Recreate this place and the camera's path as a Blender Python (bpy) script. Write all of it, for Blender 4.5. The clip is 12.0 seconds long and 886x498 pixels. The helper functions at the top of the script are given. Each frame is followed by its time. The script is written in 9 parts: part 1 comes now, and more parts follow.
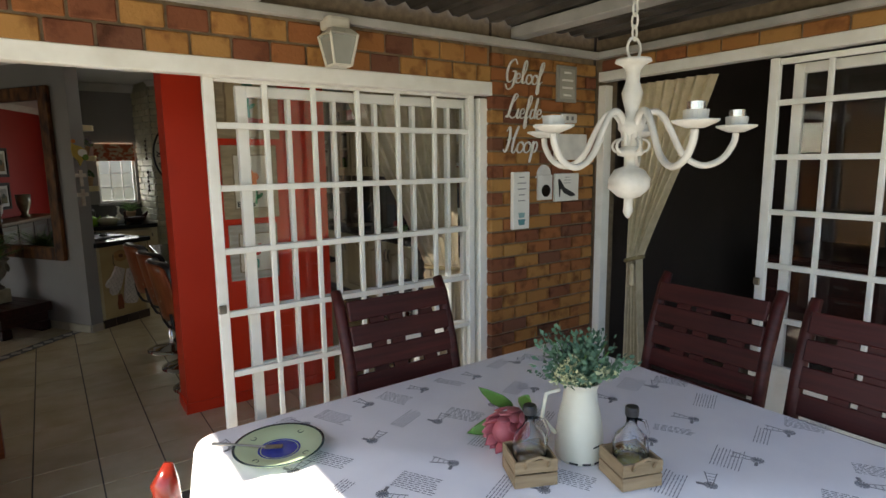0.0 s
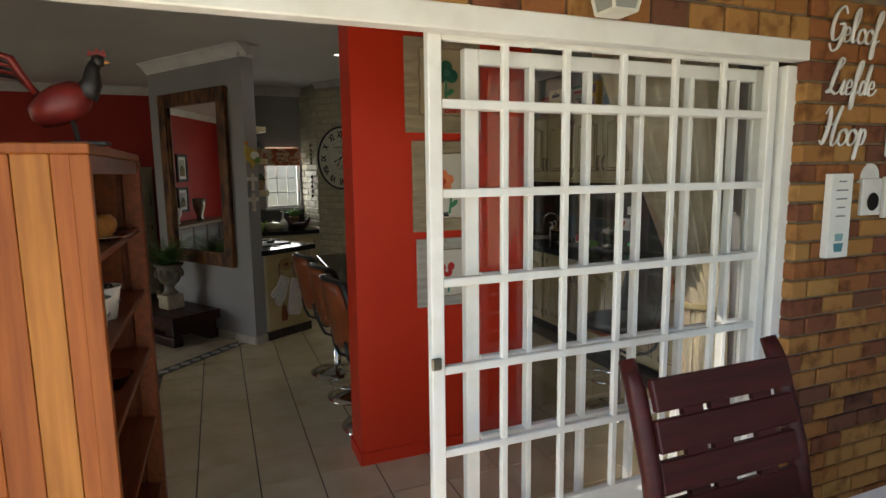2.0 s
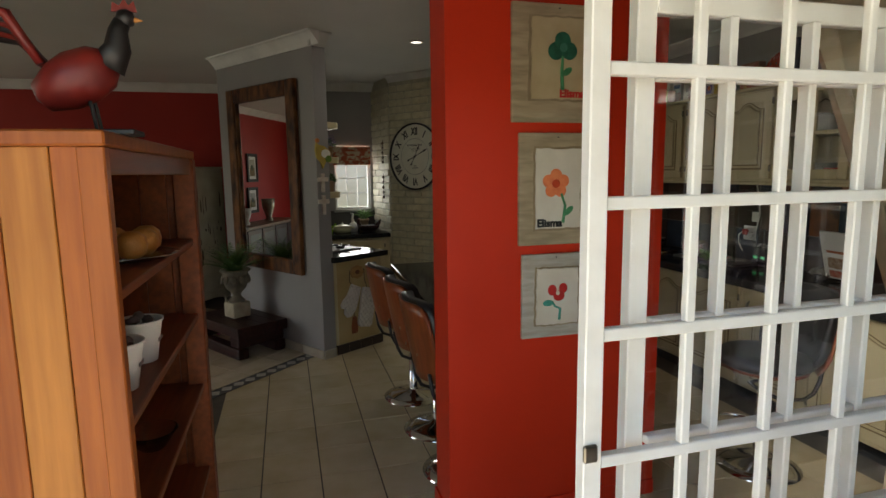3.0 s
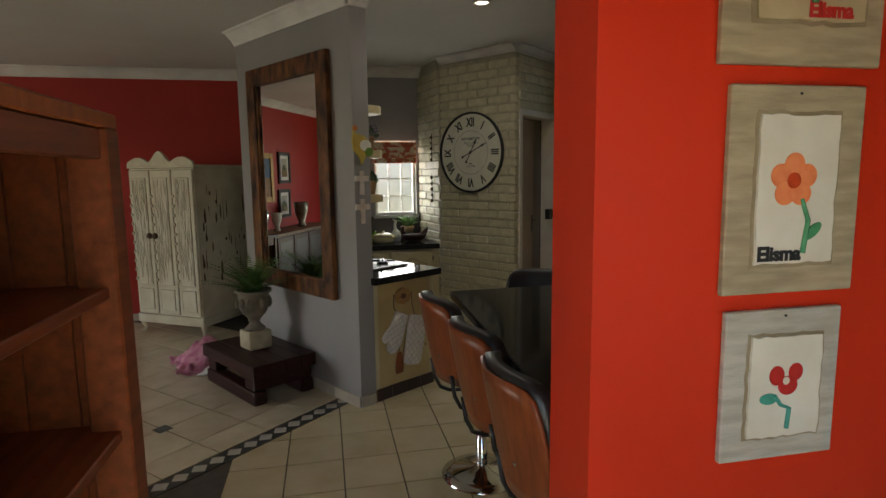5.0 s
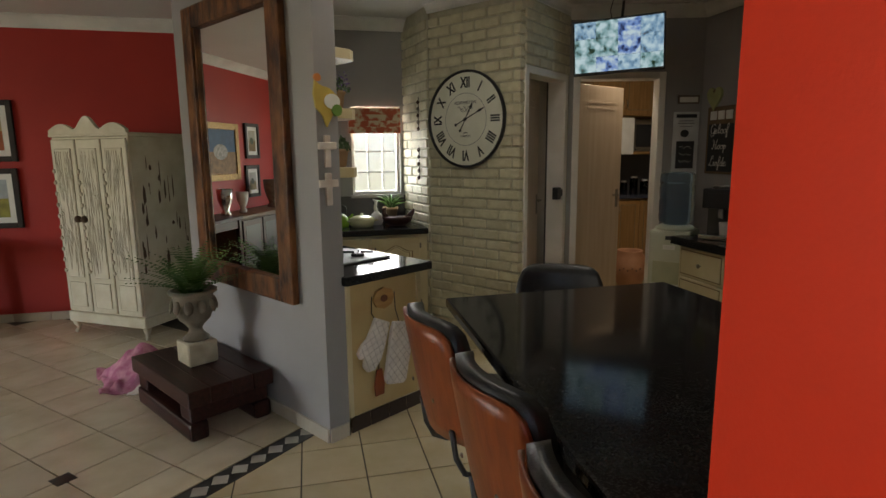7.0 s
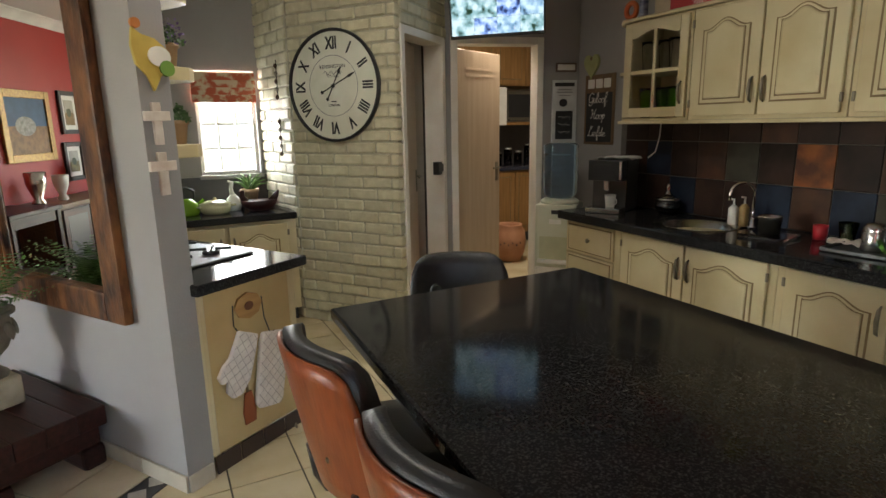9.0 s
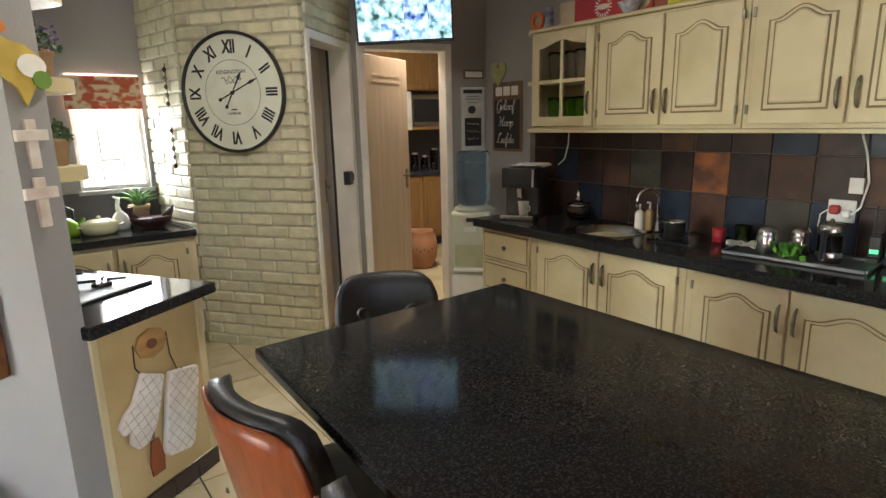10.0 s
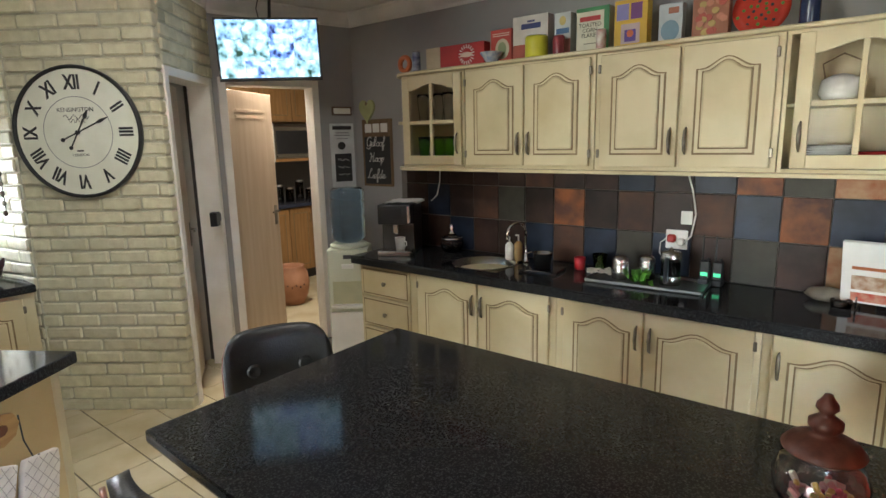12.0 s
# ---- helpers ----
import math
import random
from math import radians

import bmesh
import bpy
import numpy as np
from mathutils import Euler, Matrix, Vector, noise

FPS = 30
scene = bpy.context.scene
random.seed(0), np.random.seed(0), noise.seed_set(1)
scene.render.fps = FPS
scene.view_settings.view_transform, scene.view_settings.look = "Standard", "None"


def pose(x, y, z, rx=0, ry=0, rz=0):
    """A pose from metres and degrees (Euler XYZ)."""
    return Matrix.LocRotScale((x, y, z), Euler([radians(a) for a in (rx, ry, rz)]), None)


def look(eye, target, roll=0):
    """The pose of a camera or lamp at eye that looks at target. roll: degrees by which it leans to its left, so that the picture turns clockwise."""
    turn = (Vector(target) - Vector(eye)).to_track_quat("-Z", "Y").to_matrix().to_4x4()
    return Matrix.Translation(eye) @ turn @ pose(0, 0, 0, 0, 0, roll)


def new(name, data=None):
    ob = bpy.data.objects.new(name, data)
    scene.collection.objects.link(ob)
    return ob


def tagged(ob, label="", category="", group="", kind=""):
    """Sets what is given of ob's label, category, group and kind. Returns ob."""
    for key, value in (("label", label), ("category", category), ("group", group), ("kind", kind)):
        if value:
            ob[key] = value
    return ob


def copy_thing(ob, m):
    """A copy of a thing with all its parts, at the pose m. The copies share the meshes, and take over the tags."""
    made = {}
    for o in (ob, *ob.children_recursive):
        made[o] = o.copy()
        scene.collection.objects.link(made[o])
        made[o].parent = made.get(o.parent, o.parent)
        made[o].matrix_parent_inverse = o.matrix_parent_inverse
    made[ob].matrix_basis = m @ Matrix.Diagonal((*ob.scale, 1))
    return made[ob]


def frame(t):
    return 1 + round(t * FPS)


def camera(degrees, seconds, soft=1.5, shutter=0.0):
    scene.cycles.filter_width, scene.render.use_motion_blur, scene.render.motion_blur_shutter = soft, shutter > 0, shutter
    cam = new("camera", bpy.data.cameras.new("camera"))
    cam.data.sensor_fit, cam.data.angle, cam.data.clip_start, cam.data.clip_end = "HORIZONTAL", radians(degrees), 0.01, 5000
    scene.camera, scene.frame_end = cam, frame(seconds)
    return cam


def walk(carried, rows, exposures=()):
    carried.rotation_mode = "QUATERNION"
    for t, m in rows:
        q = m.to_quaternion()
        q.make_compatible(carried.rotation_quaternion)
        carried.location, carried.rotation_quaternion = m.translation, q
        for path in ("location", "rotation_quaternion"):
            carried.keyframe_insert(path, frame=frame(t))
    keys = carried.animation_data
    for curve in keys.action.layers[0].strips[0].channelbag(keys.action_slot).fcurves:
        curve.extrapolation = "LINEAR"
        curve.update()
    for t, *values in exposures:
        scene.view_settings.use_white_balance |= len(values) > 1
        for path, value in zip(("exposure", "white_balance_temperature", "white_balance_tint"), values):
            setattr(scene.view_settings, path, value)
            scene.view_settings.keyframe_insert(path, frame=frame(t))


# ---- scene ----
cam = camera(76.1, 12.0)
# seconds, eye x y z, yaw, pitch, roll
PATH = [
    (0, 0.352, 0.157, 1.598, -34.98, -8.77, -0.70),
    (0.5, 0.362, 0.369, 1.591, -31.91, -8.42, -0.70),
    (1, 0.345, 0.620, 1.587, -28.44, -8.08, -0.70),
    (1.5, 0.326, 0.853, 1.573, -25.06, -7.91, -0.70),
    (2, 0.337, 1.133, 1.561, -21.71, -7.82, -0.70),
    (2.5, 0.352, 1.410, 1.547, -18.02, -7.82, -0.80),
    (3, 0.348, 1.726, 1.563, -15.40, -7.79, -0.80),
    (3.5, 0.356, 2.005, 1.567, -14.31, -7.64, -0.80),
    (5.5, 0.447, 3.088, 1.511, -11.46, -7.45, -0.73),
    (6, 0.494, 3.334, 1.497, -11.66, -7.67, -0.74),
    (6.5, 0.525, 3.516, 1.482, -11.98, -8.54, -0.60),
    (8.5, 0.609, 4.031, 1.448, -22.40, -12.09, -0.91),
    (9, 0.617, 4.129, 1.465, -26.71, -12.43, -1.04),
    (9.5, 0.611, 4.217, 1.498, -31.84, -12.61, -1.16),
    (10, 0.585, 4.278, 1.527, -36.88, -12.66, -1.20),
    (10.5, 0.537, 4.321, 1.557, -41.83, -12.60, -1.22),
    (11, 0.507, 4.339, 1.586, -45.83, -12.52, -1.25),
    (11.5, 0.488, 4.346, 1.614, -48.94, -12.04, -1.25),
    (12, 0.483, 4.341, 1.643, -51.16, -10.84, -1.29),
]

EXPO = [(0, 1.4, 7000, 10), (1, 1.6, 7000), (2, 1.75, 7000), (2.5, 1.8, 7000), (3.5, 1.9, 7200), (5.5, 2.5, 7200), (6.5, 2.7, 7100), (8.5, 3.65, 6900), (9.5, 4.1, 6700), (10.5, 4.55, 6500), (12, 4.5, 6200)]


def aim(x, y, z, yaw, pitch, roll):
    a, b = radians(yaw), radians(pitch)
    return look((x, y, z), (x - math.sin(a) * math.cos(b), y + math.cos(a) * math.cos(b), z + math.sin(b)), roll)


walk(cam, [(r[0], aim(*r[1:])) for r in PATH], EXPO)
SKY, SUN, WINDOW_W, LOUNGE_W, SCUL_W, DOOR_W, TV_E, DOWN_W = 0.15, 5.0, 3.6, 6.0, 2.2, 0.70, 0.085, 1.0

# ---- world, sun and lights ----
world = bpy.data.worlds.new("sky")
scene.world = world
world.use_nodes = True
_nt = world.node_tree
_sky = _nt.nodes.new("ShaderNodeTexSky")
_sky.sky_type = "NISHITA"
_sky.sun_disc = False
_sky.sun_elevation, _sky.sun_rotation = radians(52), radians(276)
_nt.links.new(_sky.outputs[0], _nt.nodes["Background"].inputs[0])
_nt.nodes["Background"].inputs[1].default_value = SKY
sun = new("sun", bpy.data.lights.new("sun", "SUN"))
sun.data.energy, sun.data.angle, sun.data.color = SUN, radians(0.5), (1.0, 0.95, 0.86)
_az, _el = radians(276), radians(52)
sun.matrix_world = look((math.sin(_az) * 20, math.cos(_az) * 20, 20 * math.tan(_el)), (0, 0, 0))


def area_lamp(name, loc, target, sx, sy, watts, colour=(1, 1, 1)):
    ob = new(name, bpy.data.lights.new(name, "AREA"))
    ob.data.shape, ob.data.size, ob.data.size_y, ob.data.energy, ob.data.color = "RECTANGLE", sx, sy, watts, colour
    ob.matrix_world = look(loc, target)
    return ob


def spot_lamp(name, loc, watts, colour=(1.0, 0.9, 0.74), size=0.06):
    ob = new(name, bpy.data.lights.new(name, "AREA"))
    ob.data.shape, ob.data.size, ob.data.energy, ob.data.color = "DISK", size, watts, colour
    ob.matrix_world = look(loc, (loc[0], loc[1] + 0.001, 0))
    return ob


area_lamp("window_daylight", (1.17, 9.24, 1.45), (1.17, 6.0, 1.0), 0.60, 0.90, WINDOW_W, (0.95, 0.98, 1.0))
area_lamp("lounge_daylight", (-6.38, 6.4, 1.25), (0.0, 6.4, 0.2), 2.2, 2.0, LOUNGE_W, (0.96, 0.98, 1.0))

_door = area_lamp("glass_door_daylight", (2.12, 3.02, 0.95), (3.24, 3.85, 0.05), 0.55, 1.5, DOOR_W, (1.0, 0.98, 0.94))
_door.data.spread = radians(50)

# ---- materials ----


def mat(name, col, col2=None, rough=0.5, metal=0.0, scale=5.0, detail=6.0, bump=0.0, bscale=80.0, spec=0.5, stretch=(1, 1, 1), per=0.0, lo=0.35, hi=0.65, coat=0.0, rvar=0.0):
    m = bpy.data.materials.new(name)
    m.use_nodes = True
    nt = m.node_tree
    N, L = nt.nodes, nt.links
    b = N["Principled BSDF"]
    b.inputs["Roughness"].default_value, b.inputs["Metallic"].default_value = rough, metal
    b.inputs["Specular IOR Level"].default_value = spec
    b.inputs["Coat Weight"].default_value = coat
    tc, mp = N.new("ShaderNodeTexCoord"), N.new("ShaderNodeMapping")
    L.new(tc.outputs["Object"], mp.inputs["Vector"])
    mp.inputs["Scale"].default_value = stretch
    oi = N.new("ShaderNodeObjectInfo")
    mu = N.new("ShaderNodeMath")
    mu.operation = "MULTIPLY"
    mu.inputs[1].default_value = 37.0
    L.new(oi.outputs["Random"], mu.inputs[0])
    L.new(mu.outputs[0], mp.inputs["Location"])
    n1 = N.new("ShaderNodeTexNoise")
    n1.inputs["Scale"].default_value, n1.inputs["Detail"].default_value = scale, detail
    L.new(mp.outputs[0], n1.inputs["Vector"])
    r = N.new("ShaderNodeValToRGB")
    c2 = col2 or tuple(c * 0.82 for c in col)
    r.color_ramp.elements[0].position, r.color_ramp.elements[1].position = lo, hi
    r.color_ramp.elements[0].color, r.color_ramp.elements[1].color = (*c2, 1), (*col, 1)
    L.new(n1.outputs["Fac"], r.inputs[0])
    out = r.outputs[0]
    if per:
        hs = N.new("ShaderNodeHueSaturation")
        mr = N.new("ShaderNodeMapRange")
        mr.inputs[3].default_value, mr.inputs[4].default_value = 1 - per, 1 + per
        L.new(oi.outputs["Random"], mr.inputs[0])
        L.new(mr.outputs[0], hs.inputs["Value"])
        L.new(out, hs.inputs["Color"])
        out = hs.outputs[0]
    L.new(out, b.inputs["Base Color"])
    if rvar:
        mr2 = N.new("ShaderNodeMapRange")
        mr2.inputs[3].default_value, mr2.inputs[4].default_value = max(0.02, rough - rvar), min(1, rough + rvar)
        L.new(n1.outputs["Fac"], mr2.inputs[0])
        L.new(mr2.outputs[0], b.inputs["Roughness"])
    if bump:
        n2 = N.new("ShaderNodeTexNoise")
        n2.inputs["Scale"].default_value, n2.inputs["Detail"].default_value = bscale, 4
        L.new(mp.outputs[0], n2.inputs["Vector"])
        bp = N.new("ShaderNodeBump")
        bp.inputs["Strength"].default_value, bp.inputs["Distance"].default_value = bump, 0.004
        L.new(n2.outputs["Fac"], bp.inputs["Height"])
        L.new(bp.outputs[0], b.inputs["Normal"])
    return m


def ramp_mat(name, cols, rough=0.8, bump=0.5, bscale=60, scale=9.0, spec=0.3, dark=0.35, mixlo=0.5, mixhi=0.72):
    """Each piece takes a colour of its own out of cols, with darker blotches over it."""
    m = mat(name, cols[0], rough=rough, bump=bump, bscale=bscale, scale=scale, spec=spec)
    nt = m.node_tree
    N, L = nt.nodes, nt.links
    b = N["Principled BSDF"]
    oi = [n for n in N if n.bl_idname == "ShaderNodeObjectInfo"][0]
    n1 = [n for n in N if n.bl_idname == "ShaderNodeTexNoise"][0]
    r = N.new("ShaderNodeValToRGB")
    r.color_ramp.interpolation = "CONSTANT"
    while len(r.color_ramp.elements) < len(cols):
        r.color_ramp.elements.new(0.5)
    for i, c in enumerate(cols):
        r.color_ramp.elements[i].position = i / len(cols)
        r.color_ramp.elements[i].color = (*c, 1)
    L.new(oi.outputs["Random"], r.inputs[0])
    mx = N.new("ShaderNodeMix")
    mx.data_type = "RGBA"
    mx.blend_type = "MULTIPLY"
    rr = N.new("ShaderNodeMapRange")
    rr.inputs[1].default_value, rr.inputs[2].default_value = mixlo, mixhi
    L.new(n1.outputs["Fac"], rr.inputs[0])
    L.new(rr.outputs[0], mx.inputs[0])
    L.new(r.outputs[0], mx.inputs[6])
    mx.inputs[7].default_value = (dark, dark * 0.8, dark * 0.7, 1)
    L.new(mx.outputs[2], b.inputs["Base Color"])
    return m


def wood(name, col, col2, rough=0.45, axis=2, scale=3.0, coat=0.0, per=0.12, spec=0.28):
    s = [14.0, 14.0, 14.0]
    s[axis] = 0.9
    return mat(name, col, col2, rough=rough, scale=scale, detail=8, stretch=tuple(s), bump=0.15, bscale=12, coat=coat, per=per, spec=spec, lo=0.3, hi=0.7)


def glass(name, rough=0.0, tint=(1, 1, 1)):
    m = bpy.data.materials.new(name)
    m.use_nodes = True
    b = m.node_tree.nodes["Principled BSDF"]
    b.inputs["Base Color"].default_value = (*tint, 1)
    b.inputs["Transmission Weight"].default_value, b.inputs["Roughness"].default_value, b.inputs["IOR"].default_value = 1.0, rough, 1.45
    return m


def glow(name, col, strength):
    m = bpy.data.materials.new(name)
    m.use_nodes = True
    b = m.node_tree.nodes["Principled BSDF"]
    b.inputs["Base Color"].default_value = (*col, 1)
    b.inputs["Emission Color"].default_value, b.inputs["Emission Strength"].default_value = (*col, 1), strength
    return m


WHITE = mat("white_gloss_paint", (0.80, 0.79, 0.74), (0.70, 0.68, 0.62), rough=0.35, scale=7, bump=0.12, bscale=50, lo=0.25, hi=0.55)
FRAMEW = mat("white_door_frame_paint", (0.82, 0.79, 0.74), (0.74, 0.70, 0.64), rough=0.4, scale=6, bump=0.1)
CORN = mat("white_cornice_plaster", (0.76, 0.75, 0.72), rough=0.7, scale=4, bump=0.1)
CEIL = mat("ceiling_board_paint", (0.70, 0.69, 0.66), (0.64, 0.63, 0.60), rough=0.85, scale=1.2, bump=0.08, bscale=120)
RED = mat("red_wall_paint", (0.60, 0.034, 0.011), (0.54, 0.029, 0.009), rough=0.42, scale=1.8, bump=0.10, bscale=140, rvar=0.08, spec=0.28)
DRED = mat("dark_red_wall_paint", (0.40, 0.020, 0.012), (0.35, 0.016, 0.010), rough=0.55, scale=1.5, bump=0.25, bscale=90)
GREY = mat("grey_wall_paint", (0.30, 0.29, 0.29), (0.26, 0.25, 0.25), rough=0.6, scale=1.6, bump=0.25, bscale=100)
KGREY = mat("kitchen_grey_wall_paint", (0.32, 0.31, 0.305), (0.28, 0.27, 0.265), rough=0.6, scale=1.6, bump=0.2, bscale=100)
BEIGE = mat("beige_wall_paint", (0.50, 0.45, 0.38), rough=0.7, scale=1.5, bump=0.2)
PBRICK = mat("cream_painted_brick", (0.64, 0.60, 0.43), (0.54, 0.50, 0.34), rough=0.55, scale=16, bump=0.7, bscale=45, per=0.10)
PMORT = mat("cream_painted_mortar", (0.52, 0.50, 0.38), (0.44, 0.42, 0.31), rough=0.7, scale=20, bump=0.6, bscale=60)
FBRICK = ramp_mat("clay_face_brick", [(0.32, 0.145, 0.044), (0.37, 0.19, 0.06), (0.27, 0.10, 0.034), (0.34, 0.16, 0.048), (0.19, 0.066, 0.032), (0.36, 0.175, 0.055), (0.30, 0.125, 0.04), (0.15, 0.06, 0.034)], rough=0.85, bump=0.6, bscale=70, scale=11, dark=0.42)
FMORT = mat("brown_mortar", (0.22, 0.16, 0.10), (0.15, 0.11, 0.07), rough=0.95, scale=30, bump=0.6)
TILE = mat("beige_floor_tile", (0.64, 0.55, 0.37), (0.52, 0.43, 0.26), rough=0.20, scale=4.5, bump=0.06, bscale=25, per=0.05, rvar=0.07, lo=0.3, hi=0.7)
LTILE = mat("pale_floor_tile", (0.74, 0.65, 0.48), (0.62, 0.53, 0.37), rough=0.18, scale=4.5, bump=0.06, bscale=25, per=0.05, rvar=0.06)
GROUT = mat("dark_grout", (0.10, 0.085, 0.065), rough=0.9, scale=20)
DTILE = mat("dark_slate_inset", (0.045, 0.045, 0.042), rough=0.3, scale=10, per=0.2)
PTILE = mat("pale_mosaic_inset", (0.55, 0.52, 0.45), rough=0.3, scale=10, per=0.08)
SKIRT = mat("beige_skirting_tile", (0.52, 0.47, 0.38), rough=0.3, scale=6, per=0.06)
PATIO = mat("patio_stone_floor", (0.48, 0.44, 0.37), (0.38, 0.34, 0.28), rough=0.6, scale=4, bump=0.3)
GRASS = mat("lawn", (0.09, 0.12, 0.04), (0.05, 0.08, 0.025), rough=0.9, scale=3, bump=0.5)
ROOF = mat("corrugated_roof_sheet", (0.13, 0.115, 0.10), (0.055, 0.048, 0.04), rough=0.45, metal=0.4, scale=2.2, bump=0.5, bscale=9, lo=0.4, hi=0.6)
BEAMW = mat("painted_patio_beam", (0.46, 0.45, 0.42), (0.34, 0.33, 0.30), rough=0.5, scale=5, bump=0.1)
MAHOG = wood("dark_mahogany_wood", (0.070, 0.012, 0.010), (0.032, 0.006, 0.006), rough=0.45, axis=0)
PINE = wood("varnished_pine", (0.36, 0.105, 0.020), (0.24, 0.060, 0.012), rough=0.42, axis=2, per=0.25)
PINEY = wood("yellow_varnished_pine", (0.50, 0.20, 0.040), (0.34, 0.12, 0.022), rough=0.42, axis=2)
# darker copy of the pine: shade inside the bookshelf put into the colour
PINESHADE = wood("shaded_varnished_pine", (0.25, 0.065, 0.020), (0.14, 0.036, 0.012), rough=0.42, axis=1, per=0.1)
DARKW = wood("dark_stained_timber", (0.048, 0.013, 0.010), (0.018, 0.006, 0.005), rough=0.40, axis=0)
MIRW = mat("aged_brown_mirror_frame", (0.20, 0.080, 0.026), (0.026, 0.009, 0.006), rough=0.45, spec=0.22, scale=7, bump=0.5, bscale=40, stretch=(2, 2, 0.8))
GRANITE = mat("black_speckled_granite", (0.052, 0.053, 0.054), (0.014, 0.014, 0.015), rough=0.09, scale=190, detail=5, lo=0.48, hi=0.72, spec=0.14)
CAB = mat("antique_cream_cabinet_paint", (0.62, 0.545, 0.35), (0.47, 0.38, 0.20), rough=0.42, scale=2.6, bump=0.12, bscale=40, lo=0.25, hi=0.6)
CABD = mat("brown_glaze_in_grooves", (0.24, 0.17, 0.085), (0.16, 0.11, 0.05), rough=0.6, scale=12)
SGROUT = mat("grey_tile_grout", (0.16, 0.145, 0.13), rough=0.9, scale=20)
STEEL = mat("brushed_steel", (0.62, 0.61, 0.58), (0.5, 0.49, 0.47), rough=0.25, metal=1.0, scale=8)
CHROME = mat("polished_chrome", (0.8, 0.8, 0.8), rough=0.07, metal=1.0, scale=3)
PEWTER = mat("dull_pewter", (0.30, 0.27, 0.22), (0.2, 0.18, 0.14), rough=0.38, metal=1.0, scale=20)
BLACKP = mat("black_plastic", (0.018, 0.018, 0.02), rough=0.35, scale=8)
LEATHER = mat("black_leather", (0.012, 0.012, 0.013), (0.02, 0.02, 0.02), rough=0.38, scale=30, bump=0.3, bscale=160)
SHELLW = wood("orange_bent_plywood", (0.27, 0.072, 0.023), (0.17, 0.040, 0.014), rough=0.3, axis=2, per=0.05)
MIRROR = mat("silver_mirror", (0.86, 0.87, 0.86), (0.85, 0.86, 0.85), rough=0.01, metal=1.0)
CLEAR = glass("clear_glass")
THIN = glass("thin_cabinet_glass")
THIN.node_tree.nodes["Principled BSDF"].inputs["IOR"].default_value = 1.12
CREAMP = mat("cream_distressed_paint", (0.60, 0.56, 0.43), (0.50, 0.45, 0.32), rough=0.6, scale=6, bump=0.25, bscale=60)
CHIP = mat("dark_chipped_paint", (0.12, 0.075, 0.045), (0.07, 0.04, 0.025), rough=0.8, scale=18)
DOORP = mat("pale_varnished_door", (0.55, 0.43, 0.31), (0.48, 0.36, 0.25), rough=0.3, scale=3, stretch=(6, 6, 0.5))
CURT = mat("cream_curtain_fabric", (0.62, 0.53, 0.37), (0.52, 0.44, 0.29), rough=0.9, scale=20, bump=0.3, bscale=300)
PAPERW = mat("white_paper", (0.78, 0.77, 0.73), (0.72, 0.71, 0.66), rough=0.8, scale=10)
INK = mat("black_ink", (0.02, 0.02, 0.022), rough=0.6, scale=10)
# shade of the unlit side room and passage, put into the wall colour
ROOMSHADE = mat("unlit_room_shade", (0.07, 0.055, 0.048), rough=0.8, scale=2)

# ---- mesh helpers ----


def link_mesh(name, bm, material, parent=None, smooth=False):
    me = bpy.data.meshes.new(name)
    bm.to_mesh(me)
    bm.free()
    mats = material if isinstance(material, (list, tuple)) else [material]
    for m in mats:
        me.materials.append(m)
    if smooth:
        for p in me.polygons:
            p.use_smooth = True
    ob = new(name, me)
    if parent is not None:
        ob.parent = parent
    return ob


def part(name, bm, material, parent, label="", smooth=False):
    ob = link_mesh(name, bm, material, parent, smooth)
    if label:
        ob["label"] = label
    return ob


def thing(name, label, category, x=0, y=0, z=0, rz=0, group="", kind=""):
    ob = new(name)
    ob.empty_display_size = 0.05
    ob.matrix_world = pose(x, y, z, 0, 0, rz)
    return tagged(ob, label, category, group, kind)


def solid(name, bm, material, label, category, group="", kind="", smooth=False, m=None):
    ob = link_mesh(name, bm, material, None, smooth)
    if m is not None:
        ob.matrix_world = m
    return tagged(ob, label, category, group, kind)


def box(x0, x1, y0, y1, z0, z1, bev=0.0, seg=1, bm=None, m=None, mi=0):
    b = bmesh.new()
    bmesh.ops.create_cube(b, size=1.0)
    for v in b.verts:
        v.co = Vector((x0 + (v.co.x + 0.5) * (x1 - x0), y0 + (v.co.y + 0.5) * (y1 - y0), z0 + (v.co.z + 0.5) * (z1 - z0)))
    if bev:
        bmesh.ops.bevel(b, geom=b.edges[:], offset=bev, segments=seg, affect="EDGES", profile=0.6)
    if m is not None:
        bmesh.ops.transform(b, matrix=m, verts=b.verts)
    if mi:
        for fc in b.faces:
            fc.material_index = mi
    return join(bm, b)


def join(bm, b):
    if bm is None:
        return b
    tmp = bpy.data.meshes.new("tmp")
    b.to_mesh(tmp)
    b.free()
    bm.from_mesh(tmp)
    bpy.data.meshes.remove(tmp)
    return bm


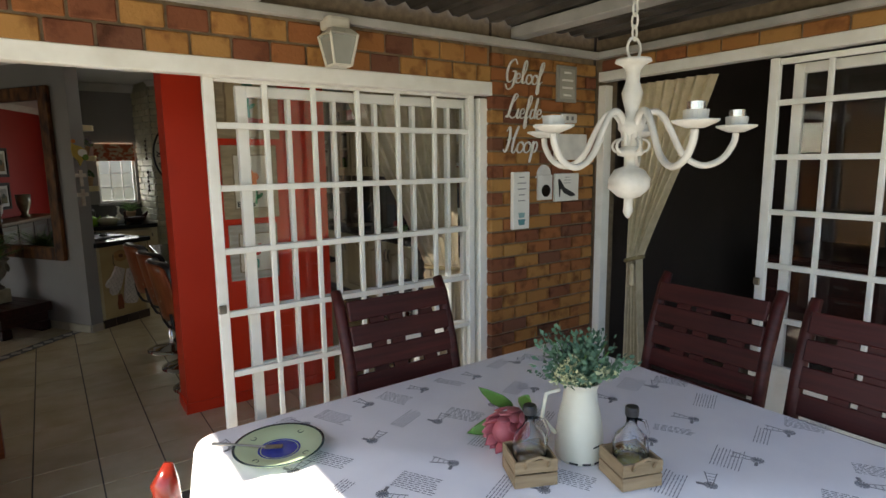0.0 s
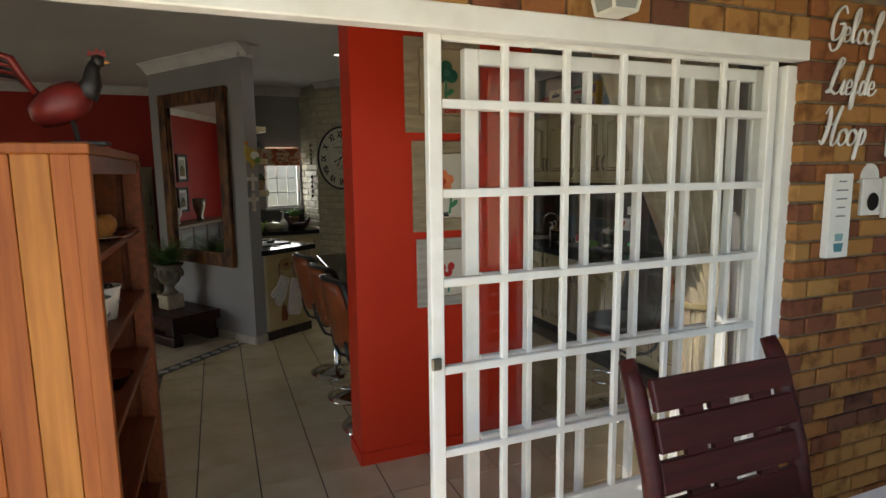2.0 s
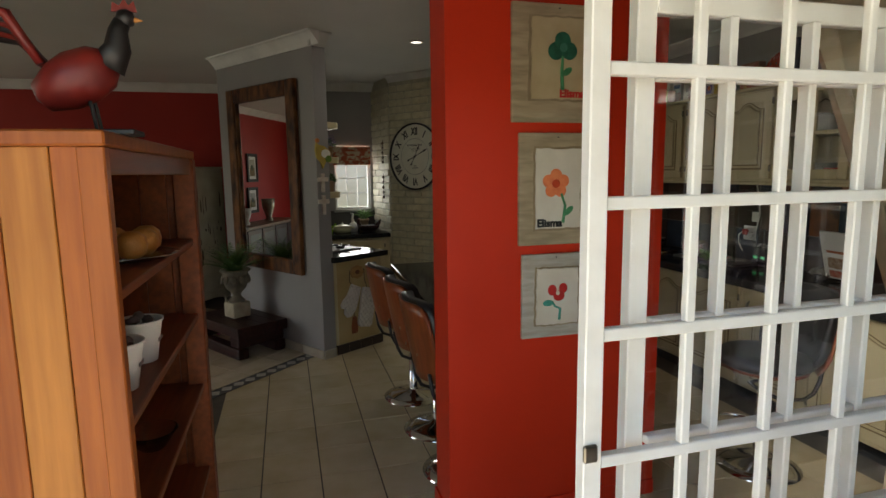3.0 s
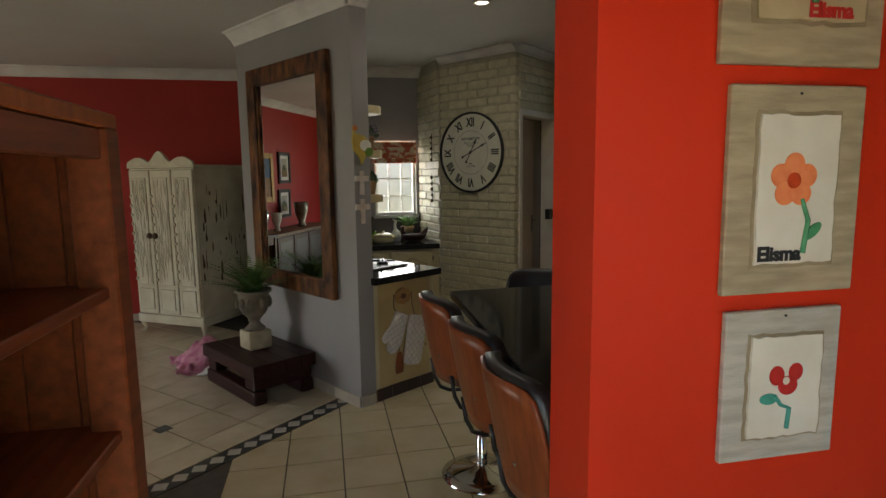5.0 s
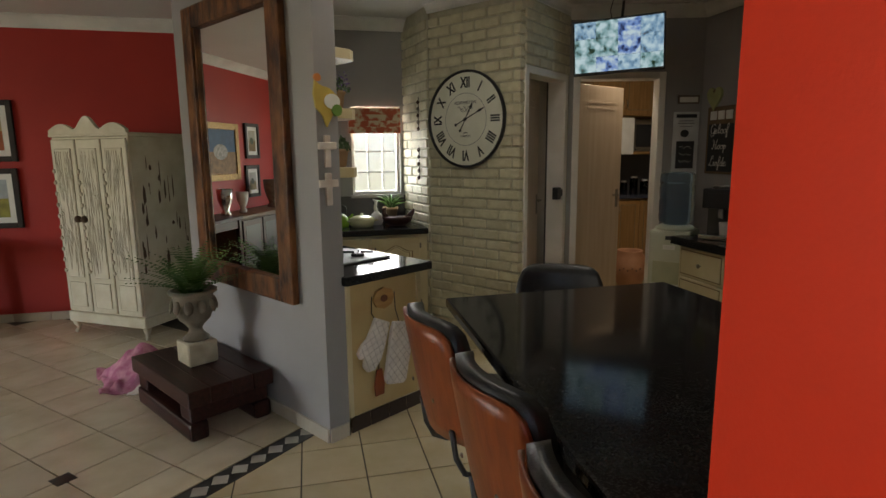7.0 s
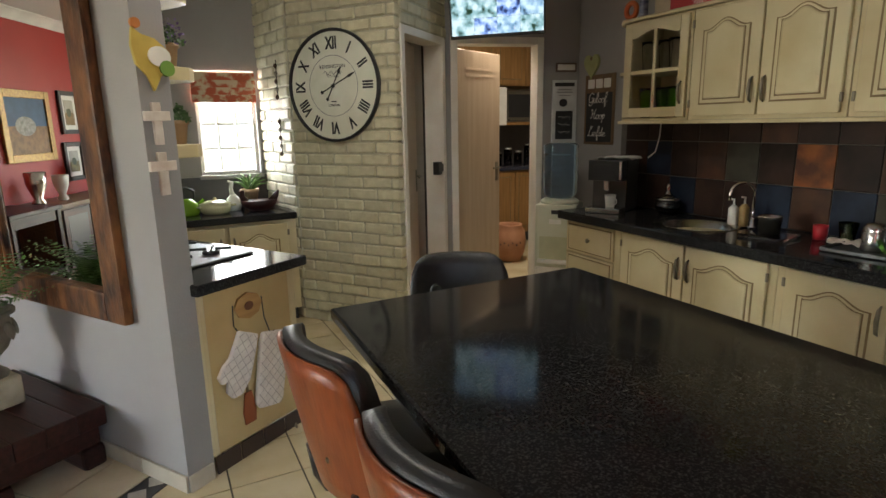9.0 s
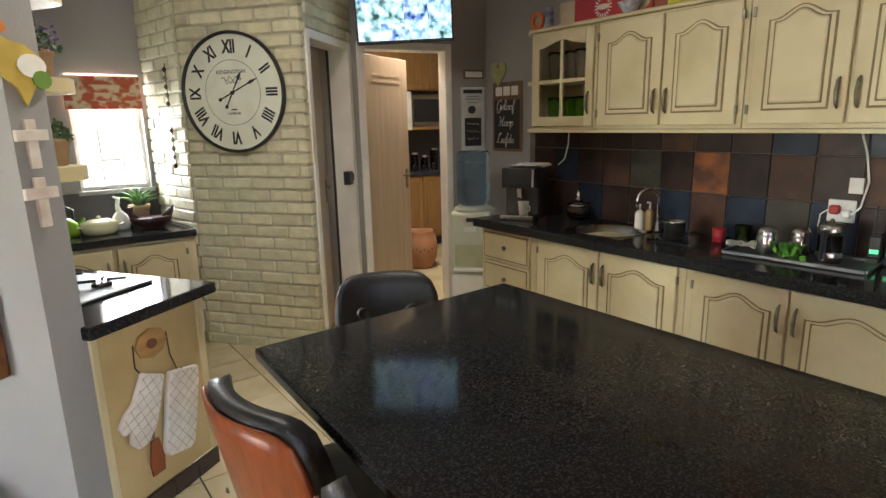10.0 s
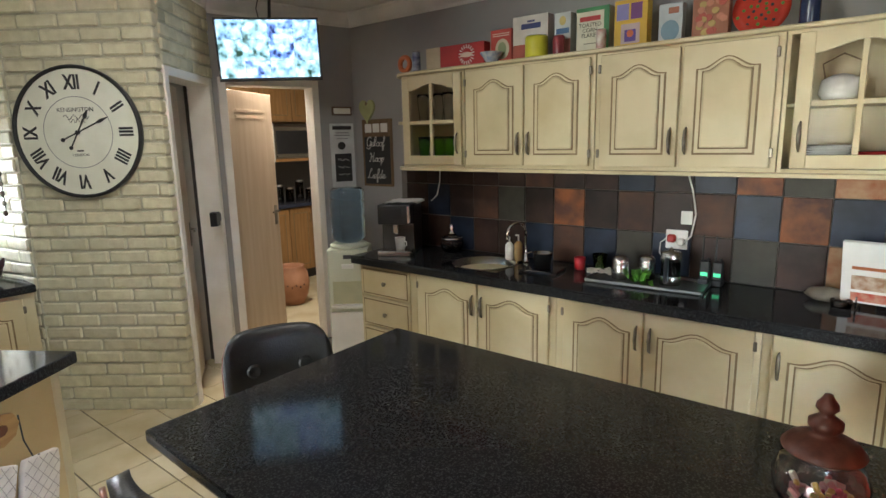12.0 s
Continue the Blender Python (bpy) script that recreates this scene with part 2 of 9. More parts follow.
def lathe(profile, seg=24, bm=None, m=None, a0=0.0, a1=360.0):
    """Turns (radius, height) pairs about z."""
    b = bmesh.new()
    full = abs(a1 - a0) >= 359.9
    n = seg if full else seg + 1
    rings = []
    for r, z in profile:
        if r < 1e-5:
            rings.append([b.verts.new((0, 0, z))])
        else:
            rings.append([b.verts.new((r * math.cos(radians(a0 + (a1 - a0) * i / seg)), r * math.sin(radians(a0 + (a1 - a0) * i / seg)), z)) for i in range(n)])
    for A, B in zip(rings, rings[1:]):
        k = seg
        for i in range(k):
            j = (i + 1) % n
            if len(A) == 1 and len(B) == 1:
                continue
            if len(A) == 1:
                b.faces.new((A[0], B[i], B[j]))
            elif len(B) == 1:
                b.faces.new((A[i], B[0], A[j]))
            else:
                b.faces.new((A[i], B[i], B[j], A[j]))
    bmesh.ops.recalc_face_normals(b, faces=b.faces[:])
    if m is not None:
        bmesh.ops.transform(b, matrix=m, verts=b.verts)
    return join(bm, b)


def tube(points, r, seg=8, bm=None, m=None, closed=False):
    """A round bar along points; r may be a list."""
    pts = [Vector(p) for p in points]
    n = len(pts)
    rs = r if isinstance(r, (list, tuple)) else [r] * n
    b = bmesh.new()
    rings = []
    up = Vector((0, 0, 1))
    prev = None
    for i, p in enumerate(pts):
        a = pts[(i - 1) % n] if (i > 0 or closed) else p
        c = pts[(i + 1) % n] if (i < n - 1 or closed) else p
        d = (c - a).normalized()
        s = prev - d * prev.dot(d) if prev is not None else d.cross(up)
        if s.length < 1e-3:
            s = d.cross(Vector((1, 0, 0)))
        s.normalize()
        prev = s
        q = d.cross(s)
        rings.append([b.verts.new(p + (s * math.cos(2 * math.pi * k / seg) + q * math.sin(2 * math.pi * k / seg)) * rs[i]) for k in range(seg)])
    pairs = list(zip(rings, rings[1:])) + ([(rings[-1], rings[0])] if closed else [])
    for A, B in pairs:
        for k in range(seg):
            b.faces.new((A[k], A[(k + 1) % seg], B[(k + 1) % seg], B[k]))
    if not closed:
        b.faces.new(rings[0][::-1])
        b.faces.new(rings[-1])
    bmesh.ops.recalc_face_normals(b, faces=b.faces[:])
    if m is not None:
        bmesh.ops.transform(b, matrix=m, verts=b.verts)
    return join(bm, b)


def prism(poly, z0, z1, bm=None, m=None, bev=0.0):
    """Extrudes a polygon in x, y from z0 to z1."""
    b = bmesh.new()
    lo = [b.verts.new((x, y, z0)) for x, y in poly]
    hi = [b.verts.new((x, y, z1)) for x, y in poly]
    n = len(poly)
    b.faces.new(lo[::-1])
    b.faces.new(hi)
    for i in range(n):
        b.faces.new((lo[i], lo[(i + 1) % n], hi[(i + 1) % n], hi[i]))
    bmesh.ops.recalc_face_normals(b, faces=b.faces[:])
    if bev:
        bmesh.ops.bevel(b, geom=b.edges[:], offset=bev, segments=2, affect="EDGES", profile=0.6)
    if m is not None:
        bmesh.ops.transform(b, matrix=m, verts=b.verts)
    return join(bm, b)


def ellipse(rx, ry, n=24, cx=0, cy=0):
    return [(cx + rx * math.cos(2 * math.pi * i / n), cy + ry * math.sin(2 * math.pi * i / n)) for i in range(n)]


def smooth_line(pts, k=6):
    """A rounded line through pts."""
    out = []
    q = [pts[0]] + list(pts) + [pts[-1]]
    for a, b_, c, d in zip(q, q[1:], q[2:], q[3:]):
        for i in range(k):
            t = i / k
            out.append(tuple(0.5 * (2 * b_[n] + (c[n] - a[n]) * t + (2 * a[n] - 5 * b_[n] + 4 * c[n] - d[n]) * t * t + (3 * b_[n] - a[n] - 3 * c[n] + d[n]) * t ** 3) for n in (0, 1)))
    return out + [tuple(pts[-1])]


UPRIGHT = Matrix(((1, 0, 0, 0), (0, 0, -1, 0), (0, 1, 0, 0), (0, 0, 0, 1)))  # a drawing in x, y stood up to face -y


def along(p0, p1):
    """A frame at p0: x runs to p1, -y is the side seen, z is up. Returns it with the length."""
    a, b = Vector((p0[0], p0[1], 0)), Vector((p1[0], p1[1], 0))
    d = b - a
    return Matrix.Translation(a) @ Matrix.Rotation(math.atan2(d.y, d.x), 4, "Z"), d.length


def text_mesh(body, size, depth=0.0, align="CENTER", shear=0.0, bold=0.0):
    cu = bpy.data.curves.new("lettering", "FONT")
    cu.body, cu.size, cu.extrude, cu.align_x, cu.shear, cu.offset, cu.resolution_u = body, size, depth, align, shear, bold, 3
    ob = bpy.data.objects.new("lettering", cu)
    scene.collection.objects.link(ob)
    dg = bpy.context.evaluated_depsgraph_get()
    me = bpy.data.meshes.new_from_object(ob.evaluated_get(dg))
    bpy.data.objects.remove(ob)
    bpy.data.curves.remove(cu)
    b = bmesh.new()
    b.from_mesh(me)
    bpy.data.meshes.remove(me)
    return b


def lettering(name, body, size, material, parent, m, depth=0.0015, align="CENTER", shear=0.0, bold=0.0, label=""):
    b = text_mesh(body, size, depth, align, shear, bold)
    bmesh.ops.transform(b, matrix=m @ UPRIGHT, verts=b.verts)
    return part(name, b, material, parent, label)


# ---- structure ----
CEIL_Z = 2.66
MIR_A, MIR_B = (0.60, 6.45), (-0.235, 7.72)  # mirror wall, near corner to far end
CLK_A, CLK_B = (1.555, 8.40), (2.09, 7.69)  # painted brick wall with the clock
D1_B = (2.74, 8.25)  # end of the wall with the half-open door
D2_B = (3.82, 7.95)  # end of the wall with the scullery door


def wall(name, p0, p1, thick, z0, z1, material, label, holes=(), back=True):
    """A wall from p0 to p1 whose seen side lies on the line (thickness behind it); holes: (s0, s1, z0, z1)."""
    m, ln = along(p0, p1)
    b = bmesh.new()
    xs = sorted({0.0, ln, *[h[0] for h in holes], *[h[1] for h in holes]})
    for xa, xb in zip(xs, xs[1:]):
        zs = [(z0, z1)]
        for h in holes:
            if h[0] <= xa + 1e-6 and h[1] >= xb - 1e-6:
                zs = [(a, c) for a, c in ((z0, h[2]), (h[3], z1)) if c - a > 1e-4]
        for a, c in zs:
            box(xa, xb, 0, thick, a, c, bm=b)
    return solid(name, b, material, label, "wall", kind="structure", m=m)


# floors
b = bmesh.new()
box(-6.5, 3.82, 2.70, 9.6, -0.10, -0.006, bm=b)
floor = solid("floor", b, GROUT, "indoor floor of beige ceramic tiles with dark joints", "floor", kind="structure")
b = box(-6.5, 3.37, -9.0, 2.70, -0.10, 0.0)
solid("patio_floor", b, PATIO, "stone patio floor under the dining table", "floor", kind="structure")
b = bmesh.new()
bmesh.ops.create_grid(b, x_segments=2, y_segments=2, size=400)
bmesh.ops.translate(b, vec=(0, 0, -0.12), verts=b.verts)
solid("ground", b, GRASS, "flat green lawn around the house", "ground", kind="structure")
b = box(3.57, 7.4, -2.2, 2.9, -0.10, 0.0)
solid("bedroom_floor", b, mat("grey_carpet", (0.16, 0.14, 0.11), rough=0.95, scale=30, bump=0.5), "grey carpet in the dark side room", "floor", kind="structure")

# ceilings
b = bmesh.new()
box(-6.5, 3.95, 2.92, 9.6, CEIL_Z, CEIL_Z + 0.08, bm=b)
solid("ceiling", b, CEIL, "white painted ceiling boards", "ceiling", kind="structure")
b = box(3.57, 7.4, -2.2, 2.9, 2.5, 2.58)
solid("bedroom_ceiling", b, ROOMSHADE, "side room ceiling, darkened to look unlit", "ceiling", kind="structure")

# gate wall: mortar cores, bricks follow at the end
b = bmesh.new()
box(-4.0, 2.475, 2.716, 2.92, 2.035, 2.75, bm=b)
box(2.495, 3.354, 2.716, 2.92, 0, 2.75, bm=b)
wall_gate = solid("wall_gate", b, FMORT, "brown clay face brick wall round the sliding gate", "wall", kind="structure")
b = bmesh.new()
box(-6.5, -0.40, 2.716, 2.92, 0, 2.05, bm=b)
box(-6.5, -4.0, 2.716, 2.92, 2.05, 2.75, bm=b)
solid("wall_gate_end", b, FBRICK, "plain brick wall beside the opening", "wall", kind="structure")
b = bmesh.new()
box(3.384, 3.57, -4.0, 2.72, 2.16, 2.75, bm=b)
box(3.384, 3.57, 2.69, 2.92, 0, 2.16, bm=b)
box(3.384, 3.57, -4.0, -0.85, 0, 2.16, bm=b)
wall_side = solid("wall_side", b, FMORT, "brown brick wall over the side door", "wall", kind="structure")
b = box(2.475, 3.82, 2.92, 3.0, 0, CEIL_Z)
solid("wall_kitchen_south", b, KGREY, "plain inner wall", "wall", kind="structure")

# interior walls
wall("wall_red", (0.978, 3.95), (2.0, 3.95), 0.225, 0, CEIL_Z, RED, "bright red painted wall end with three small pictures")
wall("wall_lounge", (-6.5, 9.4), (-0.13, 9.4), 0.2, 0, CEIL_Z, DRED, "dark red painted lounge wall")
wall("wall_west", (-6.3, 2.92), (-6.3, 9.4), 0.2, 0, CEIL_Z, DRED, "dark red painted wall", holes=((2.3, 4.6, 0.05, 2.3),))
wall("wall_mirror", MIR_B, MIR_A, 0.125, 0, CEIL_Z, GREY, "grey painted wall with the tall mirror")
wall("wall_nook", (-0.235, 7.75), (-0.235, 9.4), -0.12, 0, CEIL_Z, GREY, "plain grey wall behind the mirror wall")
wall("wall_window", (-0.11, 8.98), (1.50, 8.98), 0.2, 0, CEIL_Z, KGREY, "dark grey kitchen wall with a small window", holes=((1.06, 1.51, 1.10, 1.90),))
wall("wall_kitchen", (3.82, 7.95), (3.82, 2.92), 0.15, 0, CEIL_Z, KGREY, "grey kitchen wall behind the cabinets")
m, ln = along(CLK_A, CLK_B)
wall_clock = solid("wall_clock", box(0.012, ln - 0.012, 0.014, 0.10, 0, CEIL_Z), PMORT, "cream painted brick wall with a large clock", "wall", kind="structure", m=m)
wall_clock_side = wall("wall_clock_side", (1.44, 9.0), CLK_A, 0.1, 0, CEIL_Z, PMORT, "cream painted brick return beside the window")
m1, ln1 = along(CLK_B, D1_B)
P1 = (CLK_B[0] + 0.06 * (D1_B[0] - CLK_B[0]) / ln1, CLK_B[1] + 0.06 * (D1_B[1] - CLK_B[1]) / ln1)
wall_door = wall("wall_door", P1, D1_B, 0.14, 0, CEIL_Z, PMORT, "cream painted brick wall over a half-open door", holes=((0.02, ln1 - 0.12, 0, 2.11),))
m2, ln2 = along(D1_B, D2_B)
wall("wall_scullery", D1_B, D2_B, 0.14, 0, CEIL_Z, KGREY, "grey wall with the scullery doorway", holes=((0.06, 0.79, 0, 2.13),))
# scullery and passage shells
wall("wall_scullery_back", (2.2, 10.9), (6.2, 10.9), 0.1, 0, CEIL_Z, BEIGE, "plain scullery wall")
wall("wall_scullery_east", (6.2, 10.9), (6.2, 7.9), 0.1, 0, CEIL_Z, BEIGE, "plain scullery wall")
wall("wall_scullery_south", (6.2, 7.97), (3.83, 7.97), 0.1, 0, CEIL_Z, BEIGE, "plain scullery wall")
wall("wall_scullery_west", (2.62, 8.42), (2.2, 10.9), 0.1, 0, CEIL_Z, BEIGE, "plain scullery wall")
b = prism([(2.74, 8.26), (3.82, 7.96), (6.2, 7.96), (6.2, 10.9), (2.2, 10.9)], -0.1, -0.004)
solid("scullery_floor", b, TILE, "beige tiled scullery floor", "floor", kind="structure")
b = prism([(1.6, 8.9), (2.74, 8.3), (3.82, 7.97), (6.3, 7.9), (6.3, 11), (1.6, 11)], CEIL_Z + 0.002, CEIL_Z + 0.07)
solid("scullery_ceiling", b, CEIL, "white scullery ceiling", "ceiling", kind="structure")
# added wall: blocks scullery light from the passage, shade in its colour
wall("wall_passage_side", (2.69, 8.34), (2.50, 9.30), 0.06, 0, CEIL_Z, ROOMSHADE, "wall added to keep scullery light out of the passage")
# dark colour stands for the lack of light in the passage
wall("wall_passage", (1.7, 8.75), (2.75, 9.25), 0.05, 0, CEIL_Z, ROOMSHADE, "passage wall behind the half-open door, darkened to look unlit")
solid("wall_garden", box(-3.0, 6.0, 12.4, 12.55, -0.12, 2.5), mat("pale_garden_wall", (0.74, 0.70, 0.60), (0.62, 0.58, 0.48), rough=0.9, scale=2, bump=0.2), "pale plastered garden wall outside the kitchen window", "wall", kind="structure")
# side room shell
# walls carry the room's shade in their colour
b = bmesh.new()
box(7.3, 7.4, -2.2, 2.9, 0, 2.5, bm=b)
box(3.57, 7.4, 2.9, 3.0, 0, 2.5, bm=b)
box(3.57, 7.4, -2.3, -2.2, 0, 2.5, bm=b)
solid("wall_bedroom", b, ROOMSHADE, "side room walls, darkened to look unlit", "wall", kind="structure")


def cornice(name, p0, p1, z=CEIL_Z, size=0.10):
    m, ln = along(p0, p1)
    prof = [(0, 0), (0, -size), (-0.012, -size), (-0.02, -size + 0.02), (-size * 0.55, -size * 0.42), (-size + 0.02, -0.02), (-size, -0.012), (-size, 0)]
    b = prism([(q[0], q[1]) for q in prof], 0, ln)
    # profile x to -y, profile y to z, extrusion to x
    mm = Matrix(((0, 0, 1, 0), (1, 0, 0, 0), (0, 1, 0, z - 0.002), (0, 0, 0, 1)))
    bmesh.ops.transform(b, matrix=mm, verts=b.verts)
    return solid(name, b, CORN, "white moulded plaster cornice", "cornice", kind="structure", m=m)


cornice("cornice", (-6.3, 9.4), (-0.23, 9.4))
cornice("cornice", MIR_B, (0.60 + 0.055, 6.45 - 0.084))
cornice("cornice", (0.60 - 0.03, 6.45 - 0.02), (0.705, 6.519))
cornice("cornice", CLK_A, CLK_B, size=0.07)
cornice("cornice", CLK_B, D1_B, size=0.07)
cornice("cornice", D1_B, D2_B)
cornice("cornice", (3.82, 7.95), (3.82, 2.95))
cornice("cornice", (-0.11, 8.98), (1.5, 8.98))


def skirting(p0, p1, h=0.075, n=None):
    m, ln = along(p0, p1)
    ob = thing("baseboard", "beige tile skirting along the wall", "skirting", kind="structure")
    ob.matrix_world = m
    k = n or max(1, round(ln / 0.3))
    for i in range(k):
        part("tile", box(i * ln / k + 0.002, (i + 1) * ln / k - 0.002, -0.012, -0.001, 0, h, 0.002), SKIRT, ob)


skirting((-4.2, 9.4), (-0.3, 9.4))
skirting(MIR_B, MIR_A)
skirting((0.598, 6.449), (0.70, 6.517))
b = box(0.973, 2.0, 3.94, 3.951, 0, 0.07)
box(0.968, 0.979, 3.94, 4.185, 0, 0.07, bm=b)
solid("baseboard", b, RED, "red painted skirting", "skirting", kind="structure")

# patio roof
b = bmesh.new()
for i in range(30):
    x = -0.48 + i * 0.13
    # first sheet cut short, out of view, to let sun onto the table corner
    y0 = 1.74 if i == 0 else 0.05
    prism([(0, 0), (0.03, 0.03), (0.06, 0.03), (0.09, 0), (0.13, 0), (0.13, 0.004), (0.09, 0.004), (0.06, 0.034), (0.03, 0.034), (0, 0.004)], 0, 2.70 - y0, bm=b,
          m=Matrix(((1, 0, 0, x), (0, 0, 1, y0), (0, 1, 0, 2.36), (0, 0, 0, 1))))
solid("patio_roof", b, ROOF, "dark weathered corrugated patio roof sheets", "roof", kind="structure")
# third beam starts late, out of view, to clear the same sun patch
for nm, q in (("roof_beam", (1.05, 1.17, 0.05, 2.70, 2.27, 2.352)), ("roof_beam", (2.62, 2.72, 0.05, 2.70, 2.29, 2.352)), ("roof_beam", (-0.47, -0.36, 1.74, 2.70, 2.27, 2.352))):
    solid(nm, box(*q, bev=0.004), BEAMW, "white painted steel beam under the patio roof", "beam", kind="structure")
b = box(-1.3, 3.37, 2.655, 2.70, 2.235, 2.275, 0.003)
solid("trim", b, BEAMW, "white trim where the patio roof meets the bricks", "trim", kind="structure")
b = box(3.325, 3.37, 0.05, 2.65, 2.235, 2.275, 0.003)
solid("trim", b, BEAMW, "white trim where the patio roof meets the side wall", "trim", kind="structure")

# ---- openings: beams, gates, glass doors, frames ----
b = box(-0.42, 2.49, 2.70, 2.765, 1.966, 2.040, 0.004)
solid("lintel_beam", b, WHITE, "white painted steel lintel over the sliding gate", "beam", kind="structure")
b = box(2.432, 2.492, 2.745, 2.90, 0, 1.953, 0.003)
solid("door_jamb", b, WHITE, "white door jamb against the brick pillar", "frame", kind="structure")
b = box(3.372, 3.45, -0.85, 2.688, 2.098, 2.158, 0.004)
solid("lintel_beam", b, WHITE, "white painted steel lintel over the side door", "beam", kind="structure")
b = box(3.376, 3.45, 2.63, 2.688, 0, 2.073, 0.003)
solid("door_jamb", b, WHITE, "white side door jamb", "frame", kind="structure")
b = box(3.44, 3.56, -0.85, 2.66, 0.0, 0.03, 0.004)
solid("door_track", b, mat("dark_aluminium", (0.05, 0.05, 0.05), rough=0.4, metal=0.8), "dark sliding door track on the floor", "track", kind="structure")


def gate(name, label, zs, width, cols, kick, m, group):
    g = thing(name, label, "gate", group=group)
    g.matrix_world = m
    top, bot = zs[0], zs[-1]
    for nm, q in (("stile", (0, 0.045, -0.018, 0.018, kick[0], top + 0.02)), ("stile", (width - 0.04, width, -0.018, 0.018, kick[0], top + 0.02))):
        part(nm, box(*q, bev=0.003), WHITE, g)
    part("kick_plate", box(0.045, width - 0.04, -0.006, 0.006, kick[0], bot, 0.001), WHITE, g)
    for z in zs:
        part("rail", box(0.045, width - 0.04, -0.013, 0.013, z - 0.014, z + 0.014, 0.003), WHITE, g)
    for i in range(1, cols):
        x = 0.035 + (width - 0.07) * i / cols
        part("bar", box(x - 0.012, x + 0.012, -0.011, 0.011, bot, top, 0.003), WHITE, g)
    part("lock", box(-0.004, 0.03, -0.03, -0.018, 0.93, 0.97, 0.004), PEWTER, g, "small steel lock")
    return g


ROWZ = (1.966, 1.766, 1.492, 1.208, 0.918, 0.632, 0.352)
gate("sliding_gate", "white painted steel grid sliding gate before the glass door", ROWZ, 1.462, 6, (0.02, 0.352), pose(0.945, 2.783, 0), "sliding gates")
g2 = gate("sliding_gate", "white painted steel grid gate pushed along the side doorway", (2.07, 1.87, 1.60, 1.32, 1.04, 0.76, 0.50), 1.5, 6, (0.03, 0.50), pose(3.43, 1.63, 0, 0, 0, -90), "sliding gates")


def glass_door(name, label, width, z1, m):
    g = thing(name, label, "glass door")
    g.matrix_world = m
    for q in ((0, 0.05, -0.018, 0.018, 0.03, z1), (width - 0.05, width, -0.018, 0.018, 0.03, z1), (0.05, width - 0.05, -0.018, 0.018, z1 - 0.05, z1), (0.05, width - 0.05, -0.018, 0.018, 0.03, 0.10)):
        part("frame", box(*q, bev=0.003), WHITE, g)
    p = part("pane", box(0.05, width - 0.05, -0.003, 0.003, 0.10, z1 - 0.05), CLEAR, g, "clear glass pane")
    p.visible_shadow = False
    return g


gd = glass_door("sliding_glass_door", "white framed sliding glass door with glazing bars behind the gate", 1.33, 1.95, pose(1.10, 2.862, 0))
for k in range(5):
    part("glazing_bar", box(0.225 + 0.232 * k, 0.247 + 0.232 * k, -0.040, -0.004, 0.101, 1.899, 0.003), WHITE, gd)
for z in ROWZ[1:6]:
    part("glazing_rail", box(0.051, 1.279, -0.034, -0.005, z - 0.012, z + 0.010, 0.003), WHITE, gd)
glass_door("sliding_glass_door", "white framed sliding glass door of the side room", 1.5, 2.06, pose(3.51, 1.55, 0, 0, 0, -90))


def door_frame(name, m, s0, s1, z1, w=0.055, d0=-0.015, d1=0.145):
    f = thing(name, "white painted door frame", "door frame", kind="structure")
    f.matrix_world = m
    part("jamb", box(s0, s0 + w, d0, d1, 0, z1, 0.004), FRAMEW, f)
    part("jamb", box(s1 - w, s1, d0, d1, 0, z1, 0.004), FRAMEW, f)
    part("head", box(s0 + w, s1 - w, d0, d1, z1 - w, z1, 0.004), FRAMEW, f)
    return f


door_frame("door_frame_1", m1, 0.06, ln1 - 0.04, 2.11)
door_frame("door_frame_2", m2, 0.04, 0.81, 2.13)


def panel_door(name, label, width, height, m):
    d = thing(name, label, "door", kind="structure")
    d.matrix_world = m
    part("leaf", box(0, width, -0.02, 0.02, 0.01, height, 0.003), DOORP, d)
    part("groove", box(0.12, width - 0.12, -0.023, -0.019, height - 0.16, height - 0.14, 0.001), DOORP, d)
    part("groove", box(0.12, width - 0.12, -0.023, -0.019, height - 0.21, height - 0.19, 0.001), DOORP, d)
    h = part("handle_plate", box(width - 0.075, width - 0.035, -0.026, -0.02, 0.95, 1.12, 0.002), PEWTER, d, "dull metal handle plate")
    part("handle", tube([(width - 0.055, -0.02, 1.07), (width - 0.055, -0.06, 1.07), (width - 0.17, -0.065, 1.07)], 0.008), PEWTER, h)
    return d


panel_door("door_2", "pale varnished door standing open into the scullery", 0.66, 2.06, m2 @ pose(0.10, 0.13, 0, 0, 0, 41))
panel_door("door_1", "pale varnished door standing almost closed", 0.55, 2.04, m1 @ pose(0.12, 0.06, 0, 0, 0, 14))
dl = thing("door_lock", "dark rim lock on the door frame", "lock")
dl.matrix_world = m1 @ pose(ln1 - 0.22, 0.02, 1.13)
part("case", box(-0.02, 0.05, -0.05, 0.0, -0.05, 0.05, 0.004), BLACKP, dl)
part("keep", box(0.05, 0.14, -0.03, 0.0, -0.03, 0.03, 0.003), BLACKP, dl)

# kitchen window
w = thing("window_1", "small cottage pane window, bright outside", "window", kind="structure")
w.matrix_world = pose(0.95, 9.06, 1.10)
for q in ((0, 0.03, -0.02, 0.02, 0, 0.80), (0.42, 0.45, -0.02, 0.02, 0, 0.80), (0.03, 0.42, -0.02, 0.02, 0, 0.03), (0.03, 0.42, -0.02, 0.02, 0.77, 0.80)):
    part("window_frame", box(*q, bev=0.002), WHITE, w)
for x in (0.15, 0.29):
    part("glazing_bar", box(x, x + 0.014, -0.01, 0.01, 0.03, 0.77), WHITE, w)
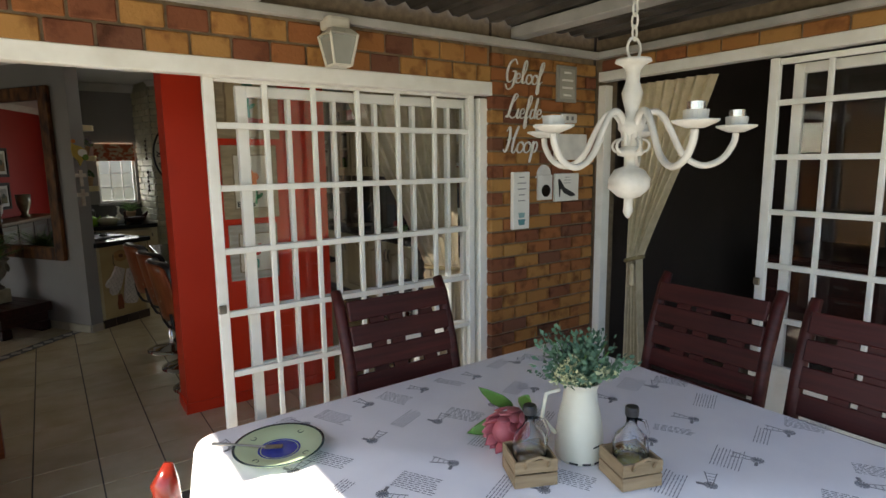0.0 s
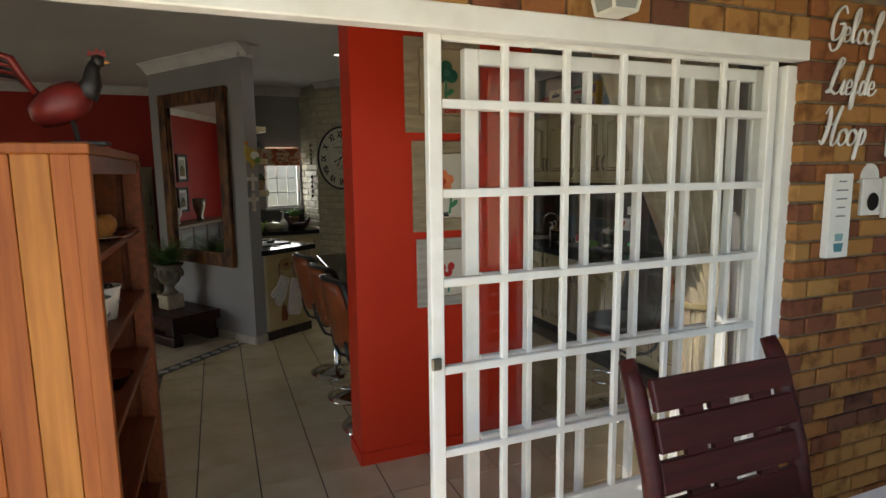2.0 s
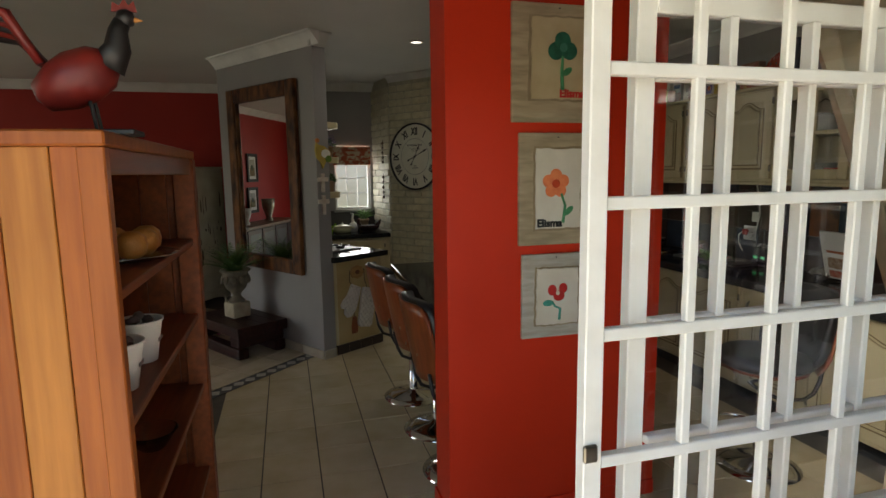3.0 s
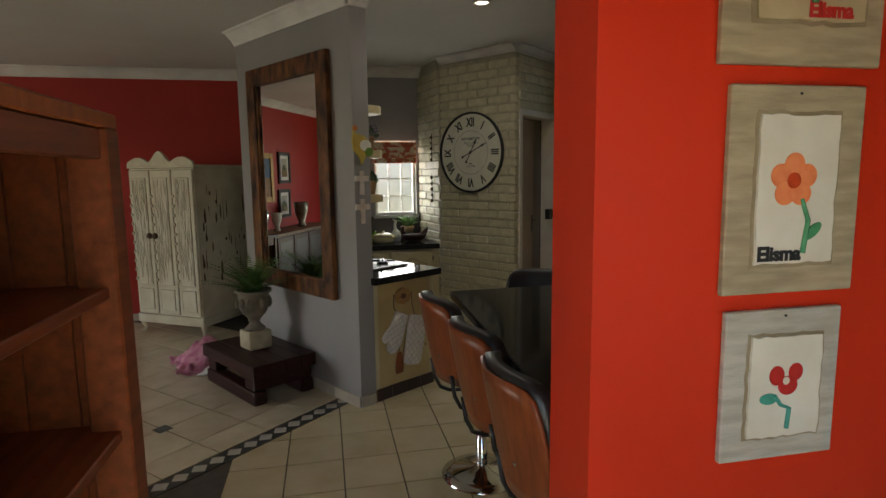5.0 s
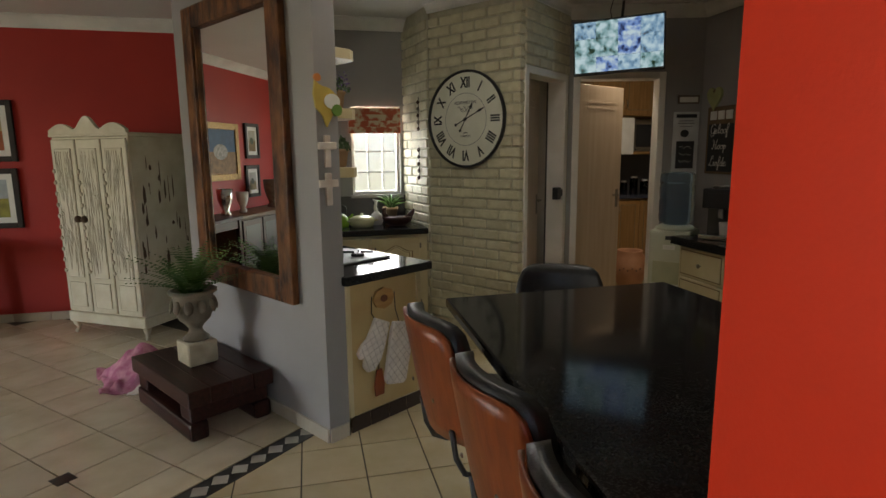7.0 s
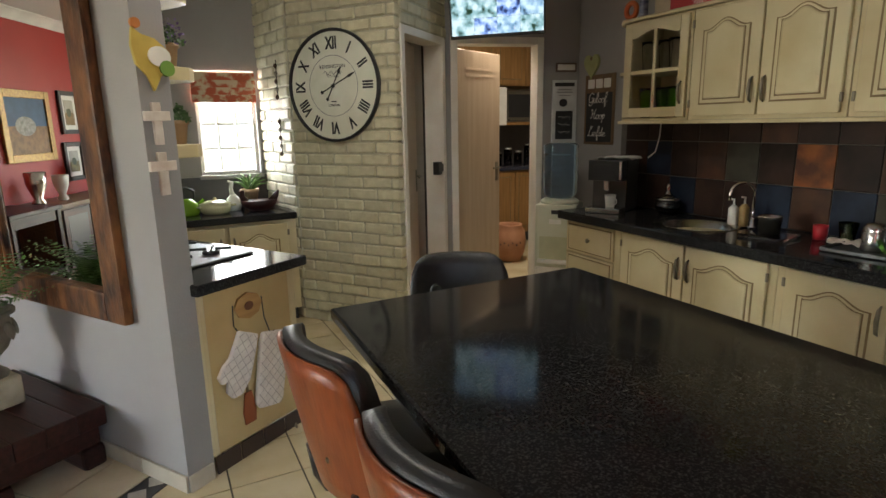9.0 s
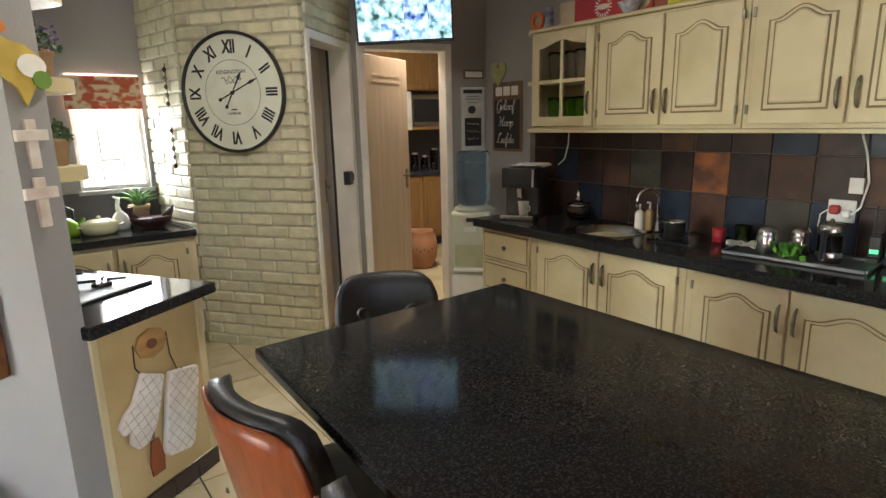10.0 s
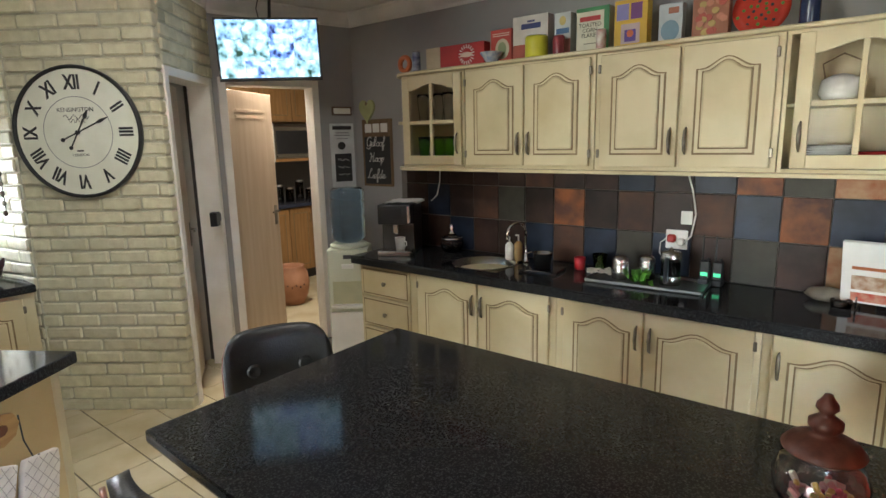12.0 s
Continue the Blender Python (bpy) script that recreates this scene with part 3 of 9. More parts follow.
for z in (0.20, 0.39, 0.58):
    part("glazing_bar", box(0.03, 0.42, -0.009, 0.009, z, z + 0.014), WHITE, w)
part("window_sill", box(-0.02, 0.47, -0.10, -0.02, -0.03, 0.0, 0.003), KGREY, w)
bl = thing("roman_blind", "red patterned fabric blind drawn half up", "blind", 0.93, 8.955, 1.66)
for i in range(4):
    z = 0.055 * i
    part("fold", box(0, 0.47, -0.030 + i * 0.004, 0.0, z, z + 0.058, 0.008, 2), mat("red_cream_blind_fabric", (0.42, 0.10, 0.05), (0.55, 0.45, 0.32), rough=0.9, scale=14, lo=0.45, hi=0.55), bl)

# ---- patio things ----
TBL = thing("dining_table", "patio dining table under a cloth", "table", 1.47, 1.14, 0)
part("tabletop", box(-0.78, 0.78, -0.80, 0.80, 0.70, 0.748, 0.01), MAHOG, TBL)
for sx in (-0.66, 0.66):
    for sy in (-0.68, 0.68):
        part("leg", box(sx - 0.04, sx + 0.04, sy - 0.04, sy + 0.04, 0, 0.70, 0.006), MAHOG, TBL)


def cloth_mesh(x0, x1, y0, y1, z, drop, r=0.09):
    b = bmesh.new()
    n = 12
    pts = []
    for cx, cy, a in ((x1 - r, y1 - r, 0), (x0 + r, y1 - r, 90), (x0 + r, y0 + r, 180), (x1 - r, y0 + r, 270)):
        for i in range(n):
            t = radians(a + 90 * i / (n - 1))
            pts.append((cx + r * math.cos(t), cy + r * math.sin(t), math.cos(t), math.sin(t)))
    dense = []
    for i, p in enumerate(pts):
        q = pts[(i + 1) % len(pts)]
        k = max(1, int(math.hypot(q[0] - p[0], q[1] - p[1]) / 0.05))
        for j in range(k):
            u = j / k
            dense.append(tuple(p[c] + (q[c] - p[c]) * u for c in range(4)))
    prof = ((-0.012, 0.0), (0.0, -0.004), (0.008, -0.02), (0.012, -drop * 0.5), (0.016, -drop))
    rings = []
    for k, (o, dz) in enumerate(prof):
        ring = []
        for i, (x, y, nx, ny) in enumerate(dense):
            w_ = 0.012 * math.sin(i * 0.55) * max(0, k - 2) / 2 + 0.008 * math.sin(i * 1.7) * max(0, k - 2) / 2
            ring.append(b.verts.new((x + nx * (o + w_), y + ny * (o + w_), z + dz)))
        rings.append(ring)
    b.faces.new(rings[0])
    for A, B in zip(rings, rings[1:]):
        for i in range(len(A)):
            j = (i + 1) % len(A)
            b.faces.new((A[i], B[i], B[j], A[j]))
    bmesh.ops.recalc_face_normals(b, faces=b.faces[:])
    return b


CLOTH = mat("white_printed_cloth", (0.86, 0.85, 0.87), (0.80, 0.79, 0.82), rough=0.85, scale=5, bump=0.25, bscale=300)
PRINT = mat("grey_cloth_print", (0.20, 0.20, 0.22), (0.26, 0.26, 0.28), rough=0.85, scale=20)
tc_ = thing("tablecloth", "white tablecloth printed with grey windmills and lines of script", "tablecloth", 1.47, 1.14, 0)
part("cloth", cloth_mesh(-0.82, 0.82, -0.83, 0.83, 0.757, 0.22), CLOTH, tc_, smooth=True)


def windmill(bm, m):
    for s in (-1, 1):
        prism([(s * 0.004, 0.0), (s * 0.006, 0.0), (s * 0.022, -0.085), (s * 0.018, -0.085)], 0, 0.0006, bm=bm, m=m)
    for k in range(4):
        w2 = 0.005 + k * 0.004
        box(-w2, w2, -0.018 - 0.02 * k, -0.016 - 0.02 * k, 0, 0.0006, bm=bm, m=m)
    for k in range(12):
        a = math.radians(30 * k)
        prism([(0, 0), (0.022 * math.cos(a - 0.16), 0.022 * math.sin(a - 0.16)), (0.022 * math.cos(a + 0.16), 0.022 * math.sin(a + 0.16))], 0, 0.0006, bm=bm, m=m)
    box(0.02, 0.045, -0.006, 0.006, 0, 0.0006, bm=bm, m=m)


rng = random.Random(4)
for ix in range(7):
    for iy in range(7):
        x = -0.72 + 0.235 * ix + (0.10 if iy % 2 else 0) + rng.uniform(-0.015, 0.015)
        y = -0.74 + 0.24 * iy + rng.uniform(-0.015, 0.015)
        if x > 0.74:
            continue
        b = bmesh.new()
        windmill(b, pose(x, y, 0.7578, 0, 0, rng.choice((200, 215, 35, 120))) @ Matrix.Diagonal((0.78, 0.78, 1, 1)))
        part("windmill_print", b, PRINT, tc_)
        b = bmesh.new()
        a = rng.choice((20, 25, -60, -65))
        mm = pose(x + 0.10, y + 0.06, 0.7578, 0, 0, a)
        for r_ in range(rng.randint(5, 9)):
            u = 0.0
            while u < 0.11:
                wd = rng.uniform(0.006, 0.02)
                box(u, u + wd, -0.009 * r_, -0.009 * r_ + 0.0022, 0, 0.0006, bm=b, m=mm)
                u += wd + 0.005
        part("script_print", b, PRINT, tc_)


def patio_chair(m):
    c = thing("patio_chair", "dark mahogany slatted garden chair at the table", "chair", group="chairs round the patio table")
    for sx in (-0.25, 0.25):
        pts = [(sx, -0.02, 0.40), (sx, 0.0, 0.60), (sx, 0.045, 0.82), (sx, 0.115, 1.02), (sx, 0.15, 1.08)]
        part("back_post", tube(pts, [0.022, 0.026, 0.026, 0.026, 0.022], 8), MAHOG, c, smooth=True)
        part("leg", box(sx - 0.022, sx + 0.022, -0.03, 0.02, 0, 0.42, 0.004), MAHOG, c)
        part("leg", box(sx - 0.022, sx + 0.022, -0.46, -0.41, 0, 0.42, 0.004), MAHOG, c)
        part("side_rail", box(sx - 0.018, sx + 0.018, -0.42, -0.02, 0.36, 0.42, 0.004), MAHOG, c)
    for i in range(6):
        y = -0.44 + 0.075 * i
        part("seat_slat", box(-0.24, 0.24, y, y + 0.062, 0.42, 0.438, 0.004), MAHOG, c)
    for i in range(6):
        z = 0.48 + i * 0.098
        yy = 0.0 + max(0, (z - 0.55)) ** 1.6 * 0.24
        b = box(-0.235, 0.235, -0.011, 0.011, -0.040, 0.040, 0.004, m=pose(0, yy + 0.012, z + 0.04, -10 - 2 * i))
        part("back_slat", b, MAHOG, c)
    for x in (-0.11, -0.02, 0.13):
        for i in range(2, 5):
            z = 0.48 + i * 0.098 + 0.085
            yy = max(0, (z - 0.55)) ** 1.6 * 0.24
            part("spacer", box(x - 0.032, x + 0.032, -0.008, 0.008, -0.012, 0.012, m=pose(0, yy + 0.012, z + 0.004, -14)), MAHOG, c)
    c.matrix_world = m
    return c


ch = patio_chair(pose(1.53, 2.10, 0, 0, 0, 0))
copy_thing(ch, pose(2.52, 1.41, 0, 0, 0, -90))
copy_thing(ch, pose(2.49, 0.78, 0, 0, 0, -90))

# chandelier
CHAND = mat("chalky_white_paint", (0.56, 0.54, 0.48), (0.46, 0.44, 0.38), rough=0.6, scale=20, bump=0.2)
cd = thing("chandelier", "white painted wrought candle chandelier hanging on a chain", "chandelier", 1.583, 1.08, 0.144)
cd.scale = (0.93, 0.93, 0.93)
part("stem", lathe([(0.0, 1.83), (0.045, 1.828), (0.048, 1.82), (0.03, 1.812), (0.02, 1.80), (0.018, 1.77), (0.028, 1.74), (0.024, 1.72), (0.018, 1.70), (0.016, 1.69), (0.034, 1.665), (0.034, 1.645), (0.018, 1.625), (0.02, 1.60), (0.034, 1.59), (0.034, 1.575), (0.015, 1.57), (0.015, 1.545), (0.04, 1.535), (0.056, 1.51), (0.056, 1.485), (0.03, 1.462), (0.012, 1.455), (0.012, 1.43), (0.014, 1.42), (0.006, 1.405), (0, 1.40)], 36), CHAND, cd, smooth=True)
for k in range(5):
    a = radians(-41 + 72 * k)
    ca, sa = math.cos(a), math.sin(a)
    prof = [(0.018, 1.60), (0.022, 1.645), (0.045, 1.685), (0.075, 1.685), (0.105, 1.64), (0.14, 1.575), (0.19, 1.545), (0.24, 1.56), (0.268, 1.60), (0.274, 1.63)]
    part("arm", tube([(r * ca, r * sa, z) for r, z in smooth_line(prof, 4)], 0.0088, 8), CHAND, cd, smooth=True)
    part("scroll", tube([((0.03 + 0.022 * math.sin(t)) * ca, (0.03 + 0.022 * math.sin(t)) * sa, 1.60 + 0.018 * math.cos(t)) for t in [i * 0.6 for i in range(8)]], 0.004, 6), CHAND, cd, smooth=True)
    m = pose(0.274 * ca, 0.274 * sa, 0)
    p = part("drip_pan", lathe([(0.0, 1.632), (0.02, 1.632), (0.05, 1.645), (0.052, 1.65), (0.02, 1.642), (0, 1.642)], 20, m=m), CHAND, cd, smooth=True)
    part("candle_cup", lathe([(0.0, 1.642), (0.026, 1.642), (0.028, 1.672), (0.0, 1.672)], 18, m=m), CHAND, p)
    if k in (0, 4, 1):
        part("tealight", lathe([(0.0, 1.672), (0.02, 1.672), (0.02, 1.69), (0.018, 1.69), (0.018, 1.686), (0.0, 1.686)], 18, m=m), STEEL, p, "silver tealight cup")
z = 1.83
part("hook_ring", tube([(0.028 * math.cos(t), 0, 1.855 + 0.028 * math.sin(t)) for t in [i * 0.5236 for i in range(12)]], 0.004, 6, closed=True), CHAND, cd, smooth=True)
for i in range(15):
    zz = 1.895 + 0.031 * i
    rot = pose(0, 0, 0, 0, 0, 90 * (i % 2))
    part("chain_link", tube([(0.009 * math.cos(t), 0, zz + 0.02 * math.sin(t)) for t in [j * 0.628 for j in range(10)]], 0.003, 5, closed=True, m=rot), CHAND, cd)

# wall lantern
LANT = mat("cream_enamel", (0.66, 0.63, 0.54), rough=0.4, scale=10)
wl = thing("wall_lantern", "cream coach lantern with frosted panes on the bricks", "lamp", 1.51, 2.62, 2.165)
part("bracket", box(-0.055, 0.055, -0.02, 0.08, 0.03, 0.085, 0.015, 2), LANT, wl)
part("cap", lathe([(0.0, 0.035), (0.06, 0.03), (0.098, 0.005), (0.10, 0.0), (0.0, 0.0)], 4, m=pose(0, 0, 0, 0, 0, 45)), LANT, wl)
part("base", lathe([(0.0, -0.135), (0.062, -0.135), (0.064, -0.125), (0.0, -0.125)], 4, m=pose(0, 0, 0, 0, 0, 45)), LANT, wl)
for k in range(4):
    a = radians(45 + 90 * k)
    part("corner_bar", tube([(0.094 * math.cos(a), 0.094 * math.sin(a), 0.0), (0.060 * math.cos(a), 0.060 * math.sin(a), -0.13)], 0.006, 6), LANT, wl)
part("pane", lathe([(0.087, -0.002), (0.056, -0.125)], 4, m=pose(0, 0, 0, 0, 0, 45)), mat("frosted_pane", (0.30, 0.31, 0.28), rough=0.25, scale=8), wl, "dim frosted pane")

# words and plaques on the bricks
WORDM = mat("white_cutout_wood", (0.74, 0.72, 0.68), rough=0.6, scale=12)
SCRIPT = {}
SCRIPT["e"] = (0.8, [(0, 0.45), (0.55, 0.55), (0.5, 0.95), (0.2, 0.95), (0.05, 0.5), (0.25, 0.02), (0.7, 0.15), (0.9, 0.45)])
SCRIPT["l"] = (0.7, [(0, 0.3), (0.5, 1.5), (0.45, 2.3), (0.2, 2.2), (0.1, 1.0), (0.25, 0.05), (0.6, 0.2), (0.8, 0.45)])
SCRIPT["o"] = (0.85, [(0.45, 1), (0.1, 0.8), (0.05, 0.25), (0.4, 0), (0.75, 0.3), (0.7, 0.85), (0.45, 1), (0.7, 0.75), (0.95, 0.8)])
SCRIPT["f"] = (0.65, [(0, 0.3), (0.5, 1.5), (0.55, 2.3), (0.25, 2.2), (0.15, 0.8), (0.1, -0.9), (0.35, -0.8), (0.3, 0), (0.65, 0.3)])
SCRIPT["i"] = (0.5, [(0, 0.3), (0.2, 1), (0.15, 0.2), (0.35, 0), (0.6, 0.35)])
SCRIPT["d"] = (0.95, [(0.6, 0.9), (0.2, 0.95), (0.05, 0.3), (0.3, 0), (0.6, 0.5), (0.8, 2.2), (0.65, 0.6), (0.75, 0.05), (1, 0.4)])
SCRIPT["p"] = (0.8, [(0, 0.5), (0.25, 1), (0.1, -0.9), (0.2, 0.3), (0.5, 1), (0.75, 0.7), (0.6, 0.1), (0.25, 0.1)])
SCRIPT["G"] = (1.35, [(1.3, 1.9), (0.9, 2.4), (0.3, 1.9), (0.1, 0.9), (0.4, 0.05), (1, 0.3), (1.2, 1.1), (0.8, 1.15), (1.25, 1.1), (1.1, -0.3), (0.5, -0.7), (0.1, -0.2)])
SCRIPT["L"] = (1.35, [(0.8, 1.7), (1.2, 2.3), (0.8, 2.4), (0.5, 1.2), (0.3, 0.2), (0, 0.1), (0.3, 0.3), (0.9, 0), (1.4, 0.3)])
SCRIPT["H"] = (1.5, [(0, 1.9), (0.3, 2.3), (0.45, 1.2), (0.2, 0.1), (-0.1, 0.3)], [(1.3, 2.4), (1.0, 1.3), (0.95, 0.2), (1.2, 0.0), (1.45, 0.4)], [(0.2, 1.1), (0.7, 1.3), (1.1, 1.15)])


for body, x, z, u in (("Geloof", 2.57, 2.045, 0.056), ("Liefde", 2.575, 1.845, 0.057), ("Hoop", 2.56, 1.645, 0.066)):
    ob = thing("word_sign", "white cut-out wooden script word on the bricks", "sign", x, 2.688, z, group="white script words")
    pen = 0.0
    for ch_ in body:
        adv, *strokes = SCRIPT[ch_]
        b = bmesh.new()
        for line in strokes:
            pts = smooth_line(line)
            n = len(pts)
            wide = [0.0042 + 0.0035 * max(0.0, (pts[max(i - 1, 0)][1] - pts[min(i + 1, n - 1)][1])) / 0.35 for i in range(n)]
            tube([((pen + px_ + 0.22 * pz_) * u, 0, pz_ * u * 0.98) for px_, pz_ in pts], [min(w_, 0.0085) for w_ in wide], 6, bm=b)
        part("letter", b, WORDM, ob, smooth=True)
        pen += adv


def plaque(name, label, x0, x1, z0, z1, d, material, extra=None):
    ob = thing(name, label, "plaque", (x0 + x1) / 2, 2.699, (z0 + z1) / 2)
    w_, h_ = (x1 - x0) / 2, (z1 - z0) / 2
    part("board", box(-w_, w_, -d, 0, -h_, h_, 0.003), material, ob)
    if extra:
        extra(ob, w_, h_, -d)
    return ob


def bars(ob, n, w_, z0, dz, y, material, h=0.006, seed=1):
    r_ = random.Random(seed)
    for i in range(n):
        ww = w_ * r_.uniform(0.5, 0.95)
        part("print_line", box(-ww, ww, y - 0.0015, y, z0 - i * dz, z0 - i * dz + h), material, ob)


GREYP = mat("grey_print", (0.25, 0.25, 0.25), rough=0.7, scale=10)
TEAL = mat("teal_print", (0.08, 0.25, 0.28), rough=0.6, scale=10)


def tall_art(ob, w_, h_, y):
    bars(ob, 5, w_ * 0.6, h_ * 0.8, 0.035, y, GREYP)
    part("cup_print", prism([(-0.03, 0.035), (-0.022, 0), (0.022, 0), (0.03, 0.035)], 0, 0.0015, m=Matrix.Translation((0, y, -h_ * 0.86)) @ UPRIGHT), TEAL, ob)
    part("cup_print", prism([(-0.026, 0.03), (-0.02, 0), (0.02, 0), (0.026, 0.03)], 0, 0.0015, m=Matrix.Translation((0, y, -h_ * 0.60)) @ UPRIGHT), mat("pale_teal_print", (0.25, 0.42, 0.42), rough=0.6), ob)


def shoe_art(ob, w_, h_, y):
    shoe = [(-0.085, 0.05), (-0.07, 0.055), (-0.02, -0.005), (0.04, -0.03), (0.07, -0.045), (0.072, -0.058), (0.03, -0.06), (-0.03, -0.035), (-0.06, -0.005), (-0.065, -0.058), (-0.072, -0.058), (-0.078, 0.0)]
    part("shoe_print", prism(shoe, 0, 0.0015, m=Matrix.Translation((0, y, 0)) @ UPRIGHT), INK, ob)
    bars(ob, 3, 0.035, h_ * 0.7, 0.018, y, GREYP, 0.004)


plaque("tall_plaque", "tall white plaque with a cup print on the bricks", 2.625, 2.755, 1.190, 1.532, 0.03, PAPERW, tall_art)
plaque("mirror_plaque", "small arched white plaque with a round mirror", 2.84, 2.965, 1.355, 1.51, 0.015, WORDM, lambda ob, w_, h_, y: (part("arch", lathe([(0.0, -0.001), (w_, -0.001), (w_, -0.014), (0, -0.014)], 24, m=pose(0, -0.001, h_, 90)), WORDM, ob), part("round_mirror", lathe([(0, 0.0), (0.038, 0.0), (0.038, 0.006), (0, 0.006)], 24, m=pose(0, y, -0.02, 90)), MIRROR, ob, "small round mirror")))
plaque("shoe_plaque", "white plaque with a black high-heeled shoe", 2.985, 3.20, 1.34, 1.515, 0.02, PAPERW, shoe_art)
plaque("white_board", "blank white wooden board on the bricks", 2.98, 3.25, 1.60, 1.76, 0.035, WORDM)
plaque("light_switch", "small white switch plate", 3.04, 3.17, 1.83, 1.885, 0.02, WORDM, lambda ob, w_, h_, y: [part("switch", box(x, x + 0.02, y - 0.006, y, -0.012, 0.012, 0.002), GREYP, ob) for x in (-0.035, 0.01)])
plaque("framed_sign", "small grey framed sign with text", 2.99, 3.16, 1.955, 2.175, 0.02, mat("grey_frame_paint", (0.26, 0.25, 0.22), rough=0.6), lambda ob, w_, h_, y: (part("print", box(-w_ + 0.02, w_ - 0.02, y - 0.002, y, -h_ + 0.02, h_ - 0.02), mat("sage_print", (0.36, 0.35, 0.30), rough=0.7), ob), bars(ob, 4, w_ * 0.65, h_ * 0.55, 0.045, y - 0.002, WORDM, 0.012)))


def curtain(name, label, pts_top, pts_mid, zt, zm, zb, m, n=90, flare=1.0):
    """A tied-back curtain: full width at zt, gathered at zm, hanging to zb."""
    b = bmesh.new()
    rows = []
    nz = 26
    for k in range(nz + 1):
        z = zt + (zb - zt) * k / nz
        if z > zm:
            u = (zt - z) / (zt - zm)
            e = u * u * (3 - 2 * u) * 0.15 + u * 0.85
            x0 = pts_top[0] + (pts_mid[0] - pts_top[0]) * e
            x1 = pts_top[1] + (pts_mid[1] - pts_top[1]) * e
        else:
            u = (zm - z) / (zm - zb)
            x0 = pts_mid[0] - 0.02 * u
            x1 = pts_mid[1] + 0.07 * u
        row = []
        for i in range(n + 1):
            s = i / n
            amp = 0.018 + 0.02 * (1 - abs(x1 - x0) / abs(pts_top[1] - pts_top[0]))
            row.append(b.verts.new((x0 + (x1 - x0) * s, amp * math.sin(s * 52 + 0.6 * math.sin(z * 3)) + 0.01 * math.sin(s * 17 + z * 2), z)))
        rows.append(row)
    for A, B in zip(rows, rows[1:]):
        for i in range(n):
            b.faces.new((A[i], B[i], B[i + 1], A[i + 1]))
    c = thing(name, label, "curtain")
    c.matrix_world = m
    part("cloth", b, CURT, c, smooth=True)
    xm = (pts_mid[0] + pts_mid[1]) / 2
    rr = abs(pts_mid[1] - pts_mid[0]) / 2 + 0.015
    part("tie_back", tube([(xm + rr * math.cos(t), 0.05 * math.sin(t), zm + 0.02 * math.cos(t)) for t in [i * 0.5236 for i in range(12)]], 0.014, 8, closed=True), mat("gold_cord", (0.36, 0.28, 0.14), rough=0.8), c, "braided tie-back cord")
    part("tassel", lathe([(0, 0.0), (0.012, -0.005), (0.02, -0.03), (0.012, -0.045), (0.024, -0.13), (0.026, -0.15), (0, -0.15)], 12, m=pose(xm + rr * 0.6, -0.07, zm - 0.02)), CURT, c, "cream tassel", smooth=True)
    return c


curtain("curtain", "cream curtain tied back inside the side doorway", (0.0, 0.58), (0.02, 0.11), 2.09, 0.92, 0.06, pose(3.64, 2.62, 0, 0, 0, -90))
curtain("curtain", "cream curtain tied back behind the gate", (0.0, 0.80), (0.03, 0.24), 2.02, 0.95, 0.06, pose(2.46, 2.99, 0, 0, 0, 180))

# ---- hall and lounge things ----
sh = thing("bookshelf", "varnished pine bookshelf with open shelves beside the passage", "bookshelf", 0, 0, 0)
X0, X1, Y0, Y1, ZT = -0.43, 0.018, 2.945, 4.02, 1.65
for i in range(5):
    xa = X0 + (X1 - X0) * i / 5
    part("side_board", box(xa + 0.001, xa + (X1 - X0) / 5 - 0.001, Y0, Y0 + 0.025, 0, ZT - 0.03, 0.002), PINEY if i == 3 else PINE, sh)
    part("side_board", box(xa + 0.001, xa + (X1 - X0) / 5 - 0.001, Y1 - 0.025, Y1, 0, ZT - 0.03, 0.002), PINESHADE, sh)
part("top_board", box(X0 - 0.01, X1 + 0.008, Y0 - 0.012, Y1 + 0.012, ZT - 0.03, ZT, 0.004), PINE, sh)
part("post", box(X1 - 0.06, X1 + 0.012, Y1 - 0.065, Y1 + 0.002, 0, ZT - 0.03, 0.004), PINESHADE, sh)
part("post", box(X1 - 0.045, X1 + 0.004, Y0 - 0.003, Y0 + 0.03, 0, ZT - 0.03, 0.003), PINE, sh)
# inner shelves and back take the shaded pine copy
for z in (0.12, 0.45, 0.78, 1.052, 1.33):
    part("shelf", box(X0 + 0.02, X1 - 0.005, Y0 + 0.026, Y1 - 0.026, z - 0.022, z, 0.003), PINESHADE, sh)
part("back_panel", box(X0, X0 + 0.018, Y0 + 0.026, Y1 - 0.026, 0, ZT - 0.03), PINESHADE, sh)
part("top_rail", box(X1 - 0.03, X1 + 0.003, Y0 + 0.03, Y1 - 0.066, ZT - 0.085, ZT - 0.031, 0.003), PINESHADE, sh)

ORANGE = mat("orange_peel", (0.55, 0.24, 0.05), (0.48, 0.19, 0.04), rough=0.5, bump=0.4, bscale=200)
tr = thing("fruit_tray", "silver tray on the shelf", "tray", -0.11, 3.50, 1.331)
part("tray", lathe([(0.0, 0.0), (0.12, 0.0), (0.15, 0.012), (0.152, 0.015), (0.12, 0.006), (0, 0.005)], 28), STEEL, tr, smooth=True)
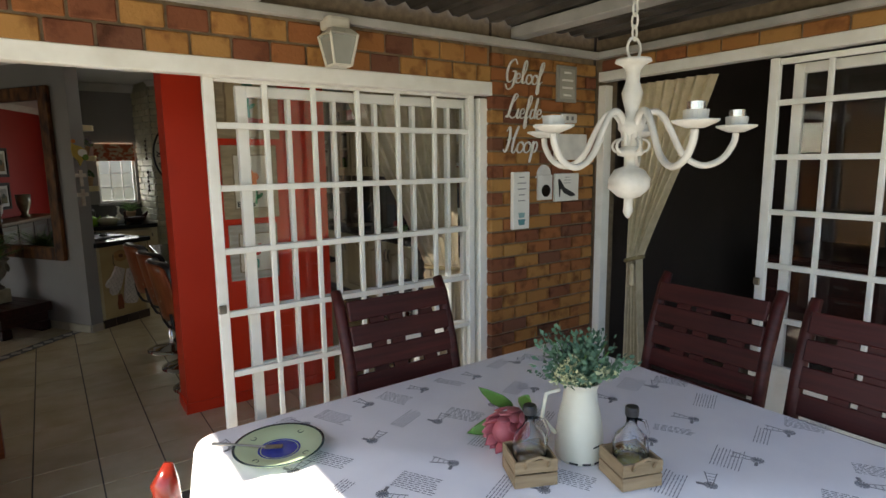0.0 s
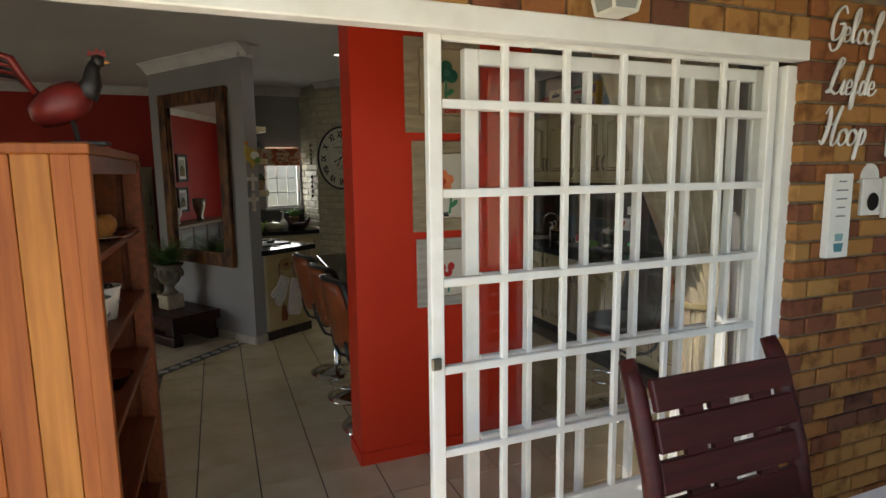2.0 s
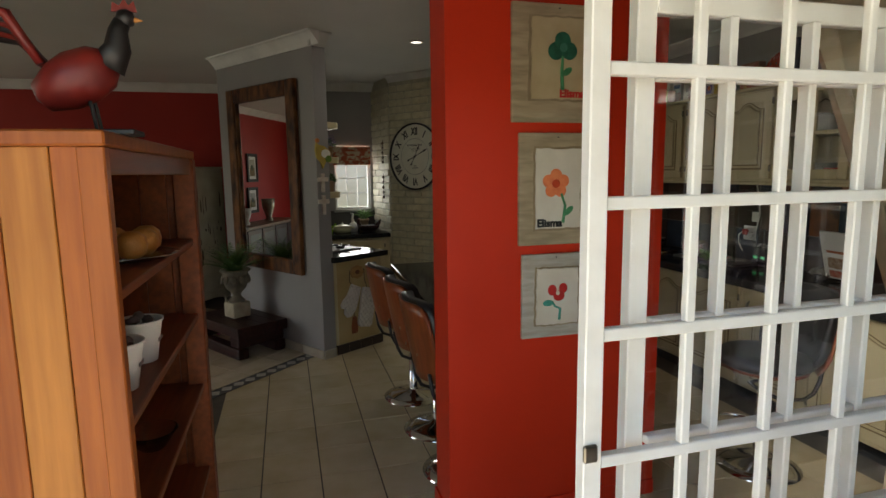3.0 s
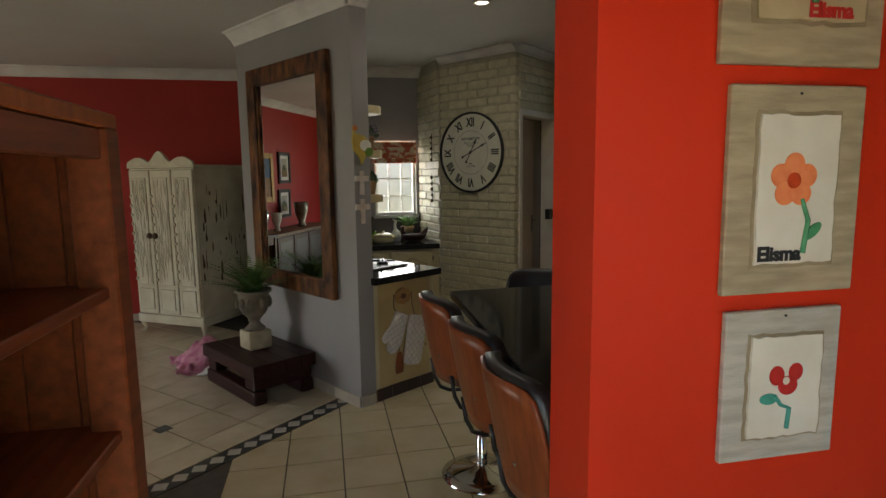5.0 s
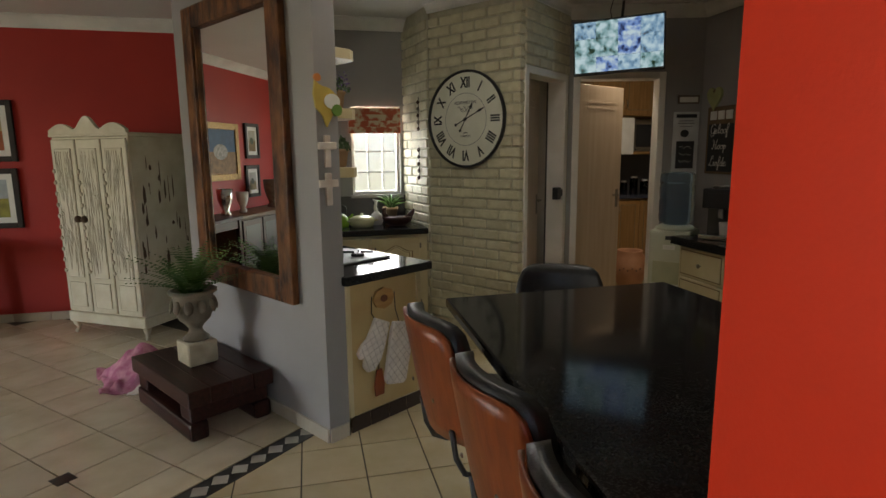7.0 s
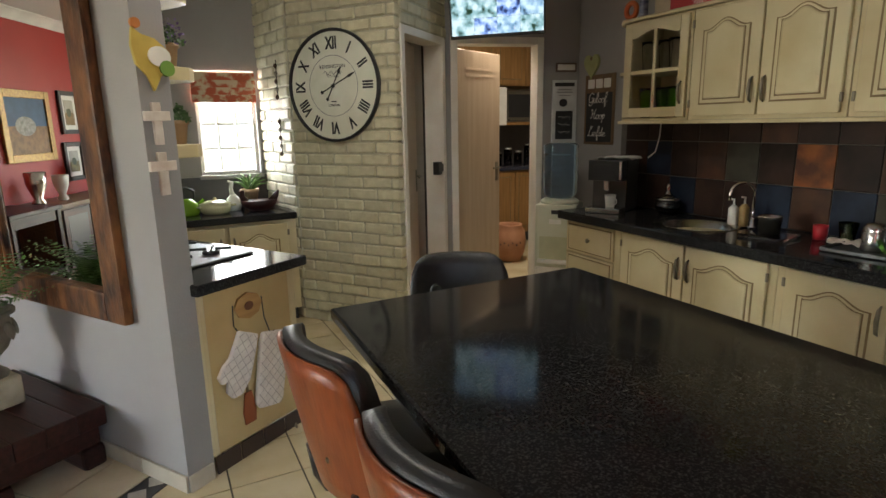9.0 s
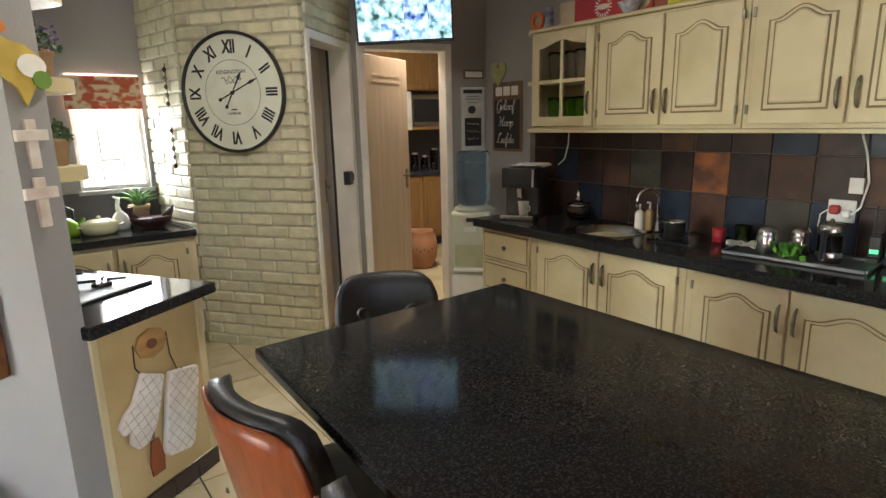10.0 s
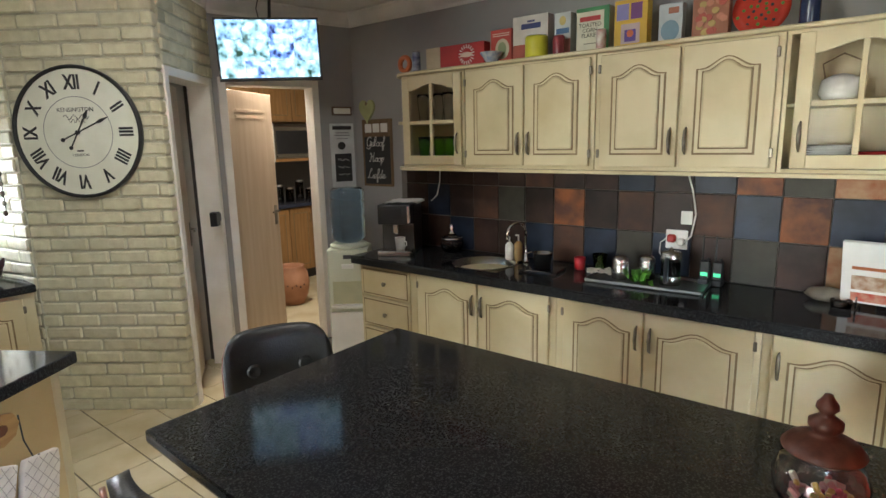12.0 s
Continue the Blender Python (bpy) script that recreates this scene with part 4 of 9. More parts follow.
for i, (dx, dy) in enumerate(((0.05, -0.09), (0.06, 0.0), (0.05, 0.09), (-0.03, -0.04), (-0.03, 0.05))):
    solid("orange", lathe([(0, 0), (0.02, 0.003), (0.037, 0.02), (0.042, 0.04), (0.037, 0.062), (0.02, 0.077), (0.004, 0.079), (0, 0.078)], 16), ORANGE, "ripe orange lying on the tray", "orange", "oranges on the tray", smooth=True, m=pose(-0.11 + dx, 3.50 + dy, 1.337))
jr = thing("storage_jar", "clear glass storage jar with a metal lid", "jar", -0.10, 3.20, 1.331)
part("jar", lathe([(0.0, 0.0), (0.052, 0.0), (0.056, 0.01), (0.056, 0.17), (0.045, 0.19), (0.042, 0.19), (0.052, 0.168), (0.052, 0.012), (0, 0.008)], 20), CLEAR, jr, smooth=True)
part("lid", lathe([(0.0, 0.215), (0.046, 0.215), (0.048, 0.21), (0.048, 0.188), (0.0, 0.188)], 20), STEEL, jr)
part("contents", lathe([(0.0, 0.01), (0.048, 0.012), (0.048, 0.08), (0.0, 0.085)], 16), mat("pale_biscuits", (0.5, 0.36, 0.22), rough=0.8, scale=40, bump=0.8), jr)
for y in (3.20, 3.42):
    pc = thing("plant_pot", "small white enamel bucket holding pebbles", "pot", -0.06, y, 1.053, group="white buckets")
    part("bucket", lathe([(0.0, 0.0), (0.04, 0.0), (0.058, 0.11), (0.062, 0.112), (0.062, 0.118), (0.055, 0.115), (0.05, 0.09), (0, 0.088)], 20), PAPERW, pc, smooth=True)
    part("print_line", box(-0.02, 0.025, -0.001, 0.001, 0.055, 0.064, m=pose(0.05, 0, 0, 0, 0, 90)), GREYP, pc)
    for k in range(7):
        a = k * 0.9
        part("pebble", lathe([(0, 0), (0.014, 0.004), (0.016, 0.012), (0.008, 0.022), (0, 0.024)], 8, m=pose(0.028 * math.cos(a), 0.028 * math.sin(a), 0.09 + 0.01 * (k % 3))), mat("dark_pebble", (0.10, 0.08, 0.07), rough=0.6), pc, smooth=True)
gl = thing("glass_bowl", "clear glass dish on the lower shelf", "bowl", -0.06, 3.45, 0.781)
part("bowl", lathe([(0.0, 0.0), (0.035, 0.0), (0.07, 0.05), (0.072, 0.052), (0.066, 0.052), (0.032, 0.006), (0, 0.006)], 20), CLEAR, gl, smooth=True)

# rooster
RBLK = mat("black_painted_tin", (0.015, 0.013, 0.013), rough=0.45, scale=10)
RRED = mat("dark_red_painted_tin", (0.22, 0.018, 0.012), (0.14, 0.012, 0.01), rough=0.45, scale=12)
ro = thing("rooster_ornament", "black and red painted metal rooster on the bookshelf", "ornament", -0.06, 3.13, ZT, -90)
part("base", box(-0.07, 0.07, -0.05, 0.16, 0, 0.018, 0.004), RBLK, ro)
for dx in (-0.025, 0.025):
    part("leg", tube([(dx, 0.04, 0.018), (dx, 0.03, 0.09), (dx * 0.8, 0.02, 0.14)], 0.006, 6), RBLK, ro)
part("body", lathe([(0, -0.15), (0.05, -0.13), (0.08, -0.06), (0.088, 0.0), (0.074, 0.07), (0.04, 0.11), (0, 0.11)], 16, m=pose(0, 0.0, 0.185, -60)), RRED, ro, smooth=True)
part("neck", tube([(0, 0.08, 0.22), (0, 0.115, 0.28), (0, 0.12, 0.335), (0, 0.135, 0.365)], [0.055, 0.042, 0.03, 0.026], 12), RBLK, ro, smooth=True)
part("head", lathe([(0, -0.03), (0.024, -0.02), (0.03, 0.0), (0.024, 0.02), (0, 0.03)], 12, m=pose(0, 0.145, 0.375)), RBLK, ro, smooth=True)
part("beak", lathe([(0.010, 0), (0, 0.03)], 8, m=pose(0, 0.17, 0.372, -95)), ORANGE, ro)
part("comb", prism([(-0.04, 0.0), (-0.035, 0.03), (-0.015, 0.018), (0.0, 0.042), (0.012, 0.02), (0.028, 0.036), (0.035, 0.0)], -0.004, 0.004, m=Matrix.Translation((0, 0.145, 0.395)) @ Matrix(((0, 0, 1, 0), (1, 0, 0, 0), (0, 1, 0, 0), (0, 0, 0, 1)))), RRED, ro)
for k in range(6):
    a = 0.35 * k
    part("tail_feather", tube([(0.012 * (k - 2.5), -0.10, 0.22), (0.02 * (k - 2.5), -0.17, 0.30 + 0.012 * k), (0.025 * (k - 2.5), -0.25, 0.31 + 0.015 * k), (0.03 * (k - 2.5), -0.32, 0.26 + 0.012 * k)], [0.014, 0.018, 0.014, 0.004], 6), RRED if k % 2 else RBLK, ro, smooth=True)

ro.scale = (0.66, 0.66, 0.66)

# pictures on the red wall
RAW = mat("raw_grey_wood_frame", (0.42, 0.34, 0.22), (0.30, 0.24, 0.15), rough=0.8, scale=4, stretch=(2, 2, 12), bump=0.4, bscale=30)
RAW2 = mat("whitewashed_wood_frame", (0.48, 0.45, 0.38), (0.36, 0.33, 0.27), rough=0.8, scale=4, stretch=(2, 2, 12), bump=0.4, bscale=30)
CANV = mat("cream_canvas", (0.68, 0.64, 0.54), (0.60, 0.55, 0.45), rough=0.85, scale=6)


def blob(cx, cy, rx, ry, n=18):
    return [(cx + rx * math.cos(2 * math.pi * i / n), cy + ry * math.sin(2 * math.pi * i / n)) for i in range(n)]


def flower_picture(x0, x1, z0, z1, frame_m, canvas_m, cx, flower, name, ncol):
    """A rough board with a pasted canvas; cx: the canvas as shares of the board; flower: draws on it."""
    ob = thing("flower_picture", "small childlike painting of a flower on a rough wooden board", "picture", (x0 + x1) / 2, 3.948, (z0 + z1) / 2, group="flower paintings")
    w_, h_ = (x1 - x0) / 2, (z1 - z0) / 2
    part("frame", box(-w_, w_, -0.018, 0, -h_, h_, 0.003), frame_m, ob)
    a, e, c, d = (-w_ + 2 * w_ * cx[0], -w_ + 2 * w_ * cx[1], -h_ + 2 * h_ * cx[2], -h_ + 2 * h_ * cx[3])
    rg = random.Random(int(z0 * 1000))
    edge = []
    for (xa, za), (xb, zb) in (((a, c), (e, c)), ((e, c), (e, d)), ((e, d), (a, d)), ((a, d), (a, c))):
        for k in range(10):
            edge.append((xa + (xb - xa) * k / 10 + rg.uniform(-0.003, 0.003), za + (zb - za) * k / 10 + rg.uniform(-0.003, 0.003)))
    mx_, mz_ = (a + e) / 2, (c + d) / 2
    part("stain", prism([(mx_ + (x - mx_) * 1.09, mz_ + (z - mz_) * 1.06) for x, z in edge], 0, 0.001, m=Matrix.Translation((0, -0.018, 0)) @ UPRIGHT), STAINW, ob, "brown glue stain round the canvas")
    part("canvas", prism(edge, 0, 0.006, m=Matrix.Translation((0, -0.019, 0)) @ UPRIGHT), canvas_m, ob)
    part("nail", lathe([(0, 0), (0.003, 0), (0.003, 0.003), (0, 0.004)], 8, m=pose(0, -0.018, h_ * 0.92, 90)), INK, ob)
    flower(ob, Matrix.Translation((mx_, -0.0252, mz_)), (e - a) / 2, (d - c) / 2)
    if name:
        lettering("signature", name, 0.046, ncol, ob, Matrix.Translation((mx_ + (0.045 if ncol is not INK else -0.04), -0.0262, c + 0.008)), 0.0008, bold=0.002)
    return ob


def paint(ob, nm, poly, m_, material, layer):
    part(nm, prism(poly, 0, 0.0006 * layer, m=m_ @ UPRIGHT), material, ob)


def green_flower(ob, m_, w_, h_):
    for k, (x, z) in enumerate(((-0.030, 0.030), (0.030, 0.032), (0.0, 0.072))):
        paint(ob, "petal", blob(x, z, 0.036, 0.036), m_, GRNP, 1 + 0.3 * k)
    paint(ob, "flower_heart", blob(0.004, 0.045, 0.017, 0.018), m_, TEALP, 3)
    part("stem", tube([(0, -0.001, 0.01), (-0.004, -0.001, -0.05), (0.0, -0.001, -0.125)], [0.006, 0.007, 0.009], 6, m=m_), STEMP, ob)
    paint(ob, "leaf", blob(0, 0, 0.024, 0.013), m_ @ pose(0.022, 0, -0.050, 0, -35), STEMP, 2)


def orange_flower(ob, m_, w_, h_):
    for k in range(5):
        a = 2 * math.pi * k / 5 + 0.3
        paint(ob, "petal", blob(-0.012 + 0.036 * math.cos(a), 0.022 + 0.036 * math.sin(a), 0.027, 0.027), m_, PEACH, 1 + 0.3 * k)
    paint(ob, "flower_heart", blob(-0.012, 0.022, 0.018, 0.018), m_, ORNGP, 4)
    part("stem", tube([(0.012, -0.001, -0.02), (0.032, -0.001, -0.07), (0.022, -0.001, -0.145)], [0.005, 0.006, 0.007], 6, m=m_), STEMP, ob)
    paint(ob, "leaf", blob(0, 0, 0.028, 0.013), m_ @ pose(0.048, 0, -0.095, 0, -40), STEMP, 2)


def red_flower(ob, m_, w_, h_):
    for k, (x, z, rx, rz_) in enumerate(((-0.026, 0.028, 0.021, 0.024), (0.026, 0.034, 0.020, 0.022), (0.006, 0.002, 0.027, 0.024))):
        paint(ob, "petal", blob(x, z, rx, rz_), m_, REDP, 1 + 0.3 * k)
    paint(ob, "flower_heart", blob(0.0, 0.014, 0.009, 0.010), m_, CANV, 3)
    part("stem", tube([(-0.03, -0.001, -0.02), (-0.012, -0.001, -0.045), (0.012, -0.001, -0.055), (0.008, -0.001, -0.105)], [0.005, 0.005, 0.006, 0.006], 6, m=m_), STEMT, ob)
    paint(ob, "leaf", blob(-0.045, -0.028, 0.025, 0.014), m_, STEMT, 2)


REDP = mat("red_brush_paint", (0.52, 0.02, 0.015), (0.42, 0.015, 0.012), rough=0.6, scale=30)
GRNP = mat("green_brush_paint", (0.015, 0.13, 0.075), (0.01, 0.09, 0.05), rough=0.6, scale=30)
TEALP = mat("teal_brush_paint", (0.05, 0.20, 0.14), rough=0.6, scale=30)
STEMP = mat("stem_brush_paint", (0.06, 0.28, 0.12), (0.03, 0.20, 0.08), rough=0.6, scale=30)
STEMT = mat("turquoise_brush_paint", (0.05, 0.33, 0.24), rough=0.6, scale=30)
PEACH = mat("peach_brush_paint", (0.80, 0.24, 0.09), (0.72, 0.17, 0.06), rough=0.6, scale=30)
ORNGP = mat("orange_brush_paint", (0.62, 0.06, 0.01), rough=0.6, scale=30)
STAINW = mat("brown_glue_stain", (0.22, 0.17, 0.10), (0.30, 0.24, 0.15), rough=0.85, scale=14)
TANC = mat("tan_canvas", (0.50, 0.41, 0.25), (0.42, 0.33, 0.19), rough=0.85, scale=6)
flower_picture(1.255, 1.672, 1.760, 2.235, RAW, TANC, (0.20, 0.86, 0.20, 0.88), green_flower, "Elisma", REDP)
flower_picture(1.288, 1.642, 1.245, 1.718, RAW, CANV, (0.21, 0.79, 0.15, 0.86), orange_flower, "Elisma", INK)
flower_picture(1.304, 1.620, 0.836, 1.205, RAW2, CANV, (0.21, 0.83, 0.16, 0.83), red_flower, "", INK)

# mirror on the grey wall
mm_, lnm = along(MIR_B, MIR_A)
mr_ = thing("wall_mirror", "tall mirror in a broad aged brown wooden frame", "mirror")
s0, s1, z0, z1 = lnm - 1.30, lnm - 0.215, 0.70, 2.335
mr_.matrix_world = mm_ @ pose(s0, 0, z0)
W_, H_ = s1 - s0, z1 - z0
fw = 0.125
for q in ((0, fw, 0, H_), (W_ - fw, W_, 0, H_)):
    part("frame_side", box(q[0], q[1], -0.045, -0.002, q[2], q[3], 0.012, 2), MIRW, mr_)
for q in ((fw, W_ - fw, 0, fw), (fw, W_ - fw, H_ - fw, H_)):
    part("frame_rail", box(q[0], q[1], -0.045, -0.002, q[2], q[3], 0.012, 2), MIRW, mr_)
for q in ((fw, fw + 0.02, fw, H_ - fw), (W_ - fw - 0.02, W_ - fw, fw, H_ - fw)):
    part("inner_bead", box(q[0], q[1], -0.03, -0.004, q[2], q[3], 0.005), MIRW, mr_)
part("mirror_glass", box(fw, W_ - fw, -0.012, -0.006, fw, H_ - fw), MIRROR, mr_, "silvered glass")

# low pallet table
pl = thing("low_table", "low dark table made of heavy timber beams", "table")
pl.matrix_world = mm_ @ pose(lnm - 0.905, -0.262, 0)
for i in range(4):
    part("top_plank", box(-0.405, 0.405, -0.24 + 0.12 * i + 0.0008, -0.24 + 0.12 * (i + 1) - 0.0008, 0.195, 0.285, 0.007, 2), DARKW, pl)
for x in (-0.30, 0.30):
    part("bearer", box(x - 0.07, x + 0.07, -0.22, 0.22, 0.10, 0.20, 0.015, 2), DARKW, pl)
for y in (-0.18, 0.18):
    part("runner", box(-0.38, 0.38, y - 0.05, y + 0.05, 0, 0.10, 0.02, 2), DARKW, pl)

# urn with fern
STONE = mat("weathered_stone", (0.26, 0.23, 0.17), (0.14, 0.12, 0.09), rough=0.85, scale=9, bump=0.7, bscale=40)
PLINTH = mat("cream_stone_block", (0.50, 0.45, 0.32), (0.36, 0.31, 0.21), rough=0.8, scale=9, bump=0.4)
FERN = mat("fern_green", (0.10, 0.20, 0.045), (0.05, 0.12, 0.025), rough=0.6, scale=10)
um = pose(-0.125, 7.08, 0.286, 0, 0, -57)
ur = thing("stone_urn", "weathered stone urn on a square plinth", "urn")
ur.matrix_world = um
part("plinth", box(-0.085, 0.085, -0.085, 0.085, 0, 0.135, 0.008), PLINTH, ur)
part("bowl", lathe([(0, 0.135), (0.07, 0.135), (0.072, 0.15), (0.045, 0.175), (0.035, 0.20), (0.05, 0.225), (0.085, 0.26), (0.105, 0.31), (0.112, 0.37), (0.105, 0.40), (0.13, 0.415), (0.132, 0.43), (0.11, 0.432), (0.095, 0.41), (0, 0.40)], 28), STONE, ur, smooth=True)
for k in range(10):
    a = 36 * k
    part("leaf_ornament", lathe([(0, -0.05), (0.022, -0.03), (0.028, 0.0), (0.016, 0.03), (0, 0.035)], 8, m=pose(0, 0, 0, 0, 0, a) @ pose(0.115, 0, 0.35, 0, -12) @ Matrix.Diagonal((0.45, 1, 1, 1))), STONE, ur, smooth=True)


def fern(bm, n, length, spread, r_, up=0.5, wl=0.06):
    for k in range(n):
        a = r_.uniform(0, 2 * math.pi)
        L_ = length * r_.uniform(0.65, 1.1)
        el = r_.uniform(up * 0.5, up * 1.7)
        pts = []
        for i in range(9):
            t = i / 8
            rad = L_ * t * math.cos(el * (1 - 0.5 * t))
            z = L_ * (t * math.sin(el) - spread * t * t)
            pts.append(Vector((rad * math.cos(a), rad * math.sin(a), z)))
        side = Vector((-math.sin(a), math.cos(a), 0))
        for i in range(1, 9):
            p, q = pts[i - 1], pts[i]
            for j in range(2):
                c = p.lerp(q, j / 2)
                w_ = wl * (1 - i / 10) * r_.uniform(0.8, 1.1)
                d = (q - p).normalized()
                for s in (-1, 1):
                    tip = c + side * s * w_ + d * w_ * 0.6 - Vector((0, 0, w_ * 0.25))
                    v = [bm.verts.new(c), bm.verts.new(c + d * 0.010), bm.verts.new(tip + d * 0.002), bm.verts.new(c.lerp(tip, 0.5) - d * 0.003)]
                    bm.faces.new((v[0], v[1], v[2], v[3]))


b = bmesh.new()
fern(b, 60, 0.39, 0.24, random.Random(3), up=1.0, wl=0.07)
fp = thing("fern", "green fern fronds growing out of the urn", "plant")
fp.matrix_world = um @ pose(0, 0, 0.41)
tagged(part("frond", b, FERN, fp), kind="stuff")

# pink blanket on the floor
PINK = mat("pink_blanket", (0.72, 0.36, 0.46), (0.55, 0.18, 0.30), rough=0.95, scale=25, bump=0.5)
b = bmesh.new()
bmesh.ops.create_grid(b, x_segments=40, y_segments=40, size=0.25)
for v in b.verts:
    rr = v.co.length
    v.co.z = max(0.008, 0.20 * math.exp(-(rr / 0.16) ** 2) + 0.05 * noise.noise(v.co * 14) + 0.02)
    v.co.x += 0.05 * noise.noise(v.co * 6 + Vector((5, 0, 0)))
bmesh.ops.solidify(b, geom=b.faces[:], thickness=0.008)
bk = solid("blanket", b, PINK, "crumpled pink blanket on the floor beside the low table", "blanket", smooth=True, m=pose(-0.60, 7.66, 0.006, 0, 0, 20))
b = bmesh.new()
bmesh.ops.create_grid(b, x_segments=14, y_segments=14, size=0.11)
for v in b.verts:
    v.co.z = max(0.005, 0.07 * math.exp(-(v.co.length / 0.08) ** 2) + 0.02 * noise.noise(v.co * 20))
bmesh.ops.solidify(b, geom=b.faces[:], thickness=0.006)
solid("white_cloth", b, PAPERW, "crumpled white cloth on the pink blanket", "cloth", smooth=True, m=pose(-0.50, 7.46, 0.008))

# wardrobe
wd = thing("wardrobe", "antique cream wardrobe with distressed paint and carved crest", "wardrobe")
wd.matrix_world = pose(-1.44, 8.89, 0, 0, 0, -32)
WW, WD, WH = 0.80, 0.72, 1.67
part("carcass", box(0, WW, 0.0, WD, 0.13, WH - 0.04, 0.006), CREAMP, wd)
part("top_board", box(-0.015, WW + 0.015, -0.015, WD, WH - 0.04, WH - 0.015, 0.006), CREAMP, wd)
part("base_board", box(-0.015, WW + 0.015, -0.02, WD, 0.11, 0.20, 0.008), CREAMP, wd)
crest = [(0, 0)] + [(WW * i / 40, 0.03 + 0.05 * abs(math.sin(i / 40 * math.pi * 3)) + (0.055 if 14 < i < 26 else 0) * math.sin((i - 14) / 12 * math.pi) ** 2) for i in range(41)] + [(WW, 0)]
part("crest", prism(crest, 0, 0.03, m=Matrix.Translation((0, 0.012, WH - 0.02)) @ UPRIGHT), CREAMP, wd, "carved wavy crest")
for i, (xa, xb) in enumerate(((0.01, 0.265), (0.275, 0.53), (0.54, 0.79))):
    d = part("door", box(xa, xb, -0.02, -0.001, 0.21, WH - 0.06, 0.006), CREAMP, wd)
    part("panel", box(xa + 0.04, xb - 0.04, -0.027, -0.02, 0.50, WH - 0.13, 0.006), CREAMP, d)
    part("panel", box(xa + 0.04, xb - 0.04, -0.027, -0.02, 0.25, 0.46, 0.006), CREAMP, d)
    r_ = random.Random(20 + i)
    for k in range(17):
        x = xa + 0.045 + (xb - xa - 0.095) * k / 16
        za = r_.uniform(0.5, 0.8)
        while za < WH - 0.2:
            zb = min(za + r_.uniform(0.10, 0.45), WH - 0.15)
            w_ = r_.uniform(0.0012, 0.0045)
            part("bare_streak", prism([(x, za), (x + w_, za + 0.03), (x + w_ * 0.7, zb - 0.03), (x + w_ * 0.3, zb)], 0, 0.0014, m=Matrix.Translation((0, -0.027, 0)) @ UPRIGHT), CHIP, d)
            za = zb + r_.uniform(0.03, 0.3)
    for k in range(10):
        z = 0.55 + k * 0.09
        part("carved_bead", lathe([(0, -0.02), (0.010, -0.012), (0.013, 0), (0.010, 0.012), (0, 0.02)], 8, m=pose(xa + 0.012, -0.022, z)), CREAMP, d, smooth=True)
    if i < 2:
        part("pull", lathe([(0, -0.03), (0.022, -0.02), (0.03, 0.0), (0.018, 0.025), (0, 0.03)], 10, m=pose(xb - 0.03 if i == 0 else xa + 0.03, -0.035, 0.98)), CHIP, d, "dark hanging drop pull", smooth=True)
for x in (0.03, WW - 0.03):
    for y in (0.03, WD - 0.04):
        part("foot", tube([(x, y, 0.13), (x + (0.012 if x > 0.3 else -0.012), y - 0.01, 0.09), (x, y, 0.045), (x + (0.02 if x > 0.3 else -0.02), y - 0.02, 0.012)], [0.035, 0.03, 0.016, 0.018], 8), CREAMP, wd, smooth=True)
r_ = random.Random(8)
for k in range(34):
    y, z, h = r_.uniform(0.03, WD - 0.06), r_.uniform(0.4, 1.40), r_.uniform(0.02, 0.22)
    w_ = r_.uniform(0.004, 0.026)
    part("bare_patch", prism([(0, 0), (w_, h * 0.2), (w_ * 0.8, h * 0.8), (w_ * 0.2, h), (-w_ * 0.3, h * 0.5)], 0, 0.0015, m=Matrix(((0, 0, 1, WW), (1, 0, 0, y), (0, 1, 0, z), (0, 0, 0, 1)))), CHIP, wd)

# framed pictures and side tables on the lounge wall
BFR = mat("black_picture_frame", (0.02, 0.017, 0.015), rough=0.4, scale=8)
GFR = mat("gilt_picture_frame", (0.38, 0.22, 0.05), (0.24, 0.13, 0.03), rough=0.4, metal=0.3, scale=30, bump=0.5)


def landscape(x, z, w_, h_, fr, fwid, label, sky_c, field_c, dark_c, mount=True):
    ob = thing("framed_picture", label, "picture", x, 9.398, z)
    for q in ((-w_, -w_ + fwid, -h_, h_), (w_ - fwid, w_, -h_, h_), (-w_ + fwid, w_ - fwid, -h_, -h_ + fwid), (-w_ + fwid, w_ - fwid, h_ - fwid, h_)):
        part("frame", box(q[0], q[1], -0.03, -0.001, q[2], q[3], 0.004), fr, ob)
    g = 0.05 if mount else 0.0
    a, c = w_ - fwid, h_ - fwid
    part("mount", box(-a, a, -0.012, -0.002, -c, c), PAPERW, ob)
    a, c = a - g, c - g
    y = -0.012
    part("sky_paint", box(-a, a, y - 0.002, y, 0.0, c), mat("painted_sky", sky_c, tuple(k * 0.8 for k in sky_c), rough=0.6, scale=14), ob)
    part("field_paint", box(-a, a, y - 0.002, y, -c, 0.0), mat("painted_field", field_c, tuple(k * 0.6 for k in field_c), rough=0.6, scale=18), ob)
    part("bush_paint", prism(blob(a * 0.1, 0.0, a * 0.5, c * 0.35), 0, 0.003, m=Matrix.Translation((0, y, 0)) @ UPRIGHT), mat("painted_bush", dark_c, tuple(k * 0.5 for k in dark_c), rough=0.6, scale=25), ob)
    return ob


landscape(-2.17, 1.70, 0.27, 0.26, BFR, 0.045, "black framed landscape print in red and yellow", (0.45, 0.42, 0.2), (0.40, 0.10, 0.02), (0.05, 0.10, 0.02))
landscape(-2.19, 1.12, 0.27, 0.26, BFR, 0.045, "black framed landscape print in green and yellow", (0.40, 0.45, 0.48), (0.32, 0.30, 0.05), (0.05, 0.07, 0.06))
